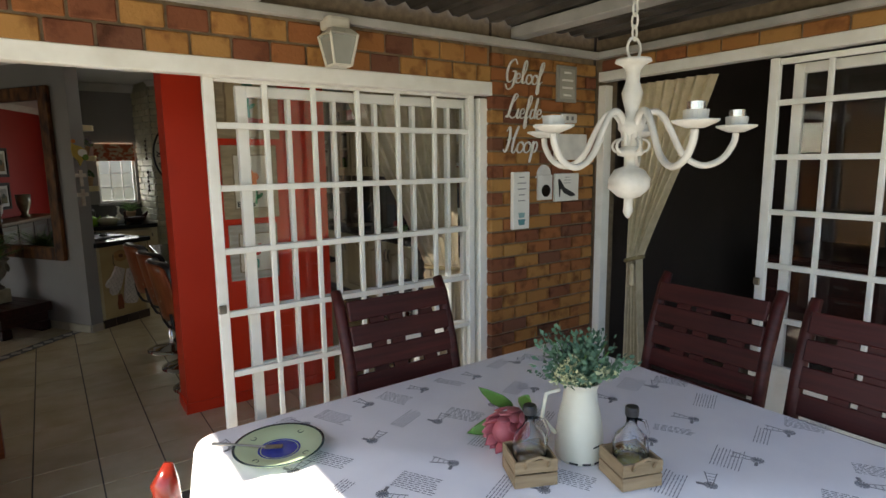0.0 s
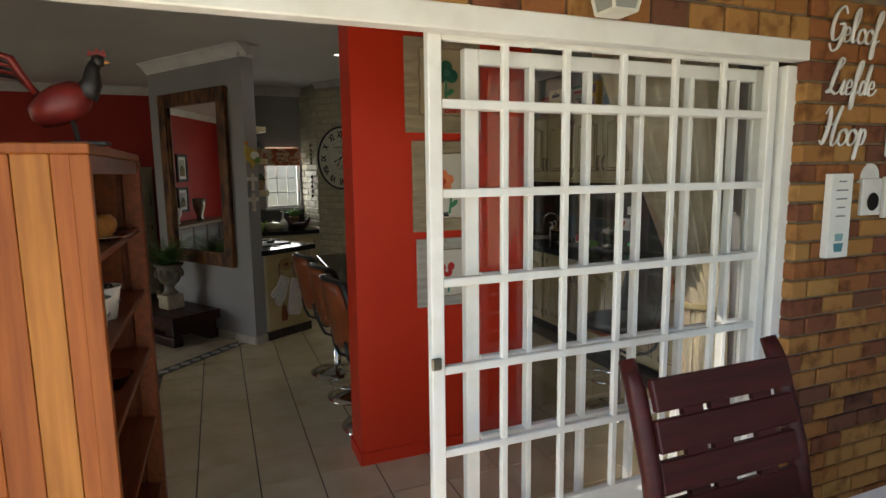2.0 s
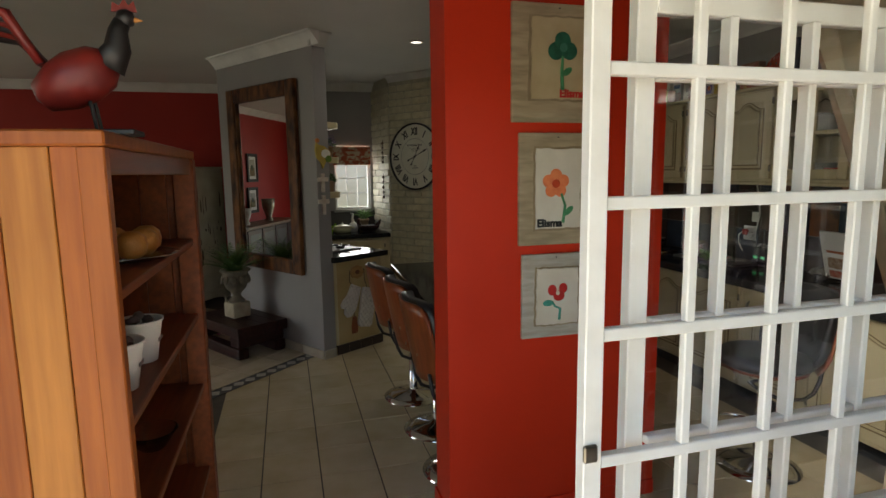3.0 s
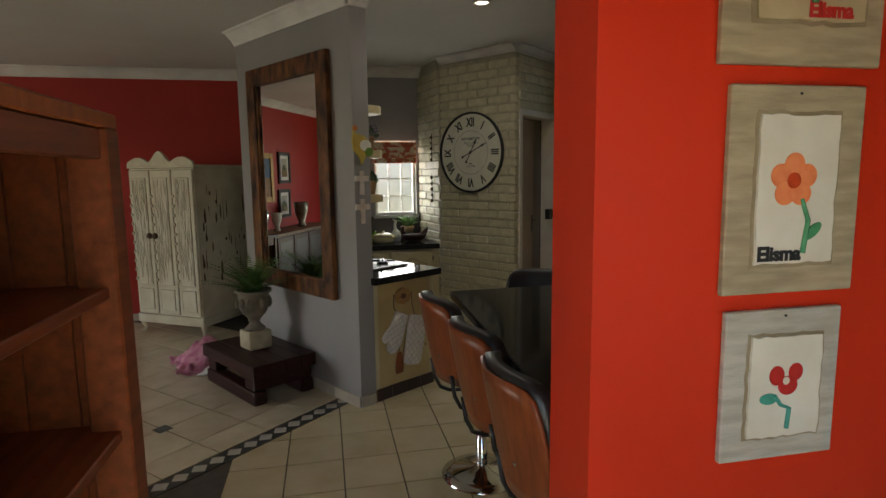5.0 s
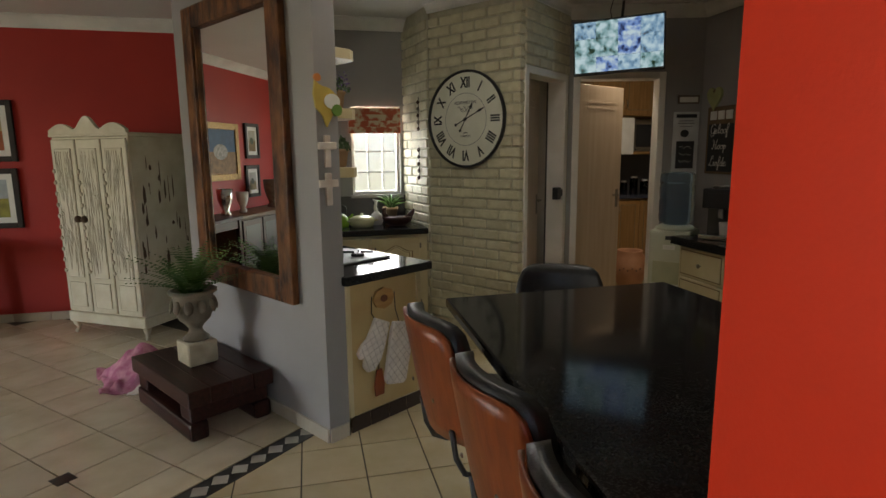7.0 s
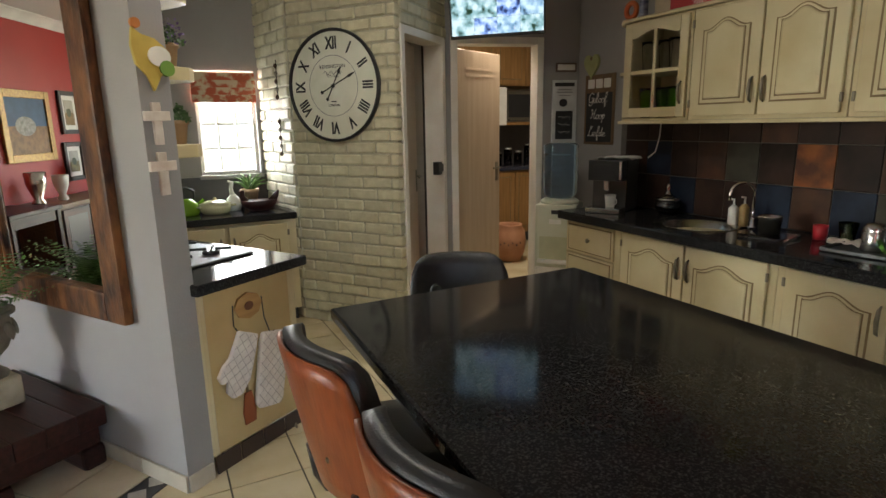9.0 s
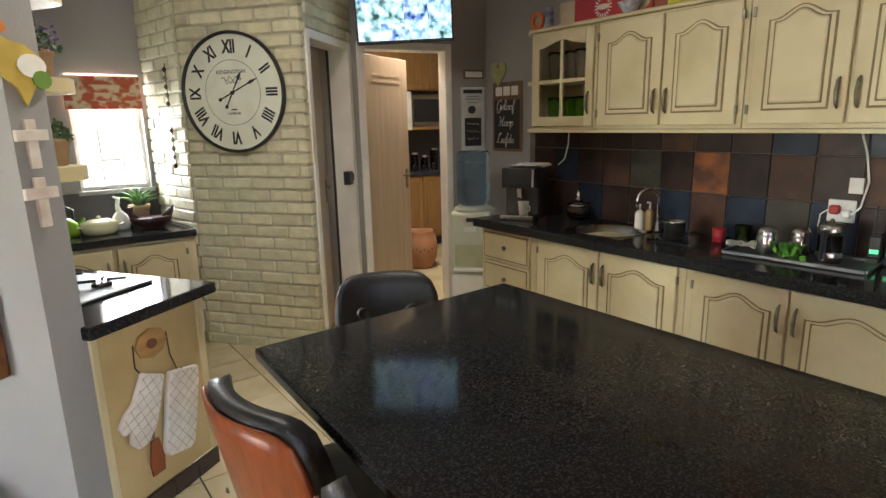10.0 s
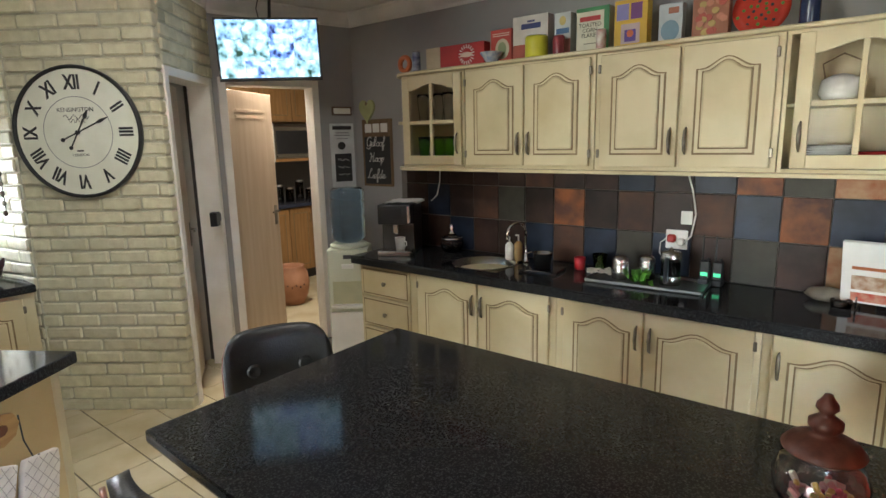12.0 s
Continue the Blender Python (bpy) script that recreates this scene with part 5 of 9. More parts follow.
landscape(-3.50, 1.52, 0.40, 0.36, GFR, 0.08, "gilt framed painting of a white village", (0.04, 0.10, 0.20), (0.30, 0.16, 0.06), (0.42, 0.40, 0.36), False)
landscape(-4.27, 1.67, 0.19, 0.24, BFR, 0.05, "small black framed picture", (0.4, 0.38, 0.3), (0.25, 0.16, 0.05), (0.06, 0.08, 0.03))
landscape(-4.23, 1.12, 0.19, 0.22, BFR, 0.05, "small black framed picture", (0.4, 0.40, 0.36), (0.2, 0.16, 0.06), (0.06, 0.08, 0.05))

sd = thing("trolley_table", "dark wooden side table on castors", "table", -2.55, 9.08, 0)
part("tabletop", box(-0.38, 0.38, -0.25, 0.25, 0.74, 0.78, 0.006), DARKW, sd)
part("drawer_box", box(-0.34, 0.34, -0.22, 0.22, 0.64, 0.74, 0.004), DARKW, sd)
part("lower_shelf", box(-0.34, 0.34, -0.22, 0.22, 0.14, 0.17, 0.004), DARKW, sd)
for x in (-0.33, 0.33):
    for y in (-0.21, 0.21):
        lg = part("leg", box(x - 0.025, x + 0.025, y - 0.025, y + 0.025, 0.06, 0.74, 0.004), DARKW, sd)
        part("castor", lathe([(0, -0.015), (0.03, -0.015), (0.03, 0.015), (0, 0.015)], 14, m=pose(x, y, 0.03, 90)), PAPERW, lg, "white castor")
sb = thing("sideboard", "long dark wooden sideboard with glass doors", "sideboard", -4.0, 9.14, 0)
part("body", box(-1.0, 1.0, -0.22, 0.22, 0.06, 0.72, 0.006), wood("brown_sideboard_wood", (0.14, 0.075, 0.04), (0.08, 0.04, 0.02), axis=0), sb)
part("worktop", box(-1.03, 1.03, -0.25, 0.23, 0.72, 0.76, 0.006), wood("light_sideboard_top", (0.22, 0.13, 0.07), (0.14, 0.08, 0.04), axis=0), sb)
for i in range(4):
    d = part("door", box(-0.98 + 0.49 * i, -0.51 + 0.49 * i, -0.24, -0.221, 0.10, 0.70, 0.004), DARKW, sb)
    part("pane", box(-0.92 + 0.49 * i, -0.57 + 0.49 * i, -0.2415, -0.24, 0.17, 0.63), BLACKP, d)
for x, s, mt in ((-3.05, 0.32, STEEL), (-3.45, 0.26, PAPERW), (-4.25, 0.38, PEWTER)):
    solid("vase", lathe([(0, 0), (0.05 * s / 0.3, 0), (0.06 * s / 0.3, 0.02), (0.035 * s / 0.3, 0.06), (0.08 * s / 0.3, s * 0.6), (0.09 * s / 0.3, s), (0.08 * s / 0.3, s), (0.06 * s / 0.3, s * 0.6), (0, 0.07)], 20), mt, "slender metal vase on the sideboard", "vase", smooth=True, m=pose(x, 9.12, 0.761))

# ceiling downlights
for x, y in ((1.48, 6.60),):
    d = thing("downlight", "round recessed ceiling downlight, lit", "lamp", x, y, CEIL_Z, group="downlights")
    part("rim", lathe([(0.045, 0.001), (0.06, -0.002), (0.062, -0.008), (0.048, -0.012), (0.043, -0.004)], 24), WHITE, d, smooth=True)
    part("bulb", lathe([(0, -0.006), (0.042, -0.006), (0.042, 0.0), (0, 0.0)], 24), glow("lit_bulb", (1.0, 0.97, 0.9), 0.8), d, "glowing bulb")
spot_lamp("downlight_lamp", (1.48, 6.60, CEIL_Z - 0.016), DOWN_W, (1.0, 0.97, 0.90), 0.08)
# added fill light, out of view, to brighten the scullery; no fitting belongs to it
spot_lamp("scullery_lamp", (3.5, 8.55, CEIL_Z - 0.03), SCUL_W, (1.0, 0.90, 0.76), 0.2)

# ---- kitchen ----


def east(x, y):
    return pose(x, y, 0, 0, 0, -90)


def arch_poly(x0, x1, z0, z1, rise, n=14):
    """A panel outline whose top swells up in a cathedral arch."""
    pts = [(x0, z0), (x1, z0), (x1, z1 - rise)]
    for i in range(1, n):
        t = i / n
        x = x1 + (x0 - x1) * t
        k = 0.5 - 0.5 * math.cos(2 * math.pi * min(max((t - 0.08) / 0.84, 0), 1))
        pts.append((x, z1 - rise + rise * k))
    pts.append((x0, z1 - rise))
    return pts


def cab_door(parent, x0, x1, z0, z1, handle="r", arch=True, hinge=True):
    d = part("door", box(x0, x1, -0.022, -0.001, z0, z1, 0.004), CAB, parent)
    w_ = x1 - x0
    e = min(0.065, w_ * 0.18)
    rise = min(0.05, w_ * 0.14) if arch else 0.0

    def ply(g, r_):
        if arch:
            return arch_poly(x0 + e + g, x1 - e - g, z0 + e + g, z1 - e - g * 0.6, r_)
        return [(x0 + e + g, z0 + e + g), (x1 - e - g, z0 + e + g), (x1 - e - g, z1 - e - g), (x0 + e + g, z1 - e - g)]
    up = Matrix.Translation((0, -0.022, 0)) @ UPRIGHT
    part("groove", prism(ply(-0.003, rise), 0, 0.0012, m=up), CABD, d, "brown glazed groove")
    part("bevel", prism(ply(0.007, rise), 0, 0.0035, m=up), CAB, d)
    part("groove", prism(ply(0.024, rise * 0.9), 0, 0.0045, m=up), CABD, d, "brown glazed groove")
    part("panel", prism(ply(0.030, rise * 0.9), -0.012, 0.013, m=up, bev=0.011), CAB, d)
    if handle:
        x = x1 - 0.03 if handle == "r" else x0 + 0.03
        zc = z0 + 0.13 if z0 > 1.0 else z1 - 0.14
        part("handle", tube([(x, -0.022, zc - 0.065), (x, -0.04, zc - 0.05), (x, -0.048, zc), (x, -0.04, zc + 0.05), (x, -0.022, zc + 0.065)], [0.004, 0.008, 0.010, 0.008, 0.004], 8), PEWTER, d, "dull pewter bow handle", smooth=True)
        if hinge:
            xh = x0 - 0.004 if handle == "r" else x1 + 0.004
            for z in (z0 + 0.07, z1 - 0.07):
                part("hinge", box(xh - 0.008, xh + 0.008, -0.028, -0.018, z - 0.022, z + 0.022, 0.003), PEWTER, d)
    return d


def glass_cab_door(parent, x0, x1, z0, z1, handle="r"):
    d = part("door", box(x0, x0 + 0.06, -0.022, -0.001, z0, z1, 0.003), CAB, parent)
    part("stile", box(x1 - 0.06, x1, -0.022, -0.001, z0, z1, 0.003), CAB, d)
    part("rail", box(x0 + 0.06, x1 - 0.06, -0.022, -0.001, z0, z0 + 0.06, 0.003), CAB, d)
    top = [(x0 + 0.06, z1 - 0.001), (x1 - 0.06, z1 - 0.001)] + [(x1 - 0.06 - (x1 - x0 - 0.12) * i / 12, z1 - 0.09 + 0.04 * (0.5 - 0.5 * math.cos(2 * math.pi * i / 12))) for i in range(13)]
    part("rail", prism(top, 0, 0.021, m=Matrix.Translation((0, -0.001, 0)) @ UPRIGHT), CAB, d)
    xm, zm = (x0 + x1) / 2, (z0 + z1) / 2 - 0.01
    part("muntin", box(xm - 0.012, xm + 0.012, -0.02, -0.003, z0 + 0.06, z1 - 0.05, 0.003), CAB, d)
    part("muntin", box(x0 + 0.06, x1 - 0.06, -0.0195, -0.0035, zm - 0.012, zm + 0.012, 0.003), CAB, d)
    p = part("pane", box(x0 + 0.058, x1 - 0.058, -0.012, -0.009, z0 + 0.058, z1 - 0.055), THIN, d, "clear glass pane")
    p.visible_shadow = False
    x = x1 - 0.03 if handle == "r" else x0 + 0.03
    zc = z0 + 0.14
    part("handle", tube([(x, -0.022, zc - 0.065), (x, -0.045, zc - 0.04), (x, -0.048, zc), (x, -0.045, zc + 0.04), (x, -0.022, zc + 0.065)], [0.004, 0.008, 0.010, 0.008, 0.004], 8), PEWTER, d, "dull pewter bow handle", smooth=True)
    return d


UZ0, UZ1 = 1.465, 2.08


def upper(y0, y1, label, doors, glazed=False):
    c = thing("wall_cabinet", label, "cabinet", group="wall cabinets")
    c.matrix_world = east(3.47, y0)
    ln = y0 - y1
    if glazed:
        for q in ((0, 0.016, 0, 0.34, UZ0, UZ1), (ln - 0.016, ln, 0, 0.34, UZ0, UZ1), (0.016, ln - 0.016, 0, 0.34, UZ0, UZ0 + 0.016), (0.016, ln - 0.016, 0, 0.34, UZ1 - 0.016, UZ1), (0.016, ln - 0.016, 0.33, 0.34, UZ0 + 0.016, UZ1 - 0.016), (0.016, ln - 0.016, 0.02, 0.33, 1.755, 1.77)):
            part("panel", box(*q), CAB, c)
    else:
        part("body", box(0, ln, 0, 0.34, UZ0, UZ1, 0.002), CAB, c)
    for i, (a, e, h) in enumerate(doors):
        if glazed:
            glass_cab_door(c, y0 - a, y0 - e, UZ0 + 0.02, UZ1 - 0.015, h)
        else:
            cab_door(c, y0 - a, y0 - e, UZ0 + 0.02, UZ1 - 0.015, h)
    return c


upper(7.08, 6.545, "cream glazed wall cabinet with green glasses inside", [(7.06, 6.56, "r")], True)
upper(6.54, 5.665, "cream antique wall cabinet with arched panel doors", [(6.52, 6.105, "r"), (6.095, 5.69, "l")])
upper(5.66, 4.785, "cream antique wall cabinet with arched panel doors", [(5.63, 5.225, "r"), (5.21, 4.81, "l")])
upper(4.78, 3.75, "cream glazed wall cabinet with crockery inside", [(4.73, 4.26, "l"), (4.25, 3.80, "r")], True)
tp = solid("moulded_board", box(3.44, 3.81, 3.75, 7.085, UZ1 + 0.001, UZ1 + 0.022, 0.005), CAB, "cream moulded board over the wall cabinets", "trim")
solid("cabinet_pelmet", box(3.445, 3.475, 3.75, 7.085, UZ0 - 0.022, UZ0 - 0.001, 0.004), CAB, "cream moulding under the wall cabinets", "trim")
es = thing("corner_shelf", "small cream open shelves on the cabinet end", "shelf")
es.matrix_world = east(3.47, 7.26)
for z in (1.445, 1.76, 2.085):
    part("shelf", prism([(0.175, 0.01), (0.175, 0.33), (0.0, 0.33)] + [(0.175 - 0.175 * math.sin(a), 0.33 - 0.32 * math.cos(a)) for a in [math.pi / 2 * (1 - i / 8) for i in range(9)]][1:-1], z, z + 0.02), CAB, es)

BZ1 = 0.80


def base_unit(y0, y1, label, doors=(), drawers=0):
    c = thing("base_cabinet", label, "cabinet", group="base cabinets")
    c.matrix_world = east(3.245, y0)
    ln = y0 - y1
    part("body", box(0, ln, 0, 0.55, 0.10, BZ1 - 0.002, 0.002), CAB, c)
    part("plinth", box(0, ln, 0.06, 0.5, 0, 0.099), BLACKP, c)
    for a, e, h in doors:
        cab_door(c, y0 - a, y0 - e, 0.13, BZ1 - 0.025, h)
    for k in range(drawers):
        z1 = BZ1 - 0.025 - 0.225 * k
        z0 = z1 - 0.215
        d = part("drawer", box(0.03, ln - 0.05, -0.02, -0.001, z0, z1, 0.004), CAB, c)
        part("groove", box(0.045, ln - 0.065, -0.0212, -0.02, z0 + 0.015, z1 - 0.015), CABD, d, "brown glazed groove")
        part("panel", box(0.052, ln - 0.072, -0.026, -0.02, z0 + 0.022, z1 - 0.022, 0.003), CAB, d)
        part("knob", lathe([(0, 0.0), (0.006, 0.0), (0.007, 0.012), (0.016, 0.016), (0.016, 0.024), (0, 0.028)], 14, m=pose(ln / 2, -0.026, (z0 + z1) / 2, 90)), PEWTER, d, smooth=True)
    return c


base_unit(7.34, 6.80, "cream antique drawer unit with round knobs", drawers=3)
base_unit(6.798, 5.76, "cream antique base cabinet with arched panel doors", [(6.77, 6.295, "r"), (6.285, 5.80, "l")])
base_unit(5.758, 4.745, "cream antique base cabinet with arched panel doors", [(5.71, 5.27, "r"), (5.26, 4.77, "l")])
base_unit(4.743, 3.62, "cream antique base cabinet under the worktop end", [(4.70, 4.22, "l"), (4.21, 3.66, "r")])
b = bmesh.new()
for q in ((3.185, 3.81, 3.6, 6.20), (3.185, 3.81, 6.64, 7.37), (3.185, 3.30, 6.20, 6.64), (3.70, 3.81, 6.20, 6.64)):
    box(*q, BZ1, 0.845, bm=b)
bmesh.ops.remove_doubles(b, verts=b.verts, dist=0.0005)
solid("worktop", b, GRANITE, "polished black granite worktop along the wall", "worktop")
solid("worktop_edge", box(3.180, 3.192, 3.6, 7.372, BZ1 - 0.012, 0.838, 0.004), GRANITE, "rounded granite worktop edge", "worktop")
sk = thing("sink", "round stainless steel sink bowl set in the worktop", "sink", 3.50, 6.42, 0.846)
part("bowl", lathe([(0.0, -0.16), (0.14, -0.155), (0.185, -0.11), (0.195, 0.0), (0.215, 0.004), (0.217, 0.001), (0.20, 0.0)], 32), STEEL, sk, smooth=True)
tp_ = thing("tap", "tall chrome swan-neck kitchen tap", "tap", 3.66, 6.20, 0.846)
part("base", lathe([(0, 0), (0.024, 0), (0.024, 0.01), (0.014, 0.02), (0.013, 0.06), (0, 0.06)], 16), CHROME, tp_, smooth=True)
part("spout", tube([(0, 0, 0.05), (0, 0, 0.20)] + [(-0.065 + 0.065 * math.cos(a), 0.03 * (1 - math.cos(a)), 0.20 + 0.065 * math.sin(a)) for a in [i * math.pi / 8 for i in range(1, 9)]] + [(-0.13, 0.06, 0.165)], 0.009, 10), CHROME, tp_, smooth=True)
part("lever", tube([(0, 0, 0.055), (-0.01, -0.05, 0.075)], 0.006, 8), CHROME, tp_)
part("faucet_button", lathe([(0, 0), (0.012, 0.002), (0.012, 0.012), (0, 0.016)], 12, m=pose(0, 0, 0.085)), CHROME, tp_)

# slate splashback base; tiles are laid at the end
spl = solid("splashback", box(3.806, 3.818, 3.62, 7.42, 0.846, 1.463), SGROUT, "splashback of mixed dark and rust slate tiles", "splashback", kind="structure")

# island
isl = thing("kitchen_island", "kitchen island with a polished black granite top", "island")
part("countertop", prism([(1.02, 4.20), (2.16, 4.20), (2.135, 5.93), (1.085, 5.905)], 0.835, 0.875, bev=0.010), GRANITE, isl)
part("body", box(1.36, 2.05, 4.24, 5.72, 0.09, 0.834, 0.004), CAB, isl)
part("plinth", box(1.40, 2.0, 4.26, 5.68, 0, 0.09), BLACKP, isl)

# bar stools


def shell(w_, h_, curve, lean, th, n=14, k=8, round_=0.10):
    """A bent panel: width along y, bowed towards -x, rounded top corners."""
    b = bmesh.new()
    lay = []
    for side in (0, 1):
        rows = []
        for j in range(k + 1):
            v = j / k
            hw = w_ / 2 * (1 - 0.12 * max(0, (v - 0.62) / 0.38) ** 3) * (1 - 0.22 * max(0, (0.3 - v) / 0.3) ** 2)
            row = []
            for i in range(n + 1):
                u = -1 + 2 * i / n
                y = u * hw
                x = -lean * v + curve * (u * u) + side * th
                z = h_ * v - 0.032 * (abs(u) ** 8) * v
                row.append(b.verts.new((x, y, z)))
            rows.append(row)
        lay.append(rows)
    for s, rows in enumerate(lay):
        for j in range(k):
            for i in range(n):
                f = (rows[j][i], rows[j][i + 1], rows[j + 1][i + 1], rows[j + 1][i])
                b.faces.new(f if s else f[::-1])
    A, B = lay
    for j in range(k):
        for i in (0, n):
            b.faces.new((A[j][i], A[j + 1][i], B[j + 1][i], B[j][i]))
    for i in range(n):
        for j in (0, k):
            b.faces.new((A[j][i], A[j][i + 1], B[j][i + 1], B[j][i]))
    bmesh.ops.recalc_face_normals(b, faces=b.faces[:])
    return b


def bar_stool(m):
    s = thing("bar_stool", "bar stool with bent orange plywood shell, black leather and chrome base", "stool", group="bar stools round the island")
    part("back_shell", shell(0.44, 0.40, 0.06, 0.08, 0.012), SHELLW, s, smooth=True).location = (-0.23, 0, 0.545)
    pad = part("back_pad", shell(0.43, 0.382, 0.06, 0.078, 0.05), LEATHER, s, "buttoned black leather pad", smooth=True)
    pad.location = (-0.217, 0, 0.575)
    for y in (-0.10, 0.10):
        for z in (0.14, 0.24):
            part("button", lathe([(0, 0), (0.026, 0.001), (0.030, 0.006), (0.022, 0.012), (0.008, 0.008), (0, 0.006)], 14, m=pose(0.040, y, z, 0, 90)), LEATHER, pad)
            part("bolt", lathe([(0, 0), (0.008, 0.0), (0.006, 0.004), (0, 0.005)], 10, m=pose(-0.035, y, z, 0, -90)), PEWTER, s).location = (-0.225, 0, 0.55)
    seat = part("seat_shell", prism([(0.20 * math.cos(a) * (1.0 if abs(math.cos(a)) < 0.99 else 1), 0.21 * math.sin(a)) for a in [2 * math.pi * i / 28 for i in range(28)]], 0.545, 0.56), SHELLW, s)
    part("seat_cushion", lathe([(0, 0.56), (0.20, 0.56), (0.225, 0.575), (0.228, 0.60), (0.205, 0.622), (0.12, 0.628), (0, 0.622)], 28), LEATHER, s, smooth=True)
    part("bracket", tube([(-0.22, 0, 0.60), (-0.21, 0, 0.54), (-0.12, 0, 0.53), (0, 0, 0.535)], 0.012, 8), CHROME, s, smooth=True)
    part("pole", lathe([(0.028, 0.04), (0.028, 0.30), (0.020, 0.30), (0.020, 0.545)], 18), CHROME, s, smooth=True)
    part("base", lathe([(0, 0.0), (0.205, 0.0), (0.207, 0.006), (0.15, 0.022), (0.05, 0.04), (0.03, 0.055), (0, 0.055)], 32), CHROME, s, smooth=True)
    part("foot_rest", tube([(0.02, 0, 0.26)] + [(0.12 + 0.10 * math.cos(a), 0.13 * math.sin(a), 0.24) for a in [math.pi - 0.25 - i * (2 * math.pi - 0.5) / 14 for i in range(15)]], 0.009, 8), CHROME, s, smooth=True)
    for y in (-0.23, 0.23):
        part("arm_loop", tube([(-0.215, y * 0.62, 0.60), (-0.20, y * 0.62, 0.50), (-0.17, y * 0.62, 0.44), (-0.12, y * 0.62, 0.415), (-0.02, y * 0.55, 0.41), (0.0, y * 0.1, 0.41)], 0.010, 8), BLACKP, s, smooth=True)
    s.matrix_world = m
    return s


st = bar_stool(pose(1.15, 5.47, 0, 0, 0, 8))
copy_thing(st, pose(1.18, 4.93, 0, 0, 0, 8))
copy_thing(st, pose(1.175, 4.42, 0, 0, 0, 4))
low = copy_thing(st, pose(1.665, 6.05, 0, 0, 0, -116))
for ch_ in low.children:
    if ch_.name.split(".")[0] not in ("base", "pole", "foot_rest"):
        ch_.location.z -= 0.05

# hob peninsula behind the mirror wall
mh, _l = along((0.712, 6.53), (1.15, 6.815))
hp = thing("hob_unit", "cream peninsula cabinet with dark tiled plinth", "cabinet")
hp.matrix_world = mh
part("end_panel", box(0, 0.515, 0.0, 0.02, 0.085, 0.81, 0.003), mat("tan_varnished_end_panel", (0.56, 0.42, 0.21), (0.46, 0.33, 0.15), rough=0.4, scale=3, bump=0.1), hp)
part("carcass", box(0.01, 0.505, 0.021, 1.0, 0.085, 0.81), CAB, hp)
part("corner_bead", box(0.49, 0.53, -0.006, 0.03, 0.085, 0.81, 0.006), CAB, hp)
part("corner_bead", box(-0.008, 0.025, -0.006, 0.03, 0.085, 0.81, 0.006), CAB, hp)
for i in range(4):
    part("plinth_tile", box(0.002 + 0.1325 * i, 0.13 + 0.1325 * i, -0.008, 0.0, 0.0, 0.083, 0.002), mat("brown_plinth_tile", (0.055, 0.035, 0.03), rough=0.4, per=0.15), hp)
solid("hob_worktop", box(-0.03, 0.585, -0.045, 1.02, 0.812, 0.86, 0.008, 2), GRANITE, "black granite worktop round the hob", "worktop", m=mh)
hb = thing("hob", "steel gas hob with black pan supports", "hob")
hb.matrix_world = mh @ pose(0.0, 0.0, 0.861)
part("plate", box(0.03, 0.50, 0.22, 0.75, 0, 0.012, 0.004), mat("dull_hob_steel", (0.20, 0.20, 0.19), (0.12, 0.12, 0.12), rough=0.42, metal=0.8, scale=9), hb)
for x in (0.14, 0.36):
    for y in (0.36, 0.62):
        part("burner", lathe([(0, 0.012), (0.04, 0.012), (0.04, 0.024), (0.028, 0.03), (0, 0.03)], 16, m=pose(x, y, 0)), BLACKP, hb)
        for k in range(4):
            a = radians(45 + 90 * k)
            part("pan_support", box(0.02, 0.095, -0.004, 0.004, 0.03, 0.042, m=pose(x, y, 0, 0, 0, 45 + 90 * k)), BLACKP, hb)
MITT = mat("quilted_cream_cotton", (0.76, 0.71, 0.66), (0.66, 0.60, 0.56), rough=0.9, scale=18, bump=0.6, bscale=30)
STITCH = mat("grey_stitching", (0.42, 0.37, 0.34), rough=0.9)
hk = thing("hook_board", "small wooden hook board with a rooster", "hook", )
hk.matrix_world = mh @ pose(0.24, -0.002, 0.70)
part("board", prism(ellipse(0.075, 0.06, 8), 0, 0.012, m=UPRIGHT), wood("light_hook_wood", (0.45, 0.27, 0.11), (0.36, 0.2, 0.08), axis=0), hk)
part("rooster_print", prism(blob(0, 0.0, 0.025, 0.02, 10), 0, 0.014, m=UPRIGHT), mat("brown_print", (0.16, 0.06, 0.03), rough=0.6), hk)
part("wire_hook", tube([(-0.08, -0.004, 0.02), (-0.085, -0.005, -0.07), (-0.05, -0.02, -0.14), (-0.03, -0.03, -0.13)], 0.003, 5), BLACKP, hk)
part("wire_hook", tube([(0.08, -0.004, 0.02), (0.085, -0.005, -0.08), (0.10, -0.02, -0.16), (0.115, -0.03, -0.15)], 0.003, 5), BLACKP, hk)


def quilted(poly, th, m_, name, label):
    ob = thing(name, label, "oven glove")
    ob.matrix_world = m_
    part("cloth", prism(poly, 0, th, m=UPRIGHT, bev=th * 0.35), MITT, ob, smooth=False)
    xs = [p[0] for p in poly]
    zs = [p[1] for p in poly]
    for sgn in (1, -1):
        c = -0.6
        while c < 0.6:
            # stitch lines clipped to the outline by sampling
            seg = []
            for i in range(60):
                x = min(xs) + (max(xs) - min(xs)) * i / 59
                z = sgn * x + c
                if inside(x, z, poly):
                    seg.append((x, z))
            if len(seg) > 3:
                a, e = seg[1], seg[-2]
                part("stitch", tube([(a[0], -th - 0.0005, a[1]), (e[0], -th - 0.0005, e[1])], 0.0013, 4), STITCH, ob)
            c += 0.048
    return ob


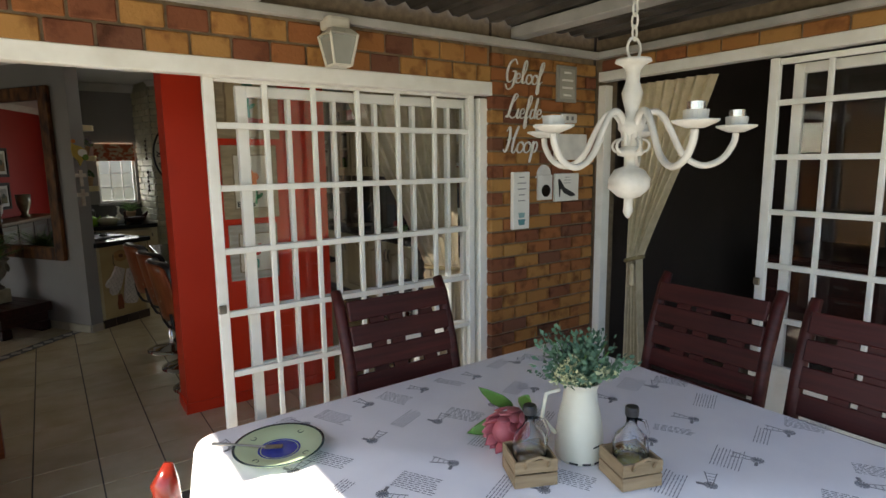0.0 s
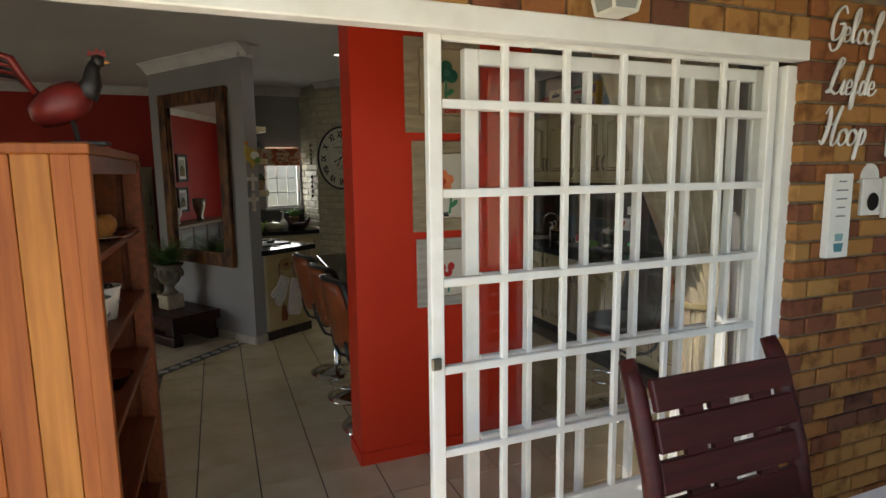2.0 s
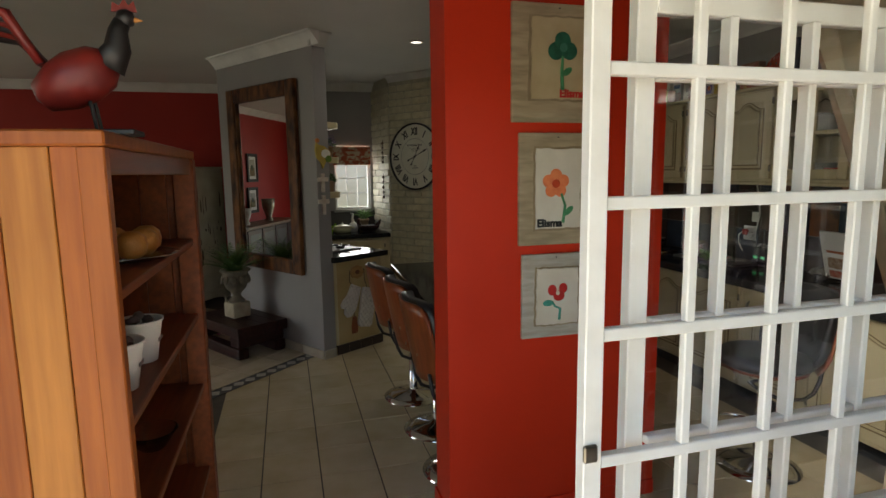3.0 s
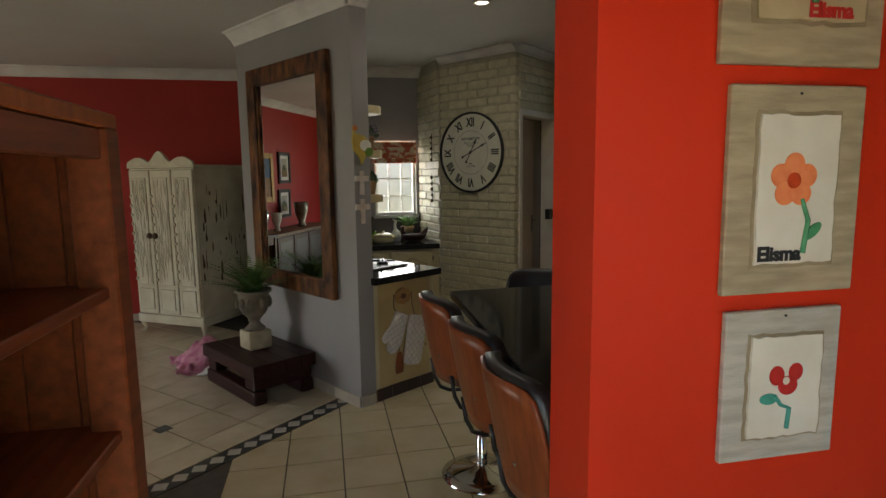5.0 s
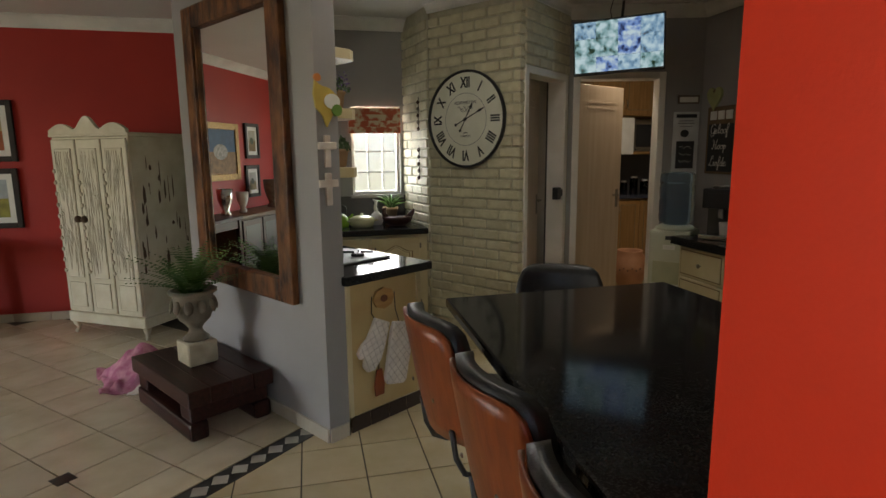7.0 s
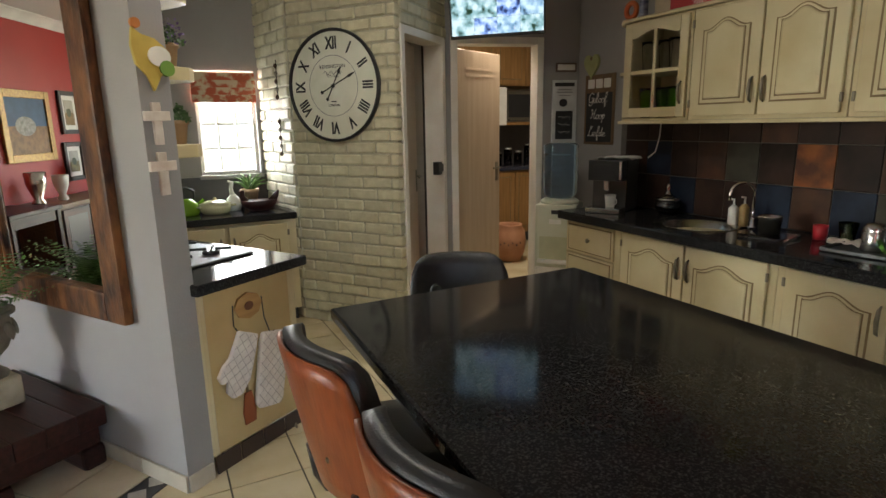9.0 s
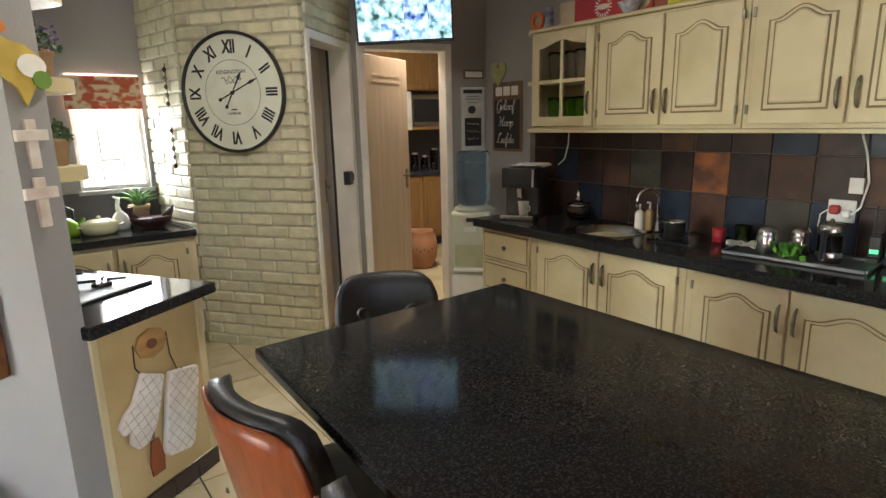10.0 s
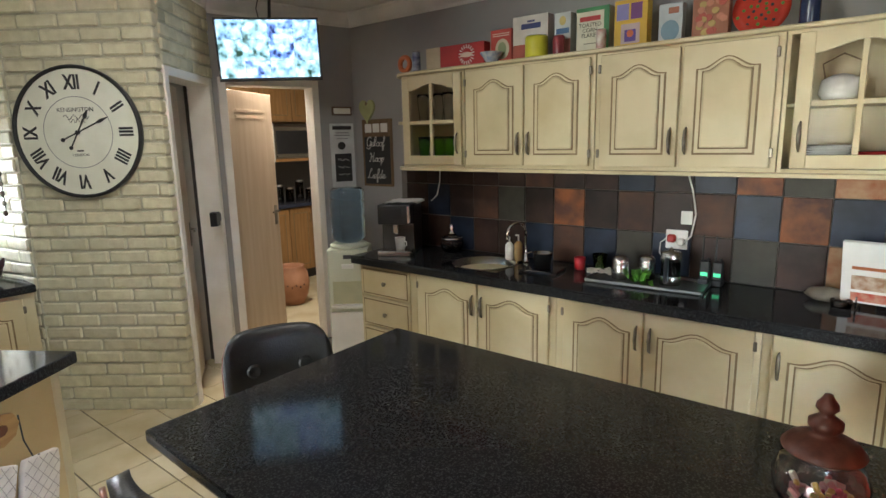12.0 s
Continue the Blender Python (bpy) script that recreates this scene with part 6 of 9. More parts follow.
def inside(x, z, poly):
    r_ = False
    j = len(poly) - 1
    for i in range(len(poly)):
        a, c = poly[i], poly[j]
        if (a[1] > z) != (c[1] > z) and x < (c[0] - a[0]) * (z - a[1]) / (c[1] - a[1]) + a[0]:
            r_ = not r_
        j = i
    return r_


mitt = [(-0.055, 0.0), (0.055, 0.0), (0.07, -0.12), (0.075, -0.20), (0.05, -0.27), (0.01, -0.29), (-0.03, -0.27), (-0.045, -0.22), (-0.07, -0.235), (-0.10, -0.21), (-0.09, -0.16), (-0.065, -0.12)]
quilted(mitt, 0.022, mh @ pose(0.215, -0.012, 0.585, 0, 25, 0), "oven_mitt", "quilted cream oven mitt hanging on the end panel")
pot = [(-0.075, 0.0), (0.075, 0.0), (0.085, -0.05), (0.08, -0.33), (0.055, -0.355), (-0.055, -0.355), (-0.08, -0.33), (-0.085, -0.05)]
quilted(pot, 0.026, mh @ pose(0.365, -0.012, 0.545, 0, 12, 0), "pot_holder", "quilted cream pot holder hanging on the end panel")
sp = thing("wooden_spatula", "dark red wooden spatula hanging below the gloves", "spatula")
sp.matrix_world = mh @ pose(0.19, -0.012, 0.31)
part("handle", tube([(0.0, 0, 0.16), (0.0, 0, 0.0)], 0.006, 6), CABD, sp)
part("blade", prism([(-0.018, 0.0), (0.018, 0.0), (0.035, -0.09), (0.03, -0.15), (-0.03, -0.15), (-0.035, -0.09)], 0, 0.007, m=UPRIGHT), mat("red_brown_wood", (0.24, 0.06, 0.02), rough=0.5), sp)

# crosses and hen on the end of the mirror wall
me_, _l = along(MIR_A, (0.705, 6.519))
CROSS = mat("white_distressed_wood", (0.66, 0.60, 0.54), (0.52, 0.42, 0.36), rough=0.8, scale=14)
for z, s in ((1.495, 1.0), (1.315, 1.05)):
    c = thing("wooden_cross", "white distressed wooden cross on the wall end", "cross", group="wooden crosses")
    c.matrix_world = me_ @ pose(0.05, -0.001, z)
    part("upright", box(-0.017 * s, 0.017 * s, -0.014, 0, -0.085 * s, 0.065 * s, 0.002), CROSS, c)
    part("crossbar", box(-0.05 * s, 0.05 * s, -0.017, -0.0005, 0.0, 0.034 * s, 0.002), CROSS, c)
hn = thing("hen_ornament", "flat painted wooden hen in yellow, white and green", "ornament")
hn.matrix_world = me_ @ pose(0.055, -0.001, 1.72)
part("body", prism([(-0.07, 0.03), (-0.06, 0.09), (-0.03, 0.07), (0.02, 0.06), (0.06, 0.03), (0.065, -0.02), (0.03, -0.07), (0.0, -0.12), (-0.02, -0.07), (-0.06, -0.03)], 0, 0.012, m=UPRIGHT), mat("yellow_paint", (0.55, 0.40, 0.08), rough=0.6, scale=12), hn)
part("wing", prism(blob(0.03, 0.0, 0.045, 0.035, 14), 0, 0.016, m=UPRIGHT), PAPERW, hn)
part("tail", prism(blob(0.055, -0.04, 0.03, 0.028, 12), 0, 0.018, m=UPRIGHT), mat("green_craft_paint", (0.16, 0.30, 0.05), rough=0.6), hn)
part("comb", prism(blob(-0.045, 0.105, 0.018, 0.018, 10), 0, 0.014, m=UPRIGHT), mat("orange_craft_paint", (0.6, 0.2, 0.04), rough=0.6), hn)

# shelves behind the mirror wall with pots
ws = thing("open_wall_shelves", "cream open shelves on the back of the wall", "shelf")
ws.matrix_world = me_ @ pose(0.128, 0.0, 0)
for z in (1.355, 1.645, 1.93):
    part("shelf", prism([(0, 0.02), (0.10, 0.02), (0.15, 0.06), (0.16, 0.12), (0.16, 0.62), (0, 0.62)], z, z + 0.05, bev=0.004), CAB, ws)
part("upright", box(0.0, 0.16, 0.60, 0.62, 1.40, 1.93), CAB, ws)
TERRA = mat("pale_terracotta", (0.44, 0.30, 0.18), (0.36, 0.23, 0.13), rough=0.85, scale=10, bump=0.3)
LEAFY = mat("small_leaf_green", (0.05, 0.11, 0.03), (0.03, 0.07, 0.02), rough=0.6, scale=10)


def leaf_ball(bm, n, r, r_, h=1.0, size=0.018):
    for k in range(n):
        a, c = r_.uniform(0, 2 * math.pi), r_.uniform(-0.2, 1)
        q = math.sqrt(max(0, 1 - c * c)) * r * r_.uniform(0.5, 1.05)
        p = Vector((q * math.cos(a), q * math.sin(a), c * r * h * r_.uniform(0.6, 1.05)))
        d = Vector((r_.uniform(-1, 1), r_.uniform(-1, 1), r_.uniform(-0.3, 1))).normalized()
        s = d.cross(Vector((r_.uniform(-1, 1), r_.uniform(-1, 1), 0.3))).normalized()
        L_ = size * r_.uniform(0.7, 1.4)
        v = [bm.verts.new(p), bm.verts.new(p + d * L_ * 0.5 + s * L_ * 0.35), bm.verts.new(p + d * L_), bm.verts.new(p + d * L_ * 0.5 - s * L_ * 0.35)]
        bm.faces.new(v)


def pot_plant(m_, label, leaf, flower=None, seed=1):
    p = thing("pot_plant", label, "plant", group="small pot plants")
    p.matrix_world = m_
    part("pot", lathe([(0, 0), (0.04, 0), (0.052, 0.075), (0.058, 0.078), (0.058, 0.092), (0.05, 0.092), (0.046, 0.075), (0, 0.07)], 18), TERRA, p, smooth=True)
    b_ = bmesh.new()
    leaf_ball(b_, 240, 0.07, random.Random(seed), 0.9)
    tagged(part("foliage", b_, leaf, p), kind="stuff").location = (0, 0, 0.09)
    if flower:
        b_ = bmesh.new()
        leaf_ball(b_, 160, 0.085, random.Random(seed + 5), 1.2, 0.012)
        tagged(part("blossom", b_, flower, p), kind="stuff").location = (0, 0, 0.10)


LAV = mat("lavender_blossom", (0.16, 0.10, 0.28), (0.10, 0.07, 0.16), rough=0.8, scale=10)
pot_plant(me_ @ pose(0.205, 0.12, 1.406), "small green herb in a terracotta pot", LEAFY, seed=2)
pot_plant(me_ @ pose(0.205, 0.13, 1.696), "small lavender bush in a pale pot", LEAFY, LAV, seed=6)

# counter below the window, with pots
fc = thing("base_cabinet", "cream base cabinet under the kitchen window", "cabinet", -0.10, 8.36, 0)
part("body", box(0, 1.62, 0.02, 0.60, 0.10, 0.80), CAB, fc)
part("plinth", box(0, 1.60, 0.06, 0.58, 0, 0.099), BLACKP, fc)
for i in range(3):
    cab_door(fc, 0.26 + 0.44 * i, 0.67 + 0.44 * i, 0.14, 0.775, "r" if i % 2 else "l")
solid("window_worktop", box(-0.10, 1.525, 8.33, 8.96, 0.801, 0.85, 0.006), GRANITE, "black granite worktop under the window", "worktop")
tile_back = solid("window_splash", box(-0.10, 1.45, 8.966, 8.977, 0.851, 1.09), mat("dark_splash_tile", (0.05, 0.04, 0.037), (0.03, 0.027, 0.027), rough=0.3, scale=5), "dark tiled splash under the window", "splashback", kind="structure")
kt = thing("kettle", "bright green enamel kettle", "kettle", 0.80, 8.62, 0.851)
GRN = mat("lime_enamel", (0.22, 0.42, 0.03), rough=0.25, scale=8)
part("body", lathe([(0, 0), (0.075, 0), (0.085, 0.02), (0.075, 0.08), (0.04, 0.115), (0, 0.12)], 22), GRN, kt, smooth=True)
part("handle", tube([(-0.05, 0, 0.10), (-0.055, 0, 0.17), (0, 0, 0.20), (0.055, 0, 0.17), (0.05, 0, 0.10)], 0.008, 8), BLACKP, kt, smooth=True)
part("spout", tube([(0.06, 0, 0.05), (0.10, 0, 0.09), (0.115, 0, 0.11)], [0.018, 0.012, 0.008], 8), GRN, kt, smooth=True)
cs = thing("casserole", "cream enamel casserole with a lid", "pot", 0.99, 8.60, 0.851)
CRE = mat("cream_enamel_pot", (0.60, 0.58, 0.36), rough=0.2, scale=8)
part("body", lathe([(0, 0), (0.09, 0), (0.105, 0.02), (0.11, 0.065), (0, 0.065)], 24), CRE, cs, smooth=True)
part("lid", lathe([(0.113, 0.066), (0.11, 0.074), (0.06, 0.095), (0.012, 0.10), (0.014, 0.115), (0, 0.12)], 24), CRE, cs, smooth=True)
for sx in (-1, 1):
    part("handle", tube([(sx * 0.10, -0.03, 0.05), (sx * 0.14, -0.02, 0.055), (sx * 0.14, 0.02, 0.055), (sx * 0.10, 0.03, 0.05)], 0.007, 6), CRE, cs, smooth=True)
gs = thing("goose_ornament", "white china goose on the worktop", "ornament", 1.13, 8.70, 0.851)
part("body", lathe([(0, 0), (0.05, 0.0), (0.06, 0.04), (0.045, 0.09), (0.02, 0.12), (0, 0.125)], 16), PAPERW, gs, smooth=True)
part("neck", tube([(0, 0, 0.10), (-0.01, 0, 0.16), (0.0, 0, 0.21), (-0.03, 0, 0.225)], [0.022, 0.014, 0.015, 0.006], 8), PAPERW, gs, smooth=True)
hn2 = thing("hen_dish", "brown wooden hen dish on the worktop", "ornament", 1.30, 8.58, 0.851)
part("body", lathe([(0, 0), (0.06, 0.0), (0.11, 0.035), (0.125, 0.075), (0.10, 0.08), (0, 0.07)], 20, m=Matrix.Diagonal((1.1, 0.7, 1, 1))), DARKW, hn2, smooth=True)
part("neck", tube([(-0.09, 0, 0.06), (-0.12, 0, 0.11), (-0.115, 0, 0.15), (-0.145, 0, 0.15)], [0.03, 0.02, 0.02, 0.004], 8), DARKW, hn2, smooth=True)
part("tail", tube([(0.09, 0, 0.06), (0.13, 0, 0.11), (0.15, 0, 0.145)], [0.03, 0.022, 0.006], 8), DARKW, hn2, smooth=True)
ap = thing("aloe_plant", "spiky green plant in a terracotta pot by the window", "plant", 1.27, 8.80, 0.851)
part("pot", lathe([(0, 0), (0.05, 0), (0.065, 0.12), (0.072, 0.12), (0.072, 0.145), (0.06, 0.145), (0, 0.12)], 18), TERRA, ap, smooth=True)
for k in range(16):
    a, el, L_ = k * 2.4, 0.35 + 0.06 * k, 0.16
    part("leaf", tube([(0, 0, 0.13), (L_ * 0.5 * math.cos(a) * math.cos(el), L_ * 0.5 * math.sin(a) * math.cos(el), 0.15 + L_ * 0.5 * math.sin(el)), (L_ * math.cos(a) * math.cos(el * 0.8), L_ * math.sin(a) * math.cos(el * 0.8), 0.14 + L_ * math.sin(el * 0.8))], [0.012, 0.010, 0.001], 5), mat("aloe_green", (0.14, 0.28, 0.08), rough=0.5) if k == 0 else bpy.data.materials["aloe_green"], ap, smooth=True)

# clock
mc, lnc = along(CLK_A, CLK_B)
ck = thing("wall_clock_large", "large round cream wall clock with Roman numerals and a black rim", "clock")
CX = (Vector((1.80, 8.09, 0)) - Vector((*CLK_A, 0))).length
ck.matrix_world = mc @ pose(CX, -0.004, 1.735)
R = 0.378
CLKF = mat("aged_cream_clock_face", (0.78, 0.78, 0.67), (0.70, 0.70, 0.58), rough=0.6, scale=6)
part("face", lathe([(0, 0.012), (R - 0.012, 0.012), (R - 0.012, 0.0), (0, 0.0)], 64, m=pose(0, 0, 0, 90)), CLKF, ck)
part("rim", lathe([(R - 0.02, 0.012), (R - 0.018, 0.026), (R - 0.004, 0.030), (R, 0.02), (R, 0.0), (R - 0.02, 0.0)], 64, m=pose(0, 0, 0, 90)), BLACKP, ck, "black rim", smooth=True)
part("inner_circle", lathe([(R * 0.53, 0.0125), (R * 0.535, 0.0132), (R * 0.54, 0.0125)], 48, m=pose(0, 0, 0, 90)), GREYP, ck)
for k, s in enumerate(("XII", "I", "II", "III", "IIII", "V", "VI", "VII", "VIII", "IX", "X", "XI")):
    a = 30 * k
    b = text_mesh(s, 0.098, 0.001, "CENTER", 0, 0.0035)
    bmesh.ops.transform(b, matrix=pose(0, 0, 0, 0, 0, -a) @ pose(0, R * 0.65, 0) @ Matrix.Diagonal((0.78, 1.12, 1, 1)), verts=b.verts)
    bmesh.ops.transform(b, matrix=Matrix.Translation((0, -0.0125, 0)) @ UPRIGHT, verts=b.verts)
    part("numeral", b, INK, ck)
for nm, ang, L_, w_, z in (("hour_hand", 30, 0.15, 0.010, 0.016), ("minute_hand", 66, 0.215, 0.008, 0.019)):
    b = prism([(-0.004, -0.09), (0.004, -0.09), (0.004, L_ * 0.6), (w_ * 1.3, L_ * 0.72), (0, L_), (-w_ * 1.3, L_ * 0.72), (-0.004, L_ * 0.6)], 0, 0.002, m=pose(0, 0, z, 0, 0, -ang))
    prism(blob(0, -0.10, 0.012, 0.012, 12), 0, 0.002, bm=b, m=pose(0, 0, z, 0, 0, -ang))
    bmesh.ops.transform(b, matrix=UPRIGHT, verts=b.verts)
    part(nm, b, INK, ck)
part("pivot", lathe([(0, 0.024), (0.012, 0.024), (0.012, 0.012), (0, 0.012)], 16, m=pose(0, 0, 0, 90)), INK, ck)
for body, z, sz in (("KENSINGTON", 0.118, 0.034), ("LONDON", -0.135, 0.022)):
    lettering("dial_print", body, sz, INK, ck, Matrix.Translation((0, -0.0128, z)), 0.0006)
part("dial_scroll", tube([(-0.075 + 0.15 * t, -0.013, 0.088 + 0.012 * math.sin(t * 19)) for t in [i / 30 for i in range(31)]], 0.0018, 4), INK, ck)
part("dial_scroll", tube([(-0.05 + 0.10 * t, -0.013, 0.066 + 0.009 * math.sin(t * 23 + 1)) for t in [i / 30 for i in range(31)]], 0.0015, 4), INK, ck)
part("dial_print", box(-0.02, 0.02, -0.0135, -0.0124, -0.108, -0.100), INK, ck)

# television
tv = thing("television", "flat television showing security camera pictures, hung over the doorway", "television")
TVM = pose(2.925, 7.795, 2.28, 0, 0, -36.9) @ pose(0, 0, 0, 6, -1.5, 0)
tv.matrix_world = TVM
TW, TH = 0.342, 0.205
part("case", box(-TW, TW, 0.0, 0.05, -TH, TH, 0.008), BLACKP, tv)
part("bezel", box(-TW, TW, -0.006, 0.0, -TH, -TH + 0.022, 0.002), BLACKP, tv)
for q in ((-TW, TW, TH - 0.012, TH), (-TW, -TW + 0.012, -TH + 0.022, TH - 0.012), (TW - 0.012, TW, -TH + 0.022, TH - 0.012)):
    part("bezel", box(q[0], q[1], -0.006, 0.0, q[2], q[3]), BLACKP, tv)


def screen_mat(name, c1, c2, c3, seed):
    m = bpy.data.materials.new(name)
    m.use_nodes = True
    N, L = m.node_tree.nodes, m.node_tree.links
    bs = N["Principled BSDF"]
    tcx = N.new("ShaderNodeTexCoord")
    mp = N.new("ShaderNodeMapping")
    mp.inputs["Location"].default_value = (seed, seed * 2, 0)
    L.new(tcx.outputs["Object"], mp.inputs["Vector"])
    vz = N.new("ShaderNodeTexNoise")
    vz.inputs["Scale"].default_value, vz.inputs["Detail"].default_value = 17, 8
    L.new(mp.outputs[0], vz.inputs["Vector"])
    rp = N.new("ShaderNodeValToRGB")
    rp.color_ramp.elements[0].position, rp.color_ramp.elements[1].position = 0.34, 0.60
    rp.color_ramp.elements[0].color, rp.color_ramp.elements[1].color = (*c1, 1), (*c3, 1)
    e = rp.color_ramp.elements.new(0.45)
    e.color = (*c2, 1)
    L.new(vz.outputs["Fac"], rp.inputs[0])
    L.new(rp.outputs[0], bs.inputs["Emission Color"])
    bs.inputs["Emission Strength"].default_value = TV_E
    bs.inputs["Base Color"].default_value = (0.02, 0.02, 0.02, 1)
    return m


sms = [screen_mat("camera_view", (0.01, 0.03, 0.05), (0.22, 0.42, 0.66), (0.60, 0.84, 1.0), 1), screen_mat("camera_view", (0.01, 0.04, 0.02), (0.24, 0.46, 0.52), (0.65, 0.88, 1.0), 7), screen_mat("camera_view", (0.01, 0.02, 0.10), (0.18, 0.34, 0.80), (0.66, 0.86, 1.0), 13)]
cells = [(0, 1, 2, 3), (1, 2, 2, 3), (2, 3, 2, 3), (3, 4, 2, 3), (0, 2, 0.9, 2), (2, 3, 0.9, 2), (3, 4, 0.9, 2), (0, 1, 0, 0.9), (1, 2, 0, 0.9), (2, 3, 0, 0.9), (3, 4, 0, 0.9)]
sw, sh_ = (2 * TW - 0.024) / 4, (2 * TH - 0.034) / 3
for i, (a, c, d, e) in enumerate(cells):
    part("picture_tile", box(-TW + 0.012 + a * sw + 0.0008, -TW + 0.012 + c * sw - 0.0008, -0.004, -0.001, -TH + 0.022 + d * sh_ + 0.0008, -TH + 0.022 + e * sh_ - 0.0008), sms[i % 3], tv)
part("wall_arm", tube([(0, 0.05, 0.1), (0.02, 0.10, 0.22), (0.03, 0.12, 0.33)], 0.012, 6), BLACKP, tv)
part("cable", tube([(-0.05, 0.03, TH), (-0.06, 0.03, TH + 0.06), (-0.03, 0.05, TH + 0.16)], 0.004, 5), BLACKP, tv)
copy_thing(st, pose(2.68, 4.00, 0, 0, 0, 172))

# ---- table setting ----
TZ = 0.7585
pt_ = thing("plate", "pale green hand-painted plate with a blue centre", "plate", 0.845, 1.715, TZ)
PGRN = mat("pale_green_glaze", (0.52, 0.62, 0.40), (0.46, 0.56, 0.34), rough=0.15, scale=6)
PBLU = mat("cobalt_glaze", (0.02, 0.03, 0.25), (0.03, 0.05, 0.36), rough=0.15, scale=40)
PDRK = mat("dark_glaze_line", (0.02, 0.05, 0.06), rough=0.2)
part("dish", lathe([(0, 0.004), (0.06, 0.004), (0.075, 0.008), (0.128, 0.022), (0.131, 0.025), (0.128, 0.027), (0.075, 0.013), (0.055, 0.009), (0, 0.009)], 48), PGRN, pt_, smooth=True)
part("rim_line", lathe([(0.124, 0.0262), (0.131, 0.0282), (0.1315, 0.0255)], 48), PDRK, pt_, smooth=True)
part("centre", lathe([(0.0, 0.0096), (0.052, 0.0096)], 32), PBLU, pt_, "cobalt blue swirl")
part("centre_ring", lathe([(0.055, 0.0096), (0.058, 0.0106), (0.061, 0.0104)], 40), PBLU, pt_)
for k in range(4):
    a = radians(30 + 90 * k)
    part("painted_ring", tube([(0.098 * math.cos(a) + 0.009 * math.cos(t), 0.098 * math.sin(a) + 0.009 * math.sin(t), 0.0198) for t in [i * 0.6283 for i in range(10)]], 0.0012, 4, closed=True), PDRK, pt_)
fk = thing("fork", "old steel fork resting on the plate", "fork", 0.81, 1.735, TZ + 0.014)
part("handle", tube([(0.0, 0, 0.004), (-0.05, 0.03, 0.012), (-0.13, 0.075, 0.022)], [0.004, 0.003, 0.005], 6), PEWTER, fk)
part("head", box(0.0, 0.05, -0.011, 0.011, 0.002, 0.005, 0.001, m=pose(0, 0, 0, 0, 0, -30)), PEWTER, fk)

jg = thing("enamel_jug", "tall cream enamel jug with chipped rim holding flowers", "jug", 1.54, 1.185, TZ)
JUG = mat("cream_enamel_jug", (0.70, 0.69, 0.58), (0.64, 0.62, 0.50), rough=0.28, scale=9, bump=0.05)
part("body", lathe([(0, 0), (0.066, 0), (0.069, 0.01), (0.068, 0.06), (0.062, 0.11), (0.050, 0.165), (0.046, 0.20), (0.054, 0.225), (0.057, 0.226), (0.050, 0.215), (0.042, 0.20), (0, 0.18)], 32), JUG, jg, smooth=True)
part("handle", tube([(-0.05, 0.03, 0.20), (-0.085, 0.05, 0.19), (-0.095, 0.055, 0.12), (-0.06, 0.035, 0.07)], 0.006, 8), JUG, jg, smooth=True)
part("chipped_mark", box(-0.02, 0.02, -0.070, -0.0685, 0.052, 0.056), INK, jg)
for k in range(5):
    part("chipped_mark", box(-0.012, 0.012, -0.0695, -0.068, 0.003, 0.008, m=pose(0, 0, 0, 0, 0, -60 + 30 * k)), INK, jg)
SAGE = mat("sage_leaf", (0.10, 0.19, 0.12), (0.05, 0.11, 0.065), rough=0.7, scale=10)
fo = thing("bouquet", "bunch of grey-green foliage with cream blossoms in the jug", "flowers", 1.54, 1.185, TZ + 0.215)
rq = random.Random(11)
b = bmesh.new()
for k in range(130):
    a, el, L_ = rq.uniform(0, 6.283), rq.uniform(0.25, 1.45), rq.uniform(0.09, 0.178)
    d = Vector((math.cos(a) * math.cos(el), math.sin(a) * math.cos(el), math.sin(el)))
    for i in range(16):
        c = d * L_ * (0.2 + 0.8 * i / 15) + Vector((rq.uniform(-1, 1), rq.uniform(-1, 1), rq.uniform(-1, 1))) * 0.006
        dd = (d + Vector((rq.uniform(-1, 1), rq.uniform(-1, 1), rq.uniform(-0.6, 1))) * 0.9).normalized()
        s = dd.cross(Vector((rq.uniform(-1, 1), rq.uniform(-1, 1), 0.4))).normalized()
        q = rq.uniform(0.012, 0.022)
        v = [b.verts.new(c), b.verts.new(c + dd * q * 0.5 + s * q * 0.3), b.verts.new(c + dd * q), b.verts.new(c + dd * q * 0.5 - s * q * 0.3)]
        b.faces.new(v)
tagged(part("foliage", b, SAGE, fo), kind="stuff")
for k in range(9):
    part("stalk", tube([(0, 0, -0.05), (0.03 * math.cos(k), 0.03 * math.sin(k), 0.04), (0.08 * math.cos(k), 0.08 * math.sin(k), 0.11)], 0.0025, 5), FERN, fo)
CRM = mat("cream_blossom", (0.66, 0.66, 0.44), (0.54, 0.56, 0.30), rough=0.8, scale=30)
for k, (dx, dy, dz) in enumerate(((-0.075, -0.01, 0.05), (-0.055, -0.045, 0.03), (-0.05, -0.01, 0.07), (0.0, -0.075, 0.045), (0.03, -0.07, 0.035), (-0.085, 0.0, 0.025))):
    b = bmesh.new()
    leaf_ball(b, 120, 0.026, random.Random(40 + k), 1.0, 0.009)
    tagged(part("blossom", b, CRM, fo, "cream blossom cluster"), kind="stuff").location = (dx, dy, dz)
pr = thing("protea", "pink protea flower with green leaves lying on the cloth", "flower")
pr.matrix_world = pose(1.425, 1.35, TZ + 0.055, 92, 0, -70) @ Matrix.Scale(1.22, 4)
PNK = mat("pink_protea_petal", (0.58, 0.18, 0.20), (0.40, 0.09, 0.11), rough=0.6, scale=14)
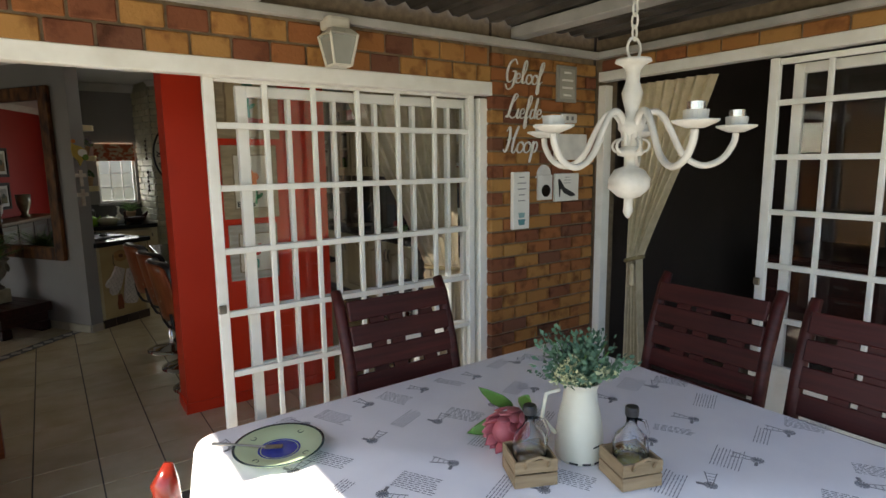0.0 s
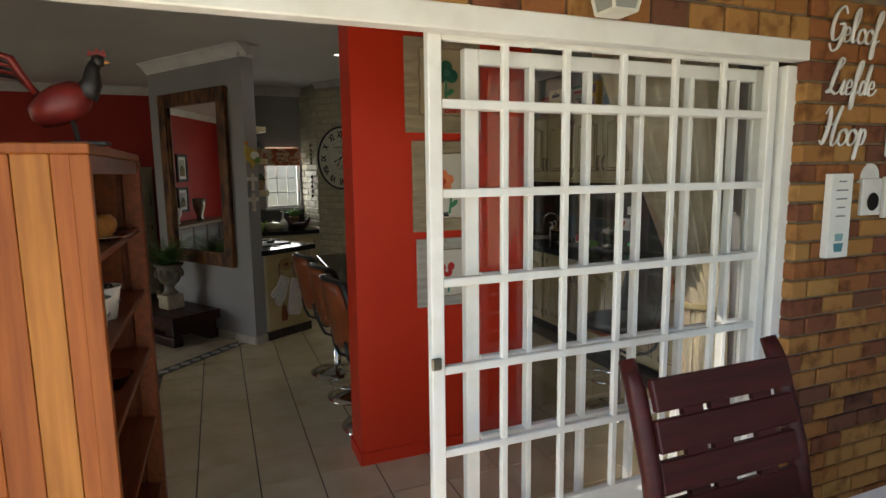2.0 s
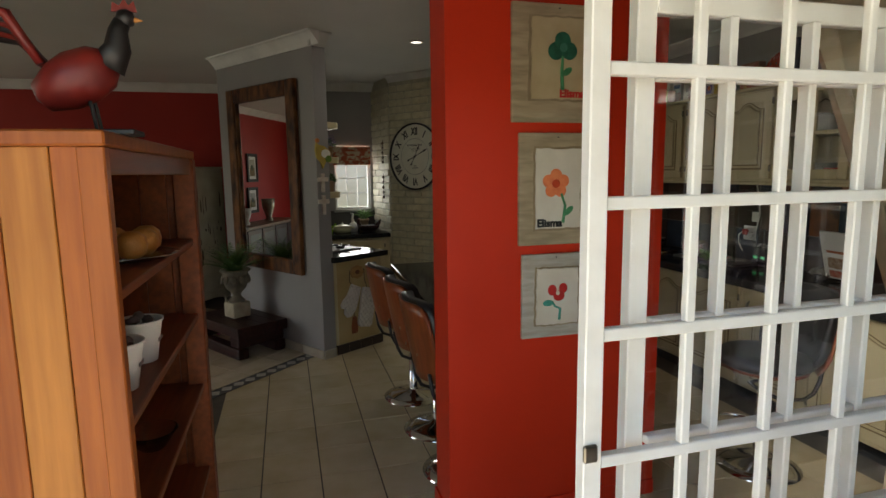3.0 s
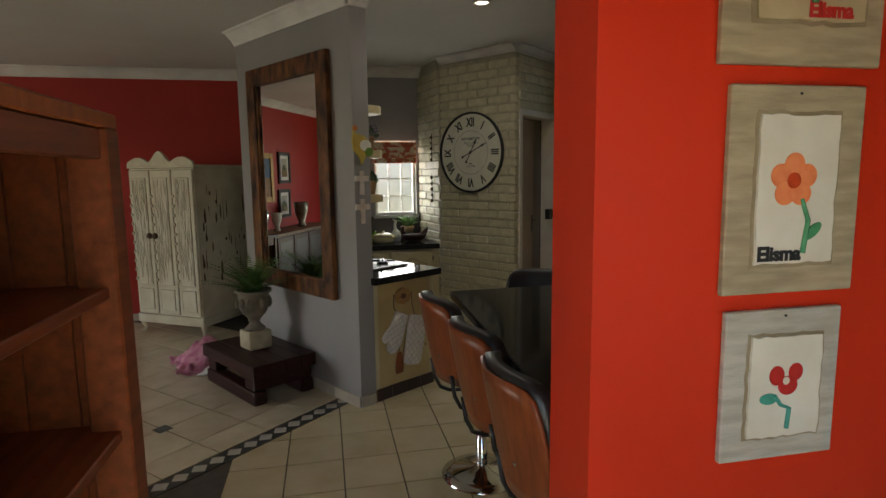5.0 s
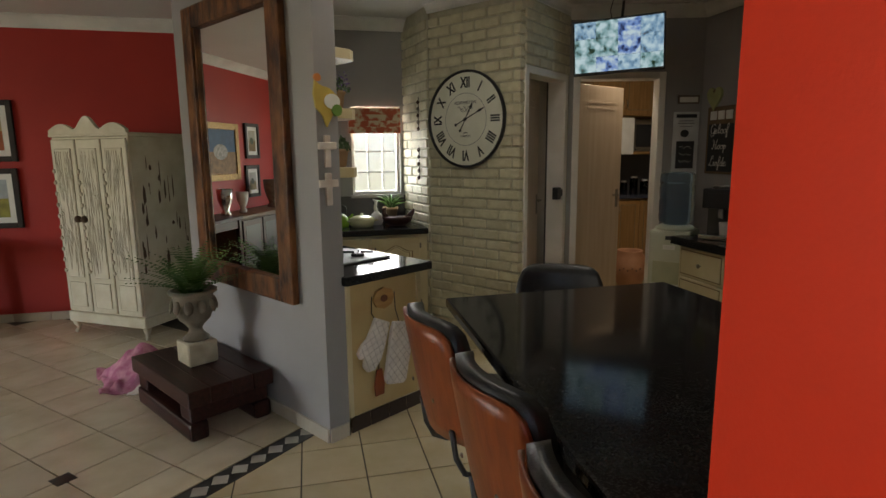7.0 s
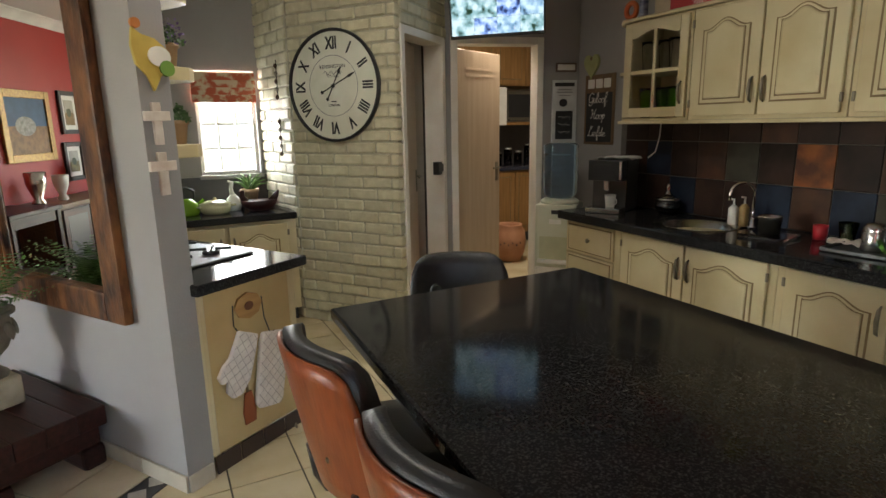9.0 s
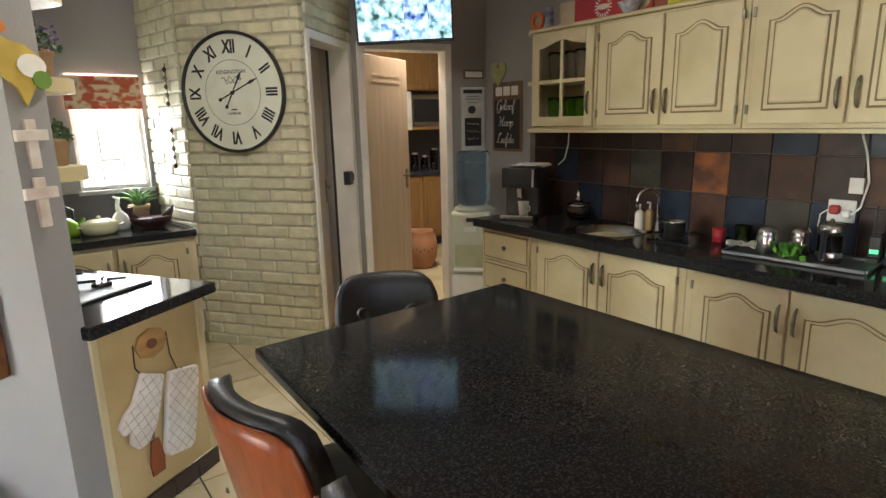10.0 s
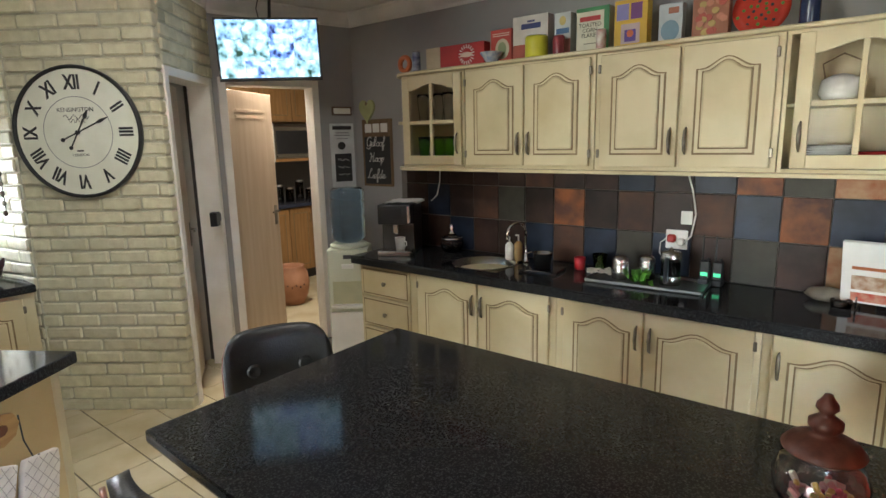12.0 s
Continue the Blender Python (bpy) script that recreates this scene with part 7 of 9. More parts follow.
part("heart", lathe([(0, -0.05), (0.03, -0.04), (0.036, 0.0), (0.026, 0.045), (0, 0.055)], 14), PNK, pr, smooth=True)
for ring, (n_, r0, z0_, L_) in enumerate(((9, 0.036, -0.035, 0.07), (10, 0.033, -0.012, 0.068), (8, 0.026, 0.01, 0.06))):
    for k in range(n_):
        a = 360 * k / n_ + 20 * ring
        part("petal", lathe([(0, 0), (0.012, 0.015), (0.014, 0.035), (0.009, L_ * 0.8), (0, L_)], 8, m=pose(0, 0, 0, 0, 0, a) @ pose(r0, 0, z0_, 0, 16) @ Matrix.Diagonal((0.3, 1, 1, 1))), PNK, pr, smooth=True)
for k, a in enumerate((60, 130, 200)):
    part("leaf", lathe([(0, 0), (0.020, 0.03), (0.024, 0.06), (0.012, 0.10), (0, 0.125)], 8, m=pose(0, 0, 0, 0, 0, a) @ pose(0.02, 0, -0.05, 0, 55) @ Matrix.Diagonal((0.12, 1, 1, 1))), mat("protea_leaf", (0.10, 0.22, 0.04), (0.06, 0.15, 0.03), rough=0.5), pr, smooth=True)


def bottle_crate(x, y, rz, oil, label):
    c = thing("bottle_crate", label, "crate", x, y, TZ, rz, group="bottle crates")
    CRW = mat("weathered_crate_wood", (0.36, 0.26, 0.15), (0.26, 0.18, 0.10), rough=0.8, scale=5, stretch=(2, 2, 14)) if "weathered_crate_wood" not in bpy.data.materials else bpy.data.materials["weathered_crate_wood"]
    h = 0.052
    part("floor_board", box(-h, h, -h, h, 0.0, 0.006), CRW, c)
    for q in ((-h, h, -h - 0.006, -h), (-h, h, h, h + 0.006)):
        for z in (0.004, 0.042):
            part("slat", box(q[0] - 0.006, q[1] + 0.006, q[2], q[3], z, z + 0.034, 0.001), CRW, c)
    for q in ((-h - 0.006, -h, -h, h), (h, h + 0.006, -h, h)):
        for z in (0.004, 0.042):
            part("slat", box(q[0], q[1], q[2], q[3], z, z + 0.034, 0.001), CRW, c)
    part("rope_handle", tube([(-0.03, -h - 0.008, 0.06), (-0.03, -h - 0.02, 0.085), (0, -h - 0.024, 0.097), (0.03, -h - 0.02, 0.085), (0.03, -h - 0.008, 0.06)], 0.004, 6), CRW, c, smooth=True)
    bt = thing("oil_bottle", "square glass bottle with a dark cap in a crate", "bottle", x, y, TZ + 0.007, rz, group="glass bottles")
    prof = [(0, 0), (0.044, 0.0), (0.046, 0.005), (0.046, 0.09), (0.040, 0.115), (0.018, 0.14), (0.014, 0.15), (0.014, 0.175), (0.012, 0.175), (0.012, 0.15), (0.016, 0.138), (0.037, 0.113), (0.043, 0.09), (0.043, 0.006), (0, 0.004)]
    part("glass", lathe(prof, 24), CLEAR, bt, smooth=True)
    if oil:
        part("oil", lathe([(0, 0.0045), (0.0425, 0.0065), (0.0425, 0.07), (0, 0.07)], 24), oil, bt, "yellow oil", smooth=True)
    part("cap", lathe([(0, 0.172), (0.017, 0.172), (0.018, 0.176), (0.018, 0.192), (0.016, 0.196), (0, 0.196)], 18), BLACKP, bt)
    part("bail_handle", tube([(0.014, 0, 0.16), (0.04, 0, 0.15), (0.052, 0, 0.12), (0.046, 0, 0.08)], 0.004, 6), CLEAR, bt, smooth=True)


OIL = glass("yellow_oil", 0.0, (0.95, 0.86, 0.30))
AMB = glass("amber_vinegar", 0.0, (0.92, 0.72, 0.42))
bottle_crate(1.345, 1.185, -25, AMB, "small wooden crate holding a bottle")
bottle_crate(1.552, 1.02, -20, OIL, "small wooden crate holding an oil bottle")

REDW = mat("glossy_red_lacquered_wood", (0.24, 0.022, 0.012), (0.12, 0.012, 0.008), rough=0.18, scale=6, stretch=(4, 4, 1), coat=0.5)
ac = thing("lacquered_chair", "glossy red lacquered wooden chair tucked at the table end", "chair", 0.575, 1.48, 0)
part("back_post", tube([(0, 0.16, 0.0), (0.0, 0.16, 0.45), (-0.03, 0.17, 0.68), (-0.045, 0.18, 0.80), (-0.03, 0.19, 0.845)], [0.022, 0.024, 0.026, 0.034, 0.012], 12), REDW, ac, smooth=True)
part("back_post", tube([(0, -0.18, 0.0), (0.0, -0.18, 0.45), (-0.02, -0.19, 0.62), (-0.025, -0.20, 0.70)], [0.022, 0.024, 0.022, 0.01], 12), REDW, ac, smooth=True)
part("seat", box(-0.01, 0.36, -0.20, 0.20, 0.42, 0.45, 0.01, 2), REDW, ac)
part("back_rail", box(-0.025, 0.0, -0.16, 0.14, 0.56, 0.62, 0.006), REDW, ac)
for y in (-0.17, 0.17):
    part("leg", tube([(0.33, y, 0), (0.33, y, 0.42)], 0.02, 10), REDW, ac)

# ---- kitchen clutter ----


def packet(name, label, x, y, z, w_, h_, d, col, extra=None, rz=0):
    """A carton on the cabinets; faces -x."""
    p = thing(name, label, "carton")
    p.matrix_world = pose(x, y, z, 0, 0, -90 + rz)
    part("carton", box(-w_ / 2, w_ / 2, 0, d, 0, h_, 0.002), mat("printed_card", col, tuple(c * 0.85 for c in col), rough=0.5, scale=10), p)
    if extra:
        extra(p, w_, h_)
    return p


def patch(p, x0, x1, z0, z1, col, t=0.001):
    key = "print_%d_%d_%d" % tuple(int(c * 99) for c in col)
    m_ = bpy.data.materials.get(key) or mat(key, col, rough=0.5, scale=12)
    return part("print", box(x0, x1, -t, 0, z0, z1), m_, p)


def disc(p, x, z, rx, rz_, col, t=0.0015):
    key = "print_%d_%d_%d" % tuple(int(c * 99) for c in col)
    m_ = bpy.data.materials.get(key) or mat(key, col, rough=0.5, scale=12)
    return part("print", prism(blob(x, z, rx, rz_, 20), 0, t, m=UPRIGHT), m_, p)


CT = UZ1 + 0.0225
PX = 3.535
packet("long_carton", "long red biscuit carton with a white star", PX, 6.67, CT, 0.47, 0.145, 0.07, (0.42, 0.03, 0.03), lambda p, w_, h_: (patch(p, -w_ / 2, -w_ / 2 + 0.12, 0, h_, (0.55, 0.45, 0.30)), disc(p, 0.10, 0.075, 0.045, 0.016, (0.75, 0.68, 0.55), 0.0025), [part("ray", box(-0.003, 0.003, 0.040, 0.062, 0, 0.002, m=Matrix.Translation((0.10, 0, 0.075)) @ UPRIGHT @ pose(0, 0, 0, 0, 0, 20 * k)), PAPERW, p) for k in range(18)]))
packet("tea_carton", "red tea carton with a pale oval", PX + 0.03, 6.33, CT, 0.15, 0.20, 0.07, (0.50, 0.07, 0.05), lambda p, w_, h_: (disc(p, 0.01, 0.085, 0.05, 0.06, (0.60, 0.56, 0.40)), disc(p, 0.01, 0.085, 0.03, 0.04, (0.30, 0.36, 0.20), 0.003), [patch(p, -0.06, 0.06, 0.16 + 0.012 * i, 0.166 + 0.012 * i, (0.7, 0.5, 0.4)) for i in range(2)]))
packet("cereal_box", "white and red wheat cereal box", PX + 0.02, 6.12, CT, 0.235, 0.25, 0.07, (0.62, 0.58, 0.52), lambda p, w_, h_: (patch(p, -w_ / 2, w_ / 2, 0, 0.09, (0.35, 0.08, 0.05)), patch(p, -0.06, 0.07, 0.175, 0.205, (0.03, 0.04, 0.15)), patch(p, -0.02, 0.03, 0.212, 0.222, (0.03, 0.04, 0.15))))
packet("cereal_box", "narrow blue and white cereal box", PX + 0.02, 5.91, CT, 0.10, 0.235, 0.15, (0.55, 0.56, 0.55), lambda p, w_, h_: (patch(p, -w_ / 2, w_ / 2, 0, 0.09, (0.30, 0.10, 0.08)), patch(p, -0.04, 0.04, 0.12, 0.15, (0.05, 0.12, 0.25)), disc(p, 0.0, 0.19, 0.02, 0.025, (0.6, 0.45, 0.15))))


def flakes(p, w_, h_):
    patch(p, -w_ / 2, w_ / 2, h_ - 0.02, h_, (0.05, 0.22, 0.08))
    patch(p, w_ / 2 - 0.03, w_ / 2, 0, h_ - 0.02, (0.05, 0.22, 0.08))
    patch(p, -0.075, 0.045, 0.165, 0.19, (0.45, 0.03, 0.03))
    for i, s in enumerate(("TOASTED", "CORN", "FLAKES")):
        lettering("print", s, 0.030, INK, p, Matrix.Translation((-0.015, -0.0005, 0.135 - 0.027 * i)), 0.0008)
    patch(p, -0.05, 0.03, 0.045, 0.05, (0.2, 0.2, 0.15))


packet("cereal_box", "cream and green corn flakes box", PX + 0.02, 5.73, CT, 0.19, 0.235, 0.07, (0.64, 0.62, 0.48), flakes)
packet("cereal_box", "yellow cereal box with colour pictures", PX + 0.01, 5.515, CT, 0.175, 0.24, 0.07, (0.62, 0.40, 0.03), lambda p, w_, h_: (patch(p, -0.075, -0.01, 0.14, 0.22, (0.20, 0.20, 0.45)), patch(p, 0.0, 0.06, 0.14, 0.22, (0.16, 0.05, 0.20)), patch(p, -0.05, 0.05, 0.02, 0.12, (0.45, 0.35, 0.35)), patch(p, -0.03, 0.03, 0.03, 0.09, (0.10, 0.05, 0.25), 0.002), disc(p, 0.0, 0.07, 0.018, 0.018, (0.6, 0.12, 0.04), 0.003)))
packet("cereal_box", "silver and blue cereal bag", PX + 0.02, 5.315, CT, 0.115, 0.19, 0.06, (0.45, 0.50, 0.52), lambda p, w_, h_: (disc(p, 0.0, 0.06, 0.045, 0.05, (0.15, 0.25, 0.32)), patch(p, -0.01, 0.04, 0.14, 0.17, (0.30, 0.10, 0.05))))
packet("snack_carton", "carton printed with red and yellow food", PX + 0.01, 5.125, CT, 0.165, 0.19, 0.06, (0.32, 0.12, 0.06), lambda p, w_, h_: [disc(p, random.Random(k).uniform(-0.065, 0.065), random.Random(k + 50).uniform(0.02, 0.17), 0.017, 0.015, ((0.5, 0.2, 0.12), (0.45, 0.32, 0.1), (0.4, 0.08, 0.05))[k % 3], 0.001 + 0.0003 * k) for k in range(22)])
ps = thing("serving_plate", "red plate with green leaves and dark spots stood on edge", "plate")
ps.matrix_world = pose(3.60, 4.915, CT + 0.105, 0, 0, -90) @ pose(0, 0, 0, 80)
part("plate", lathe([(0, 0), (0.08, 0.003), (0.12, 0.015), (0.122, 0.018), (0.08, 0.008), (0, 0.005)], 36), mat("red_glaze", (0.48, 0.05, 0.03), rough=0.2, scale=8), ps, smooth=True)
for k in range(26):
    a, r0 = k * 2.4, 0.02 + 0.0032 * k
    part("painted_spot", lathe([(0, 0.008 + (0.010 if r0 > 0.085 else 0)), (0.008, 0.0085 + (0.010 if r0 > 0.085 else 0))], 8, m=pose(r0 * math.cos(a), r0 * math.sin(a), 0.001)), mat("green_glaze", (0.10, 0.22, 0.05), rough=0.2) if k == 0 else (bpy.data.materials["green_glaze"] if k % 2 else INK), ps)
for nm, lab, y, r_, h_, m_ in (("drink_can", "dark blue and silver drink can", 6.965, 0.028, 0.13, mat("blue_can", (0.06, 0.07, 0.14), (0.35, 0.36, 0.42), rough=0.3, metal=0.3, scale=9, stretch=(1, 1, 3))), ("yellow_tin", "bright yellow tin with a small emblem", 6.045, 0.066, 0.115, mat("yellow_tin", (0.60, 0.58, 0.04), rough=0.4)), ("spice_tin", "small red and white spice tin", 5.655, 0.026, 0.10, mat("red_white_tin", (0.35, 0.10, 0.08), (0.6, 0.55, 0.5), rough=0.4, scale=20)), ("glass_jar", "small dark red jar of preserve", 5.905, 0.034, 0.10, mat("jam_jar", (0.22, 0.04, 0.05), rough=0.15)), ("blue_bottle", "dark blue bottle on the cabinets", 4.71, 0.04, 0.26, mat("blue_bottle", (0.02, 0.03, 0.08), rough=0.2))):
    c = thing(nm, lab, "tin", PX - 0.035, y, CT)
    part("body", lathe([(0, 0), (r_ * 0.95, 0), (r_, 0.005), (r_, h_ - 0.008), (r_ * 0.93, h_), (0, h_)], 22), m_, c, smooth=True)
    part("lid", lathe([(0, h_ + 0.0005), (r_ * 0.9, h_ + 0.0005), (r_ * 0.9, h_ + 0.004), (0, h_ + 0.004)], 22), STEEL, c)
bw_ = thing("china_bowl", "blue and white china bowl on the cabinets", "bowl", PX - 0.03, 6.36, CT)
part("bowl", lathe([(0, 0), (0.03, 0), (0.035, 0.006), (0.07, 0.06), (0.072, 0.062), (0.066, 0.06), (0.03, 0.01), (0, 0.01)], 26), mat("blue_white_glaze", (0.30, 0.36, 0.50), (0.55, 0.57, 0.6), rough=0.2, scale=40), bw_, smooth=True)
tq = thing("orange_toy", "round orange and red ring toy on the shelf end", "toy", 3.50, 7.07, CT)
part("ring", tube([(0.0, 0.045 * math.cos(t), 0.062 + 0.045 * math.sin(t)) for t in [i * 0.3927 for i in range(16)]], 0.017, 10, closed=True), mat("orange_plastic", (0.58, 0.14, 0.03), rough=0.4), tq, smooth=True)
# glasses in the glazed cabinets
GGL = glass("green_glass", 0.02, (0.35, 0.75, 0.12))
for k in range(4):
    for z, m_ in ((1.482, GGL), (1.771, CLEAR)):
        solid("tumbler", lathe([(0, 0), (0.03, 0), (0.042, 0.15), (0.045, 0.19), (0.042, 0.19), (0.039, 0.15), (0.027, 0.006), (0, 0.006)], 16), m_, "tall green glass in the cabinet" if m_ is GGL else "tall clear glass in the cabinet", "glass", "glasses in the cabinet", smooth=True, m=pose(3.58 + 0.03 * (k % 2), 6.98 - 0.11 * k, z))
for k in range(9):
    solid("dinner_plate", lathe([(0, 0), (0.06, 0), (0.11, 0.012), (0.112, 0.014), (0.06, 0.005), (0, 0.005)], 28), PAPERW, "white dinner plate in a stack", "plate", "stacked plates", smooth=True, m=pose(3.63, 4.60, 1.482 + 0.011 * k))
for y, m_ in ((4.42, mat("red_bowl_glaze", (0.40, 0.02, 0.02), rough=0.2)), (4.12, BLACKP), (3.95, STEEL)):
    solid("mixing_bowl", lathe([(0, 0), (0.05, 0), (0.095, 0.07), (0.097, 0.073), (0.09, 0.07), (0.045, 0.006), (0, 0.006)], 26), m_, "round kitchen bowl in the glazed cabinet", "bowl", "bowls in the cabinet", smooth=True, m=pose(3.60, y, 1.482))
tb = thing("teapot", "white teapot with a wire handle in the cabinet", "teapot", 3.62, 4.58, 1.771)
part("body", lathe([(0, 0), (0.06, 0), (0.085, 0.04), (0.075, 0.10), (0.03, 0.12), (0, 0.125)], 22), PAPERW, tb, smooth=True)
part("handle", tube([(0, -0.06, 0.10), (0, -0.075, 0.17), (0, 0, 0.21), (0, 0.075, 0.17), (0, 0.06, 0.10)], 0.004, 6), CABD, tb, smooth=True)

# water cooler
wc = thing("water_cooler", "pale standing water cooler with a blue bottle", "water cooler", 3.38, 7.60, 0)
COOL = mat("pale_cooler_plastic", (0.58, 0.60, 0.48), (0.52, 0.54, 0.42), rough=0.35, scale=4)
part("body", box(-0.155, 0.155, -0.155, 0.155, 0.0, 0.86, 0.02, 2), COOL, wc)
part("top_collar", lathe([(0, 0.86), (0.145, 0.86), (0.15, 0.875), (0.12, 0.895), (0, 0.895)], 28), COOL, wc, smooth=True)
part("display", box(-0.03, 0.03, -0.158, -0.154, 0.79, 0.82), INK, wc)
part("badge", box(-0.045, 0.045, -0.158, -0.154, 0.715, 0.75, 0.003), PAPERW, wc)
part("drip_bay", box(-0.12, 0.12, -0.157, -0.15, 0.44, 0.62, 0.004), mat("yellowed_bay", (0.50, 0.50, 0.32), rough=0.4), wc)
part("drip_tray", box(-0.13, 0.13, -0.185, -0.15, 0.41, 0.44, 0.006), PAPERW, wc)
part("lower_door", box(-0.145, 0.145, -0.162, -0.155, 0.04, 0.38, 0.01, 2), PAPERW, wc)
BLUEB = glass("blue_bottle_plastic", 0.05, (0.45, 0.66, 0.88))
part("bottle", lathe([(0.0, 0.9), (0.09, 0.9), (0.128, 0.93), (0.132, 0.98), (0.124, 0.995), (0.132, 1.01), (0.132, 1.09), (0.124, 1.105), (0.132, 1.12), (0.132, 1.20), (0.124, 1.215), (0.132, 1.23), (0.13, 1.29), (0.11, 1.31), (0, 1.312)], 32), BLUEB, wc, "ribbed blue water bottle", smooth=True)
wc.rotation_euler = (0, 0, radians(-50))

# coffee machine
cm = thing("coffee_machine", "dark bean-to-cup coffee machine on the worktop", "coffee machine")
cm.matrix_world = pose(3.50, 7.17, 0.846, 0, 0, -62)
DKM = mat("dark_brushed_metal", (0.10, 0.095, 0.09), (0.07, 0.067, 0.063), rough=0.35, metal=0.6, scale=8)
part("body", box(-0.12, 0.12, -0.06, 0.20, 0.0, 0.36, 0.008, 2), DKM, cm)
part("head", box(-0.12, 0.12, -0.16, -0.06, 0.22, 0.36, 0.008, 2), BLACKP, cm)
part("screen", box(-0.08, 0.06, -0.163, -0.16, 0.26, 0.33, 0.002), INK, cm)
part("silver_trim", box(0.095, 0.115, -0.166, -0.16, 0.23, 0.35, 0.002), STEEL, cm)
part("drip_tray", box(-0.12, 0.12, -0.20, -0.06, 0.0, 0.035, 0.004), STEEL, cm)
part("spout", box(-0.02, 0.02, -0.13, -0.09, 0.15, 0.22, 0.006), STEEL, cm)
b = bmesh.new()
bmesh.ops.create_grid(b, x_segments=14, y_segments=14, size=0.12)
for v in b.verts:
    v.co.z = 0.008 * noise.noise(v.co * 22) + (0.0 if abs(v.co.x) < 0.11 else -0.012)
bmesh.ops.solidify(b, geom=b.faces[:], thickness=0.003)
solid("dish_cloth", b, PAPERW, "white dish cloth lying on the coffee machine", "cloth", smooth=True, m=pose(3.53, 7.14, 1.222, 0, 0, -62))
mg = thing("mug", "white mug under the coffee spout", "mug")
mg.matrix_world = pose(3.42, 7.10, 0.882)
part("cup", lathe([(0, 0), (0.03, 0), (0.038, 0.08), (0.04, 0.085), (0.036, 0.083), (0.028, 0.006), (0, 0.006)], 22), PAPERW, mg, smooth=True)
part("handle", tube([(0.0, -0.036, 0.065), (0, -0.06, 0.055), (0, -0.06, 0.03), (0, -0.034, 0.018)], 0.005, 6), PAPERW, mg, smooth=True)
fl = thing("glass_decanter", "round glass and steel decanter on the worktop", "decanter", 3.68, 6.83, 0.846)
part("bowl", lathe([(0, 0.0), (0.05, 0), (0.07, 0.02), (0.085, 0.06), (0.075, 0.10), (0.04, 0.12), (0.03, 0.13), (0.026, 0.13), (0.036, 0.118), (0.07, 0.098), (0.08, 0.06), (0.06, 0.015), (0, 0.006)], 26), CLEAR, fl, smooth=True)
part("band", lathe([(0.078, 0.095), (0.082, 0.10), (0.078, 0.108)], 26), CHROME, fl)
part("stopper", lathe([(0, 0.13), (0.03, 0.13), (0.02, 0.145), (0.010, 0.16), (0.018, 0.18), (0.010, 0.20), (0, 0.205)], 16), CHROME, fl, smooth=True)
for y, h_, lab, c_ in ((6.34, 0.15, "white hand soap bottle by the sink", PAPERW), (6.27, 0.17, "amber dish soap bottle by the sink", mat("amber_soap", (0.40, 0.28, 0.12), rough=0.2))):
    sb_ = thing("soap_bottle", lab, "bottle", 3.68, y, 0.846, group="soap bottles")
    part("bottle", lathe([(0, 0), (0.026, 0), (0.028, 0.006), (0.028, h_ * 0.65), (0.012, h_ * 0.78), (0, h_ * 0.78)], 18), c_, sb_, smooth=True)
    part("pump", tube([(0, 0, h_ * 0.78), (0, 0, h_), (-0.03, 0, h_ + 0.004)], 0.006, 8), PAPERW, sb_, smooth=True)
st_ = thing("serving_dish", "square glass dish on the worktop", "dish", 3.50, 5.99, 0.846, 8)
part("dish", box(-0.10, 0.10, -0.12, 0.12, 0.0, 0.018, 0.006, 2), CLEAR, st_)
bk_ = thing("steel_canister", "small steel pail on the glass dish", "canister", 3.50, 5.99, 0.866)
part("pail", lathe([(0, 0), (0.05, 0), (0.058, 0.09), (0.062, 0.095), (0.055, 0.092), (0.047, 0.006), (0, 0.006)], 24), STEEL, bk_, smooth=True)
solid("red_mug", lathe([(0, 0), (0.032, 0), (0.036, 0.075), (0.033, 0.075), (0.029, 0.006), (0, 0.006)], 20), mat("red_plastic", (0.45, 0.02, 0.03), rough=0.3), "small red plastic cup", "cup", smooth=True, m=pose(3.66, 5.82, 0.846))
solid("green_cup", lathe([(0, 0), (0.03, 0), (0.045, 0.10), (0.042, 0.10), (0.027, 0.006), (0, 0.006)], 20), glass("green_clear_plastic", 0.1, (0.5, 0.85, 0.25)), "bright green plastic cup", "cup", smooth=True, m=pose(3.70, 5.71, 0.846))
b = bmesh.new()
bmesh.ops.create_grid(b, x_segments=12, y_segments=12, size=0.07)
for v in b.verts:
    v.co.z = 0.018 + 0.022 * noise.noise(v.co * 26)
bmesh.ops.solidify(b, geom=b.faces[:], thickness=0.003)
solid("crumpled_cloth", b, PAPERW, "crumpled white cloth on the worktop", "cloth", smooth=True, m=pose(3.62, 5.68, 0.847, 0, 0, 25))
DTRAY = mat("dull_dark_steel", (0.16, 0.16, 0.16), (0.10, 0.10, 0.10), rough=0.4, metal=0.7, scale=8)
ty = thing("steel_tray", "long rectangular steel tray on the worktop", "tray", 3.55, 5.37, 0.846, 4)
part("tray", box(-0.13, 0.13, -0.30, 0.30, 0.0, 0.006, 0.002), DTRAY, ty)
for q in ((-0.14, -0.13, -0.30, 0.30), (0.13, 0.14, -0.30, 0.30), (-0.13, 0.13, -0.31, -0.30), (-0.13, 0.13, 0.30, 0.31)):
    part("rim", box(*q, 0.003, 0.02, 0.002), DTRAY, ty)
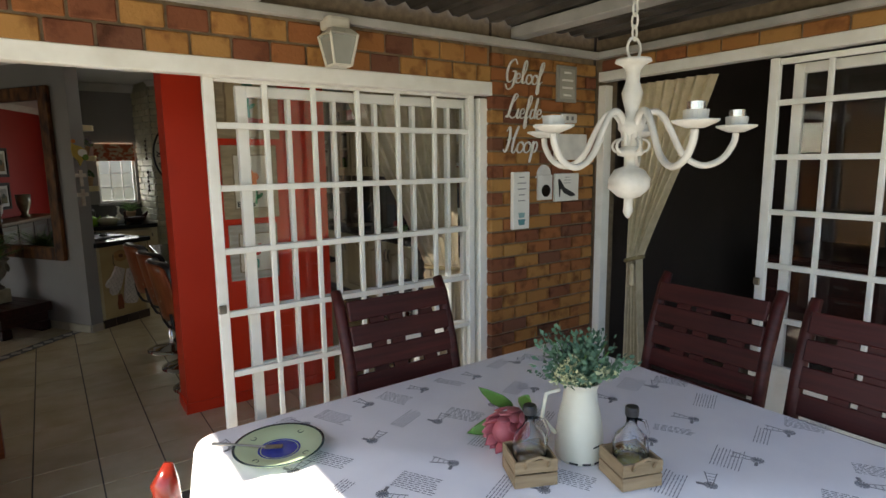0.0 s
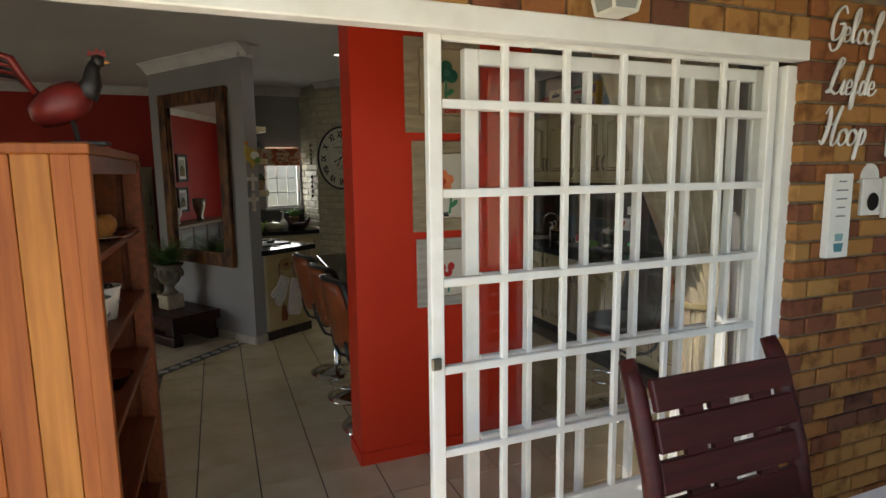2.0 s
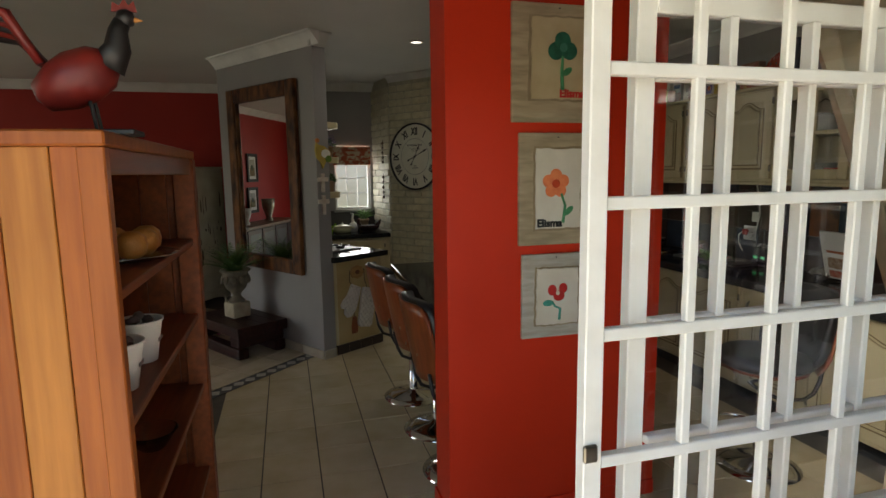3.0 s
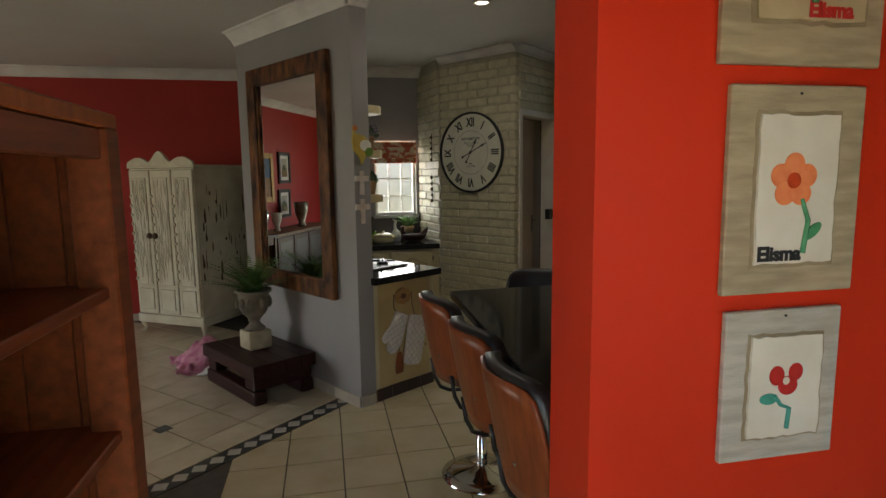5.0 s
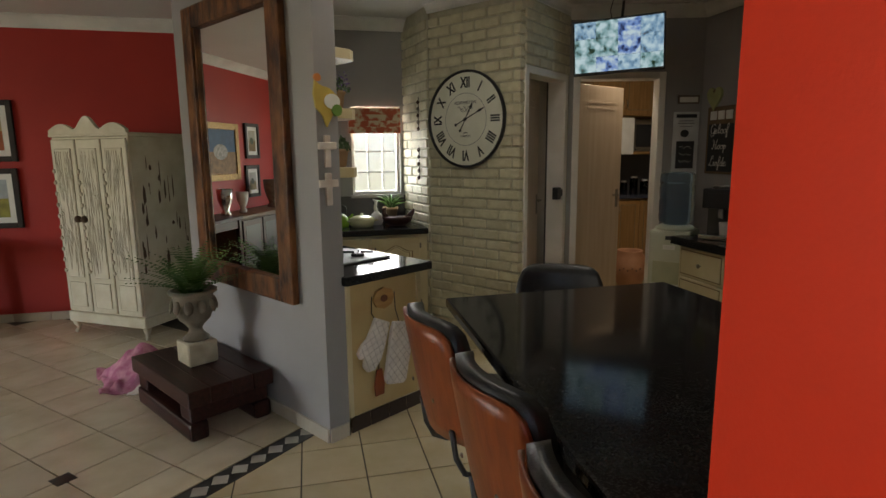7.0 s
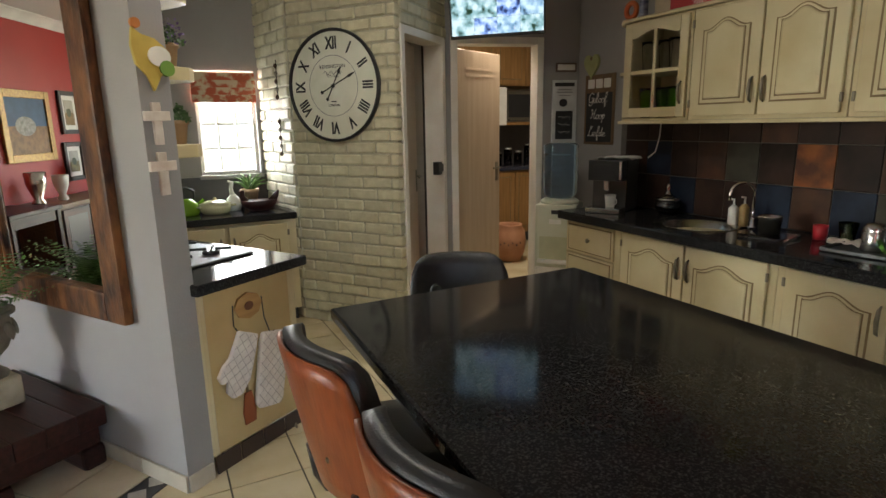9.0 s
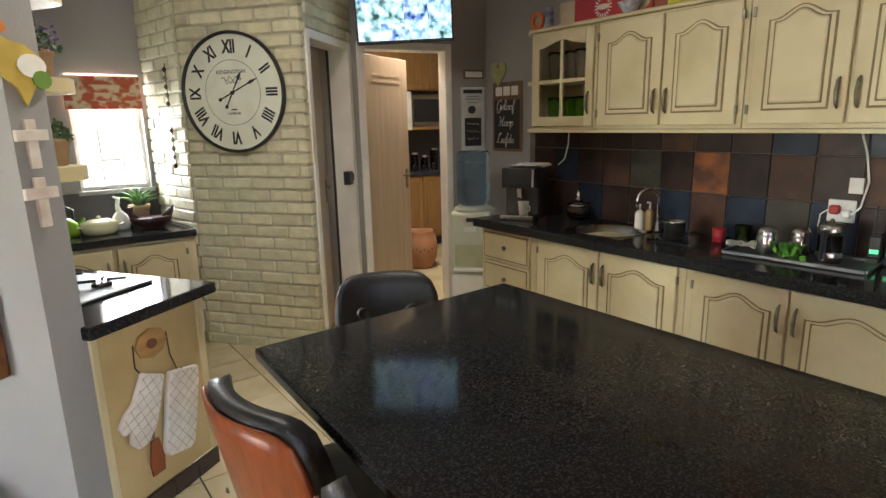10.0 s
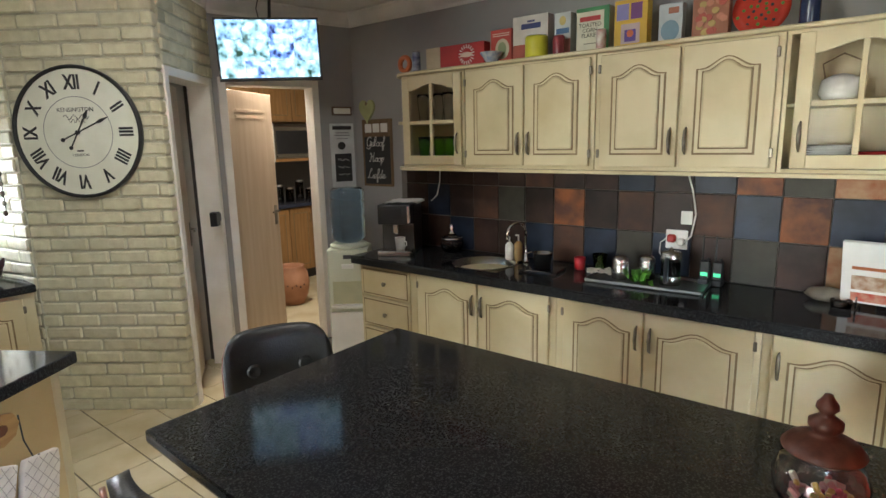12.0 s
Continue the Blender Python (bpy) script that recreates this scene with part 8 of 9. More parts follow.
for x, y, r_, h_ in ((3.55, 5.52, 0.046, 0.135), (3.63, 5.40, 0.046, 0.135)):
    cn = thing("canister", "domed steel canister on the tray", "canister", x, y, 0.853, group="steel canisters")
    part("body", lathe([(0, 0), (r_, 0), (r_ + 0.002, 0.004), (r_ + 0.002, h_ * 0.68), (r_, h_ * 0.7), (0, h_ * 0.7)], 24), STEEL, cn, smooth=True)
    part("lid", lathe([(r_ + 0.001, h_ * 0.705), (r_, h_ * 0.82), (r_ * 0.7, h_ * 0.97), (0, h_ * 1.02)], 24), STEEL, cn, smooth=True)
fp_ = thing("french_press", "steel and glass coffee plunger on the tray", "coffee pot", 3.56, 5.25, 0.853)
part("glass", lathe([(0, 0), (0.048, 0), (0.05, 0.004), (0.05, 0.165), (0.047, 0.165), (0.047, 0.008), (0, 0.006)], 24), CLEAR, fp_, smooth=True)
part("frame_band", lathe([(0.051, 0.0), (0.054, 0.004), (0.054, 0.045), (0.051, 0.05)], 24), STEEL, fp_, smooth=True)
part("frame_band", lathe([(0.051, 0.13), (0.054, 0.135), (0.054, 0.16), (0.051, 0.165)], 24), STEEL, fp_, smooth=True)
part("lid", lathe([(0.054, 0.166), (0.052, 0.178), (0.012, 0.185), (0.008, 0.20), (0, 0.205)], 24), STEEL, fp_, smooth=True)
part("handle", box(-0.095, -0.06, -0.011, 0.011, 0.02, 0.16, 0.01, 2), BLACKP, fp_)
b = bmesh.new()
leaf_ball(b, 60, 0.05, random.Random(77), 0.7, 0.05)
lt = thing("lettuce", "bright green leaves on the tray", "leaves", 3.50, 5.40, 0.868)
tagged(part("leaf", b, mat("fresh_green", (0.12, 0.34, 0.04), (0.07, 0.22, 0.03), rough=0.5, scale=12), lt), kind="stuff")
for k, y in enumerate((5.11, 5.045)):
    rd = thing("two_way_radio", "black two-way radio charging on a stand", "radio", 3.70, y, 0.846, group="two-way radios")
    part("charger", box(-0.035, 0.035, -0.028, 0.028, 0.0, 0.035, 0.006), BLACKP, rd)
    part("body", box(-0.02, 0.02, -0.025, 0.025, 0.02, 0.13, 0.006), BLACKP, rd)
    part("display", box(-0.0215, -0.02, -0.018, 0.018, 0.048, 0.068), glow("green_display", (0.1, 0.85, 0.35), 0.05), rd, "lit green display")
    part("antenna", tube([(0.0, 0.015, 0.13), (0.0, 0.015, 0.27)], [0.006, 0.004], 8), BLACKP, rd)
    part("knob", lathe([(0, 0.13), (0.007, 0.13), (0.007, 0.145), (0, 0.145)], 10, m=pose(0, -0.012, 0)), BLACKP, rd)
so = thing("wall_socket", "white double wall socket with a red plug", "socket", 3.803, 5.295, 1.06)
part("plate", box(-0.012, 0.0, -0.06, 0.06, -0.055, 0.055, 0.004), PAPERW, so)
part("red_plug", box(-0.045, -0.012, 0.0, 0.045, -0.015, 0.03, 0.008), mat("red_plug_plastic", (0.5, 0.03, 0.02), rough=0.4), so)
part("white_plug", box(-0.045, -0.012, -0.05, -0.01, -0.03, 0.01, 0.008), PAPERW, so)
part("cable", tube([(-0.03, 0.045, 0.01), (-0.035, 0.08, -0.02), (-0.03, 0.085, -0.08), (-0.03, 0.04, -0.14)], 0.004, 6), PAPERW, so, smooth=True)
part("cable", tube([(-0.03, -0.05, -0.01), (-0.035, -0.085, 0.03), (-0.02, -0.10, 0.15), (-0.012, -0.075, 0.28), (-0.012, -0.04, 0.39)], 0.005, 6), PAPERW, so, smooth=True)
nt_ = solid("paper_note", box(3.788, 3.794, 5.215, 5.275, 1.15, 1.225), PAPERW, "small white paper note stuck to the tiles", "note")
cv = thing("power_cord", "thin white cord hanging under the cabinets", "cable", 3.60, 6.95, 1.22)
part("cord", tube([(0, 0, 0), (0.02, -0.04, 0.04), (0.03, -0.06, 0.14), (0.03, -0.065, 0.238)], 0.004, 6), PAPERW, cv, smooth=True)
gj = thing("stone_ornament", "glass dish with a pale stone on the worktop", "ornament", 3.68, 4.55, 0.846)
part("stone", lathe([(0, 0), (0.05, 0.004), (0.075, 0.025), (0.06, 0.055), (0, 0.07)], 16, m=Matrix.Diagonal((0.8, 1.3, 1, 1))), STONE, gj, smooth=True)
part("dish", lathe([(0, 0), (0.04, 0), (0.045, 0.035), (0.041, 0.035), (0.036, 0.006), (0, 0.006)], 18, m=pose(-0.09, -0.06, 0)), CLEAR, gj, smooth=True)
rb = thing("recipe_stand", "wire stand holding an open recipe book", "book stand", 3.62, 4.36, 0.846, -6)
m_b = pose(0, 0, 0.02, 0, -14, 0)
part("book", box(0.0, 0.025, -0.16, 0.14, 0.0, 0.30, 0.002, m=m_b), PAPERW, rb)
part("photo_print", box(-0.002, 0.0, -0.13, 0.10, 0.07, 0.14, m=m_b), mat("brown_food_print", (0.30, 0.16, 0.08), (0.5, 0.4, 0.3), rough=0.5, scale=30), rb)
part("photo_print", box(-0.002, 0.0, -0.13, 0.10, 0.012, 0.055, m=m_b), mat("red_food_print", (0.45, 0.06, 0.03), (0.5, 0.3, 0.2), rough=0.5, scale=30), rb)
part("text_print", box(-0.002, 0.0, -0.06, 0.10, 0.17, 0.185, m=m_b), mat("orange_text_print", (0.5, 0.15, 0.05), rough=0.5), rb)
for y in (-0.09, 0.07):
    part("wire", tube([(-0.05, y, 0.06), (-0.05, y, 0.008), (0.06, y, 0.008), (0.10, y, 0.20)], 0.004, 6), STEEL, rb, smooth=True)

# sweet jar on the island
jm = thing("sweet_jar", "large glass sweet jar with a turned wooden lid", "jar", 1.775, 4.405, 0.876)
part("glass", lathe([(0, 0), (0.075, 0), (0.09, 0.01), (0.115, 0.06), (0.118, 0.10), (0.10, 0.145), (0.078, 0.165), (0.078, 0.18), (0.075, 0.18), (0.074, 0.162), (0.096, 0.142), (0.113, 0.10), (0.11, 0.06), (0.085, 0.014), (0, 0.008)], 36), CLEAR, jm, smooth=True)
part("lid", lathe([(0, 0.176), (0.072, 0.176), (0.10, 0.182), (0.102, 0.188), (0.085, 0.208), (0.045, 0.225), (0.028, 0.23), (0.03, 0.238), (0.042, 0.252), (0.042, 0.268), (0.022, 0.283), (0.016, 0.29), (0.028, 0.305), (0.026, 0.318), (0.014, 0.335), (0.010, 0.345), (0, 0.347)], 32), wood("turned_brown_wood", (0.10, 0.035, 0.02), (0.06, 0.02, 0.012), rough=0.45), jm, "dark turned wooden lid", smooth=True)
rs = random.Random(5)
for k in range(44):
    r0, a, z = 0.085 * math.sqrt(rs.random()), rs.uniform(0, 6.28), rs.uniform(0.016, 0.075)
    col = ((0.5, 0.10, 0.12), (0.6, 0.42, 0.10), (0.6, 0.30, 0.28), (0.62, 0.55, 0.45))[k % 4]
    key = "wrapper_%d" % (k % 4)
    m_ = bpy.data.materials.get(key) or mat(key, col, rough=0.3)
    part("sweet", box(-0.016, 0.016, -0.009, 0.009, -0.007, 0.007, 0.003, m=pose(r0 * math.cos(a), r0 * math.sin(a), z, rs.uniform(0, 180), rs.uniform(0, 180), rs.uniform(0, 180))), m_, jm)

jm.scale = (0.74, 0.74, 0.74)

# signs by the scullery door
mS, lnS = along(D1_B, D2_B)


def sign(name, label, m_, w_, h_, material, d=0.012):
    s = thing(name, label, "sign")
    s.matrix_world = m_
    part("board", box(-w_ / 2, w_ / 2, -d, -0.001, -h_ / 2, h_ / 2, 0.004), material, s)
    return s


s = sign("drinks_sign", "white tin sign with a black chalk panel", mS @ pose(lnS - 0.125, 0, 1.535), 0.215, 0.53, mat("white_tin_sign", (0.62, 0.64, 0.64), rough=0.4, scale=8))
part("chalk_panel", box(-0.075, 0.075, -0.014, -0.012, -0.21, 0.02, 0.002), INK, s)
part("bottle_cap_print", prism(blob(-0.01, 0.085, 0.035, 0.032, 14), 0, 0.002, m=Matrix.Translation((0, -0.012, 0)) @ UPRIGHT), INK, s)
for z, w_, h_ in ((0.215, 0.085, 0.03), (0.185, 0.06, 0.008), (0.165, 0.07, 0.008), (0.14, 0.05, 0.006)):
    part("print_line", box(-w_, w_, -0.0135, -0.012, z, z + h_), INK if h_ > 0.02 else GREYP, s)
for i in range(3):
    part("chalk_line", tube([(-0.05 + 0.02 * j, -0.0145, -0.03 - 0.06 * i + 0.012 * math.sin(j * 2.2 + i)) for j in range(6)], 0.0015, 4), PAPERW, s)
s = sign("small_sign", "small framed white sign", mS @ pose(lnS - 0.115, 0, 1.90), 0.18, 0.07, mat("brown_sign_frame", (0.16, 0.11, 0.08), rough=0.6))
part("print", box(-0.075, 0.075, -0.014, -0.012, -0.022, 0.022), PAPERW, s)
s = thing("heart_ornament", "pale green wooden heart on the wall", "ornament")
s.matrix_world = pose(3.818, 7.78, 1.90, 0, 0, -90)
hpts = [(0.006 * 0.9 * 16 * math.sin(t) ** 3, 0.0075 * (13 * math.cos(t) - 5 * math.cos(2 * t) - 2 * math.cos(3 * t) - math.cos(4 * t)) * 0.9) for t in [2 * math.pi * i / 30 for i in range(30)]]
part("heart", prism(hpts[::-1], 0, 0.02, m=UPRIGHT, bev=0.004), mat("pale_green_heart_paint", (0.42, 0.44, 0.20), (0.34, 0.35, 0.15), rough=0.6, scale=9), s)
part("heart_hole", prism(blob(0, 0.05, 0.014, 0.014, 12), 0, 0.021, m=UPRIGHT), CABD, s)
s = sign("chalkboard", "wood framed chalkboard with three chalk words", pose(3.818, 7.68, 1.555, 0, 0, -90), 0.34, 0.54, wood("chalkboard_frame", (0.20, 0.13, 0.07), (0.13, 0.08, 0.04)))
part("slate", box(-0.145, 0.145, -0.014, -0.012, -0.25, 0.13), INK, s)
for i in range(3):
    part("switch", box(-0.13 + 0.09 * i, -0.055 + 0.09 * i, -0.018, -0.012, 0.165, 0.235, 0.004), PAPERW, s)
for body, x, z, u in (("Geloof", -0.12, 0.055, 0.040), ("Hoop", -0.09, -0.070, 0.040), ("Liefde", -0.12, -0.205, 0.040)):
    b, pen = bmesh.new(), 0.0
    for ch_ in body:
        adv, *strokes = SCRIPT[ch_]
        for line in strokes:
            tube([(x + (pen + px_ + 0.1 * pz_) * u, -0.015, z + pz_ * u * 0.8) for px_, pz_ in smooth_line(line)], 0.0022, 5, bm=b)
        pen += adv
    part("chalk_word", b, PAPERW, s)

# hanging bits beside the clock
for z, L_ in ((1.95, 0.28), (1.55, 0.30)):
    hg = thing("hanging_ornament", "dark metal ornament hanging on the brick return", "ornament")
    mm2, _l = along((1.44, 9.0), CLK_A)
    hg.matrix_world = mm2 @ pose(0.42, -0.016, z)
    part("cord", tube([(0, 0, 0), (0.004, -0.004, -L_ * 0.5), (0, 0, -L_)], 0.003, 5), BLACKP, hg)
    for k in range(5):
        part("bead", lathe([(0, -0.02), (0.012, -0.008), (0.014, 0.0), (0.010, 0.012), (0, 0.018)], 10, m=pose(0, -0.006, -L_ * (0.15 + 0.2 * k))), PEWTER if k % 2 else CHIP, hg, smooth=True)

# ---- scullery seen through the doorway ----
OAK = wood("golden_oak_cabinet", (0.36, 0.20, 0.08), (0.26, 0.14, 0.05), rough=0.4)


def oak_unit(name, label, x0, x1, z0, z1, y, nd, low):
    c = thing(name, label, "cabinet", x0, y, 0)
    part("body", box(0, x1 - x0, 0, 0.5, z0, z1), OAK, c)
    w_ = (x1 - x0) / nd
    for i in range(nd):
        d = part("door", box(w_ * i + 0.006, w_ * (i + 1) - 0.006, -0.02, -0.001, z0 + 0.01, z1 - 0.01, 0.003), OAK, c)
        part("groove", box(w_ * i + 0.055, w_ * (i + 1) - 0.055, -0.0212, -0.02, z0 + 0.07, z1 - 0.07), CABD, d)
        part("panel", box(w_ * i + 0.065, w_ * (i + 1) - 0.065, -0.024, -0.02, z0 + 0.08, z1 - 0.08, 0.003), OAK, d)
        x = w_ * (i + 1) - 0.03 if i % 2 == 0 else w_ * i + 0.03
        zc = z1 - 0.14 if low else z0 + 0.14
        part("handle", tube([(x, -0.02, zc - 0.05), (x, -0.045, zc - 0.03), (x, -0.045, zc + 0.03), (x, -0.02, zc + 0.05)], 0.006, 6), STEEL, d, smooth=True)
    return c


oak_unit("base_cabinet", "golden oak base cabinet in the scullery", 3.9, 4.86, 0.12, 0.90, 9.95, 3, True)
oak_unit("base_cabinet", "golden oak drawer stack in the scullery", 4.87, 5.6, 0.12, 0.90, 9.95, 2, True)
oak_unit("wall_cabinet", "golden oak wall cabinet in the scullery", 3.9, 5.6, 1.90, 2.62, 10.05, 4, False)
solid("plinth", box(3.9, 5.6, 10.0, 10.4, 0, 0.119), BLACKP, "dark plinth under the scullery cabinets", "plinth")
solid("scullery_worktop", box(3.88, 5.62, 9.90, 10.5, 0.901, 0.945, 0.006), mat("dark_blue_worktop", (0.04, 0.045, 0.07), rough=0.2, scale=60), "dark blue scullery worktop", "worktop")
solid("scullery_splash", box(3.9, 5.6, 10.50, 10.52, 0.946, 1.44), mat("dark_scullery_tile", (0.06, 0.055, 0.055), rough=0.3, scale=5), "dark tiled wall behind the scullery worktop", "splashback", kind="structure")
mw = thing("microwave", "steel microwave oven on a shelf", "microwave", 4.47, 10.02, 1.47)
part("shelf", box(-0.15, 1.1, 0.0, 0.48, -0.03, -0.001), OAK, mw)
part("body", box(0, 0.62, 0.0, 0.42, 0, 0.38, 0.008), STEEL, mw)
part("window", box(0.03, 0.58, -0.004, 0.0, 0.06, 0.33, 0.002), INK, mw)
part("handle_bar", box(0.03, 0.58, -0.016, -0.004, 0.02, 0.045, 0.004), STEEL, mw)
solid("white_box", box(4.28, 4.45, 9.98, 10.4, 1.44, 1.88, 0.006), PAPERW, "white appliance beside the microwave", "appliance")
for k in range(7):
    x = 4.12 + 0.15 * k
    h_ = (0.13, 0.17, 0.15, 0.20, 0.16, 0.24, 0.14)[k]
    j = thing("glass_jar", "glass storage jar on the scullery worktop", "jar", x, 10.14, 0.946, group="scullery jars")
    part("jar", lathe([(0, 0), (0.05, 0), (0.052, h_), (0.048, h_), (0.046, 0.006), (0, 0.005)], 16), CLEAR, j, smooth=True)
    part("lid", lathe([(0, h_ + 0.02), (0.05, h_ + 0.02), (0.052, h_), (0, h_)], 16), STEEL, j)
cp = thing("clay_pot", "round terracotta pot with small holes on the floor", "pot", 3.98, 9.20, 0)
part("pot", lathe([(0, 0), (0.12, 0), (0.165, 0.10), (0.18, 0.22), (0.165, 0.33), (0.13, 0.38), (0.138, 0.40), (0.12, 0.40), (0.11, 0.37), (0.10, 0.1), (0, 0.05)], 28), mat("terracotta", (0.45, 0.22, 0.12), (0.36, 0.16, 0.08), rough=0.8, scale=7, bump=0.2), cp, smooth=True)
for k in range(6):
    a = radians(205 + 14 * k)
    part("hole", lathe([(0, 0), (0.010, 0.0), (0.010, 0.004), (0, 0.004)], 10, m=pose(0.181 * math.cos(a), 0.181 * math.sin(a), 0.20 + 0.02 * (k % 2)) @ pose(0, 0, 0, 0, 90, 0) @ pose(0, 0, 0)), INK, cp)

# ---- side room seen through the door ----
br = thing("dresser", "dark red-brown dresser in the side room", "dresser", 5.6, 1.9, 0)
part("body", box(-0.5, 0.5, -0.5, 0.5, 0.05, 0.80, 0.01), wood("red_brown_dresser", (0.10, 0.025, 0.02), (0.06, 0.015, 0.012), axis=0), br)
part("dresser_top", box(-0.53, 0.53, -0.53, 0.53, 0.80, 0.84, 0.01), DARKW, br)
for i in range(3):
    part("drawer", box(-0.515, -0.5, -0.46, 0.46, 0.09 + 0.235 * i, 0.31 + 0.235 * i, 0.005), DARKW, br)

# ---- pieces: bricks and tiles ----
_shared = {}


def piece(name, w_, d, h, bev, material, parent, m):
    """A small bevelled block, its mesh shared between alike pieces; parented with the pose m in the parent's frame."""
    key = (name, round(w_, 3), round(d, 3), round(h, 3), material.name)
    if key not in _shared:
        me = bpy.data.meshes.new(name)
        b_ = box(0, w_, 0, d, 0, h, bev)
        b_.to_mesh(me)
        b_.free()
        me.materials.append(material)
        _shared[key] = me
    ob = new(name, _shared[key])
    ob.parent = parent
    ob.matrix_basis = m
    return ob


def lay_bricks(parent, m, x0, x1, z0, z1, bw, bh, joint, depth, material, seed=0, uneven=0.002, holes=()):
    r_ = random.Random(seed)
    row, z = 0, z0
    while z + bh * 0.5 < z1:
        h = min(bh, z1 - z) - joint
        x = x0 - (bw / 2 if row % 2 else 0)
        while x < x1 - 0.015:
            a, c = max(x, x0), min(x + bw - joint, x1)
            if c - a > 0.02 and not any(a < q[1] and c > q[0] and z < q[3] and z + h > q[2] for q in holes):
                piece("brick", c - a, depth, h, 0.008 if material is PBRICK else 0.005, material, parent, m @ pose(a, -0.0 + r_.uniform(-uneven, uneven), z))
            x += bw
        z += bh
        row += 1


I4 = Matrix.Identity(4)
lay_bricks(wall_gate, pose(0, 2.700, 0), 2.482, 3.368, 0.0, 2.235, 0.198, 0.079, 0.010, 0.05, FBRICK, 1)
lay_bricks(wall_gate, pose(0, 2.702, 0), -0.75, 2.478, 2.037, 2.235, 0.165, 0.099, 0.011, 0.03, FBRICK, 2)
lay_bricks(wall_side, pose(3.370, 2.66, 0, 0, 0, -90), 0.0, 2.3, 2.160, 2.235, 0.198, 0.079, 0.010, 0.03, FBRICK, 3)
m, ln = along(CLK_A, CLK_B)
lay_bricks(wall_clock, I4, 0.0, ln, 0.0, 2.59, 0.236, 0.080, 0.012, 0.092, PBRICK, 4, 0.006)
ms, ls = along((1.44, 9.0), CLK_A)
lay_bricks(wall_clock_side, pose(0, -0.013, 0), 0.0, ls - 0.004, 0.0, 2.60, 0.236, 0.080, 0.008, 0.03, PBRICK, 5, 0.004)
lay_bricks(wall_door, pose(0, -0.013, 0), 0.0, ln1 - 0.07, 2.115, 2.59, 0.236, 0.080, 0.012, 0.03, PBRICK, 6, 0.005)

# slate splashback
MATS = {"B": mat("blue_slate", (0.024, 0.034, 0.058), (0.014, 0.019, 0.032), rough=0.34, scale=6, bump=0.5, bscale=25, per=0.15, spec=0.22),
        "D": mat("dark_brown_slate", (0.050, 0.028, 0.022), (0.022, 0.014, 0.012), rough=0.38, scale=6, bump=0.5, bscale=25, per=0.2, spec=0.22),
        "O": mat("rust_slate", (0.32, 0.11, 0.036), (0.085, 0.034, 0.022), rough=0.42, scale=7, bump=0.5, bscale=25, per=0.15, spec=0.22),
        "T": mat("tan_slate", (0.42, 0.27, 0.15), (0.28, 0.08, 0.03), rough=0.42, scale=9, bump=0.5, bscale=25, per=0.1, spec=0.22),
        "N": mat("brown_slate", (0.10, 0.048, 0.030), (0.055, 0.032, 0.025), rough=0.48, scale=7, bump=0.5, bscale=25, per=0.15, spec=0.22),
        "G": mat("grey_green_slate", (0.060, 0.057, 0.045), (0.042, 0.038, 0.030), rough=0.45, scale=7, bump=0.5, bscale=25, per=0.1, spec=0.22)}
# columns from the far end to the near end; each is bottom, middle, top
COLS = ("DDD", "DBD", "BDD", "DND", "DGD", "BDN", "NOD", "BDD", "GNB", "BDD", "DNB", "GBO", "DOG", "TBT", "DBB", "BND", "DGD", "BDB")
for i, col in enumerate(COLS):
    y = 7.36 - 0.2145 * i
    for j, k in enumerate(col):
        z = (0.849, 1.092, 1.328)[j]
        h = (0.238, 0.231, 0.130)[j]
        piece("tile", 0.2095, 0.010, h, 0.0025, MATS[k], spl, pose(3.797, y, z, 0, 0, -90))

# kitchen floor
S2 = math.sqrt(0.5)
BAND_P, BAND_D = Vector((0.17, 6.31)), Vector((0.718, 0.696))
BAND_N = Vector((0.696, -0.718))
HALF = 0.066


def clip(poly, p, n):
    """Keeps the part of poly on the side of p that n points to."""
    out = []
    for i, a in enumerate(poly):
        c = poly[(i + 1) % len(poly)]
        da, dc = (a - p).dot(n), (c - p).dot(n)
        if da >= 0:
            out.append(a)
        if da * dc < 0:
            out.append(a.lerp(c, da / (da - dc)))
    return out


def floor_tile(poly, material, parent, full, key):
    if len(poly) < 3:
        return
    if full:
        if key not in _shared:
            o = poly[0]
            b_ = prism([(q.x - o.x, q.y - o.y) for q in poly], -0.012, 0.0, bev=0.0015)
            me = bpy.data.meshes.new("tile")
            b_.to_mesh(me)
            b_.free()
            me.materials.append(material)
            _shared[key] = me
        ob = new("tile", _shared[key])
        ob.location = (poly[0].x, poly[0].y, 0)
    else:
        c = sum(poly, Vector((0, 0))) / len(poly)
        b_ = prism([(q.x - c.x, q.y - c.y) for q in poly], -0.012, 0.0)
        ob = link_mesh("tile", b_, material)
        ob.location = (c.x, c.y, 0)
    ob.parent = parent


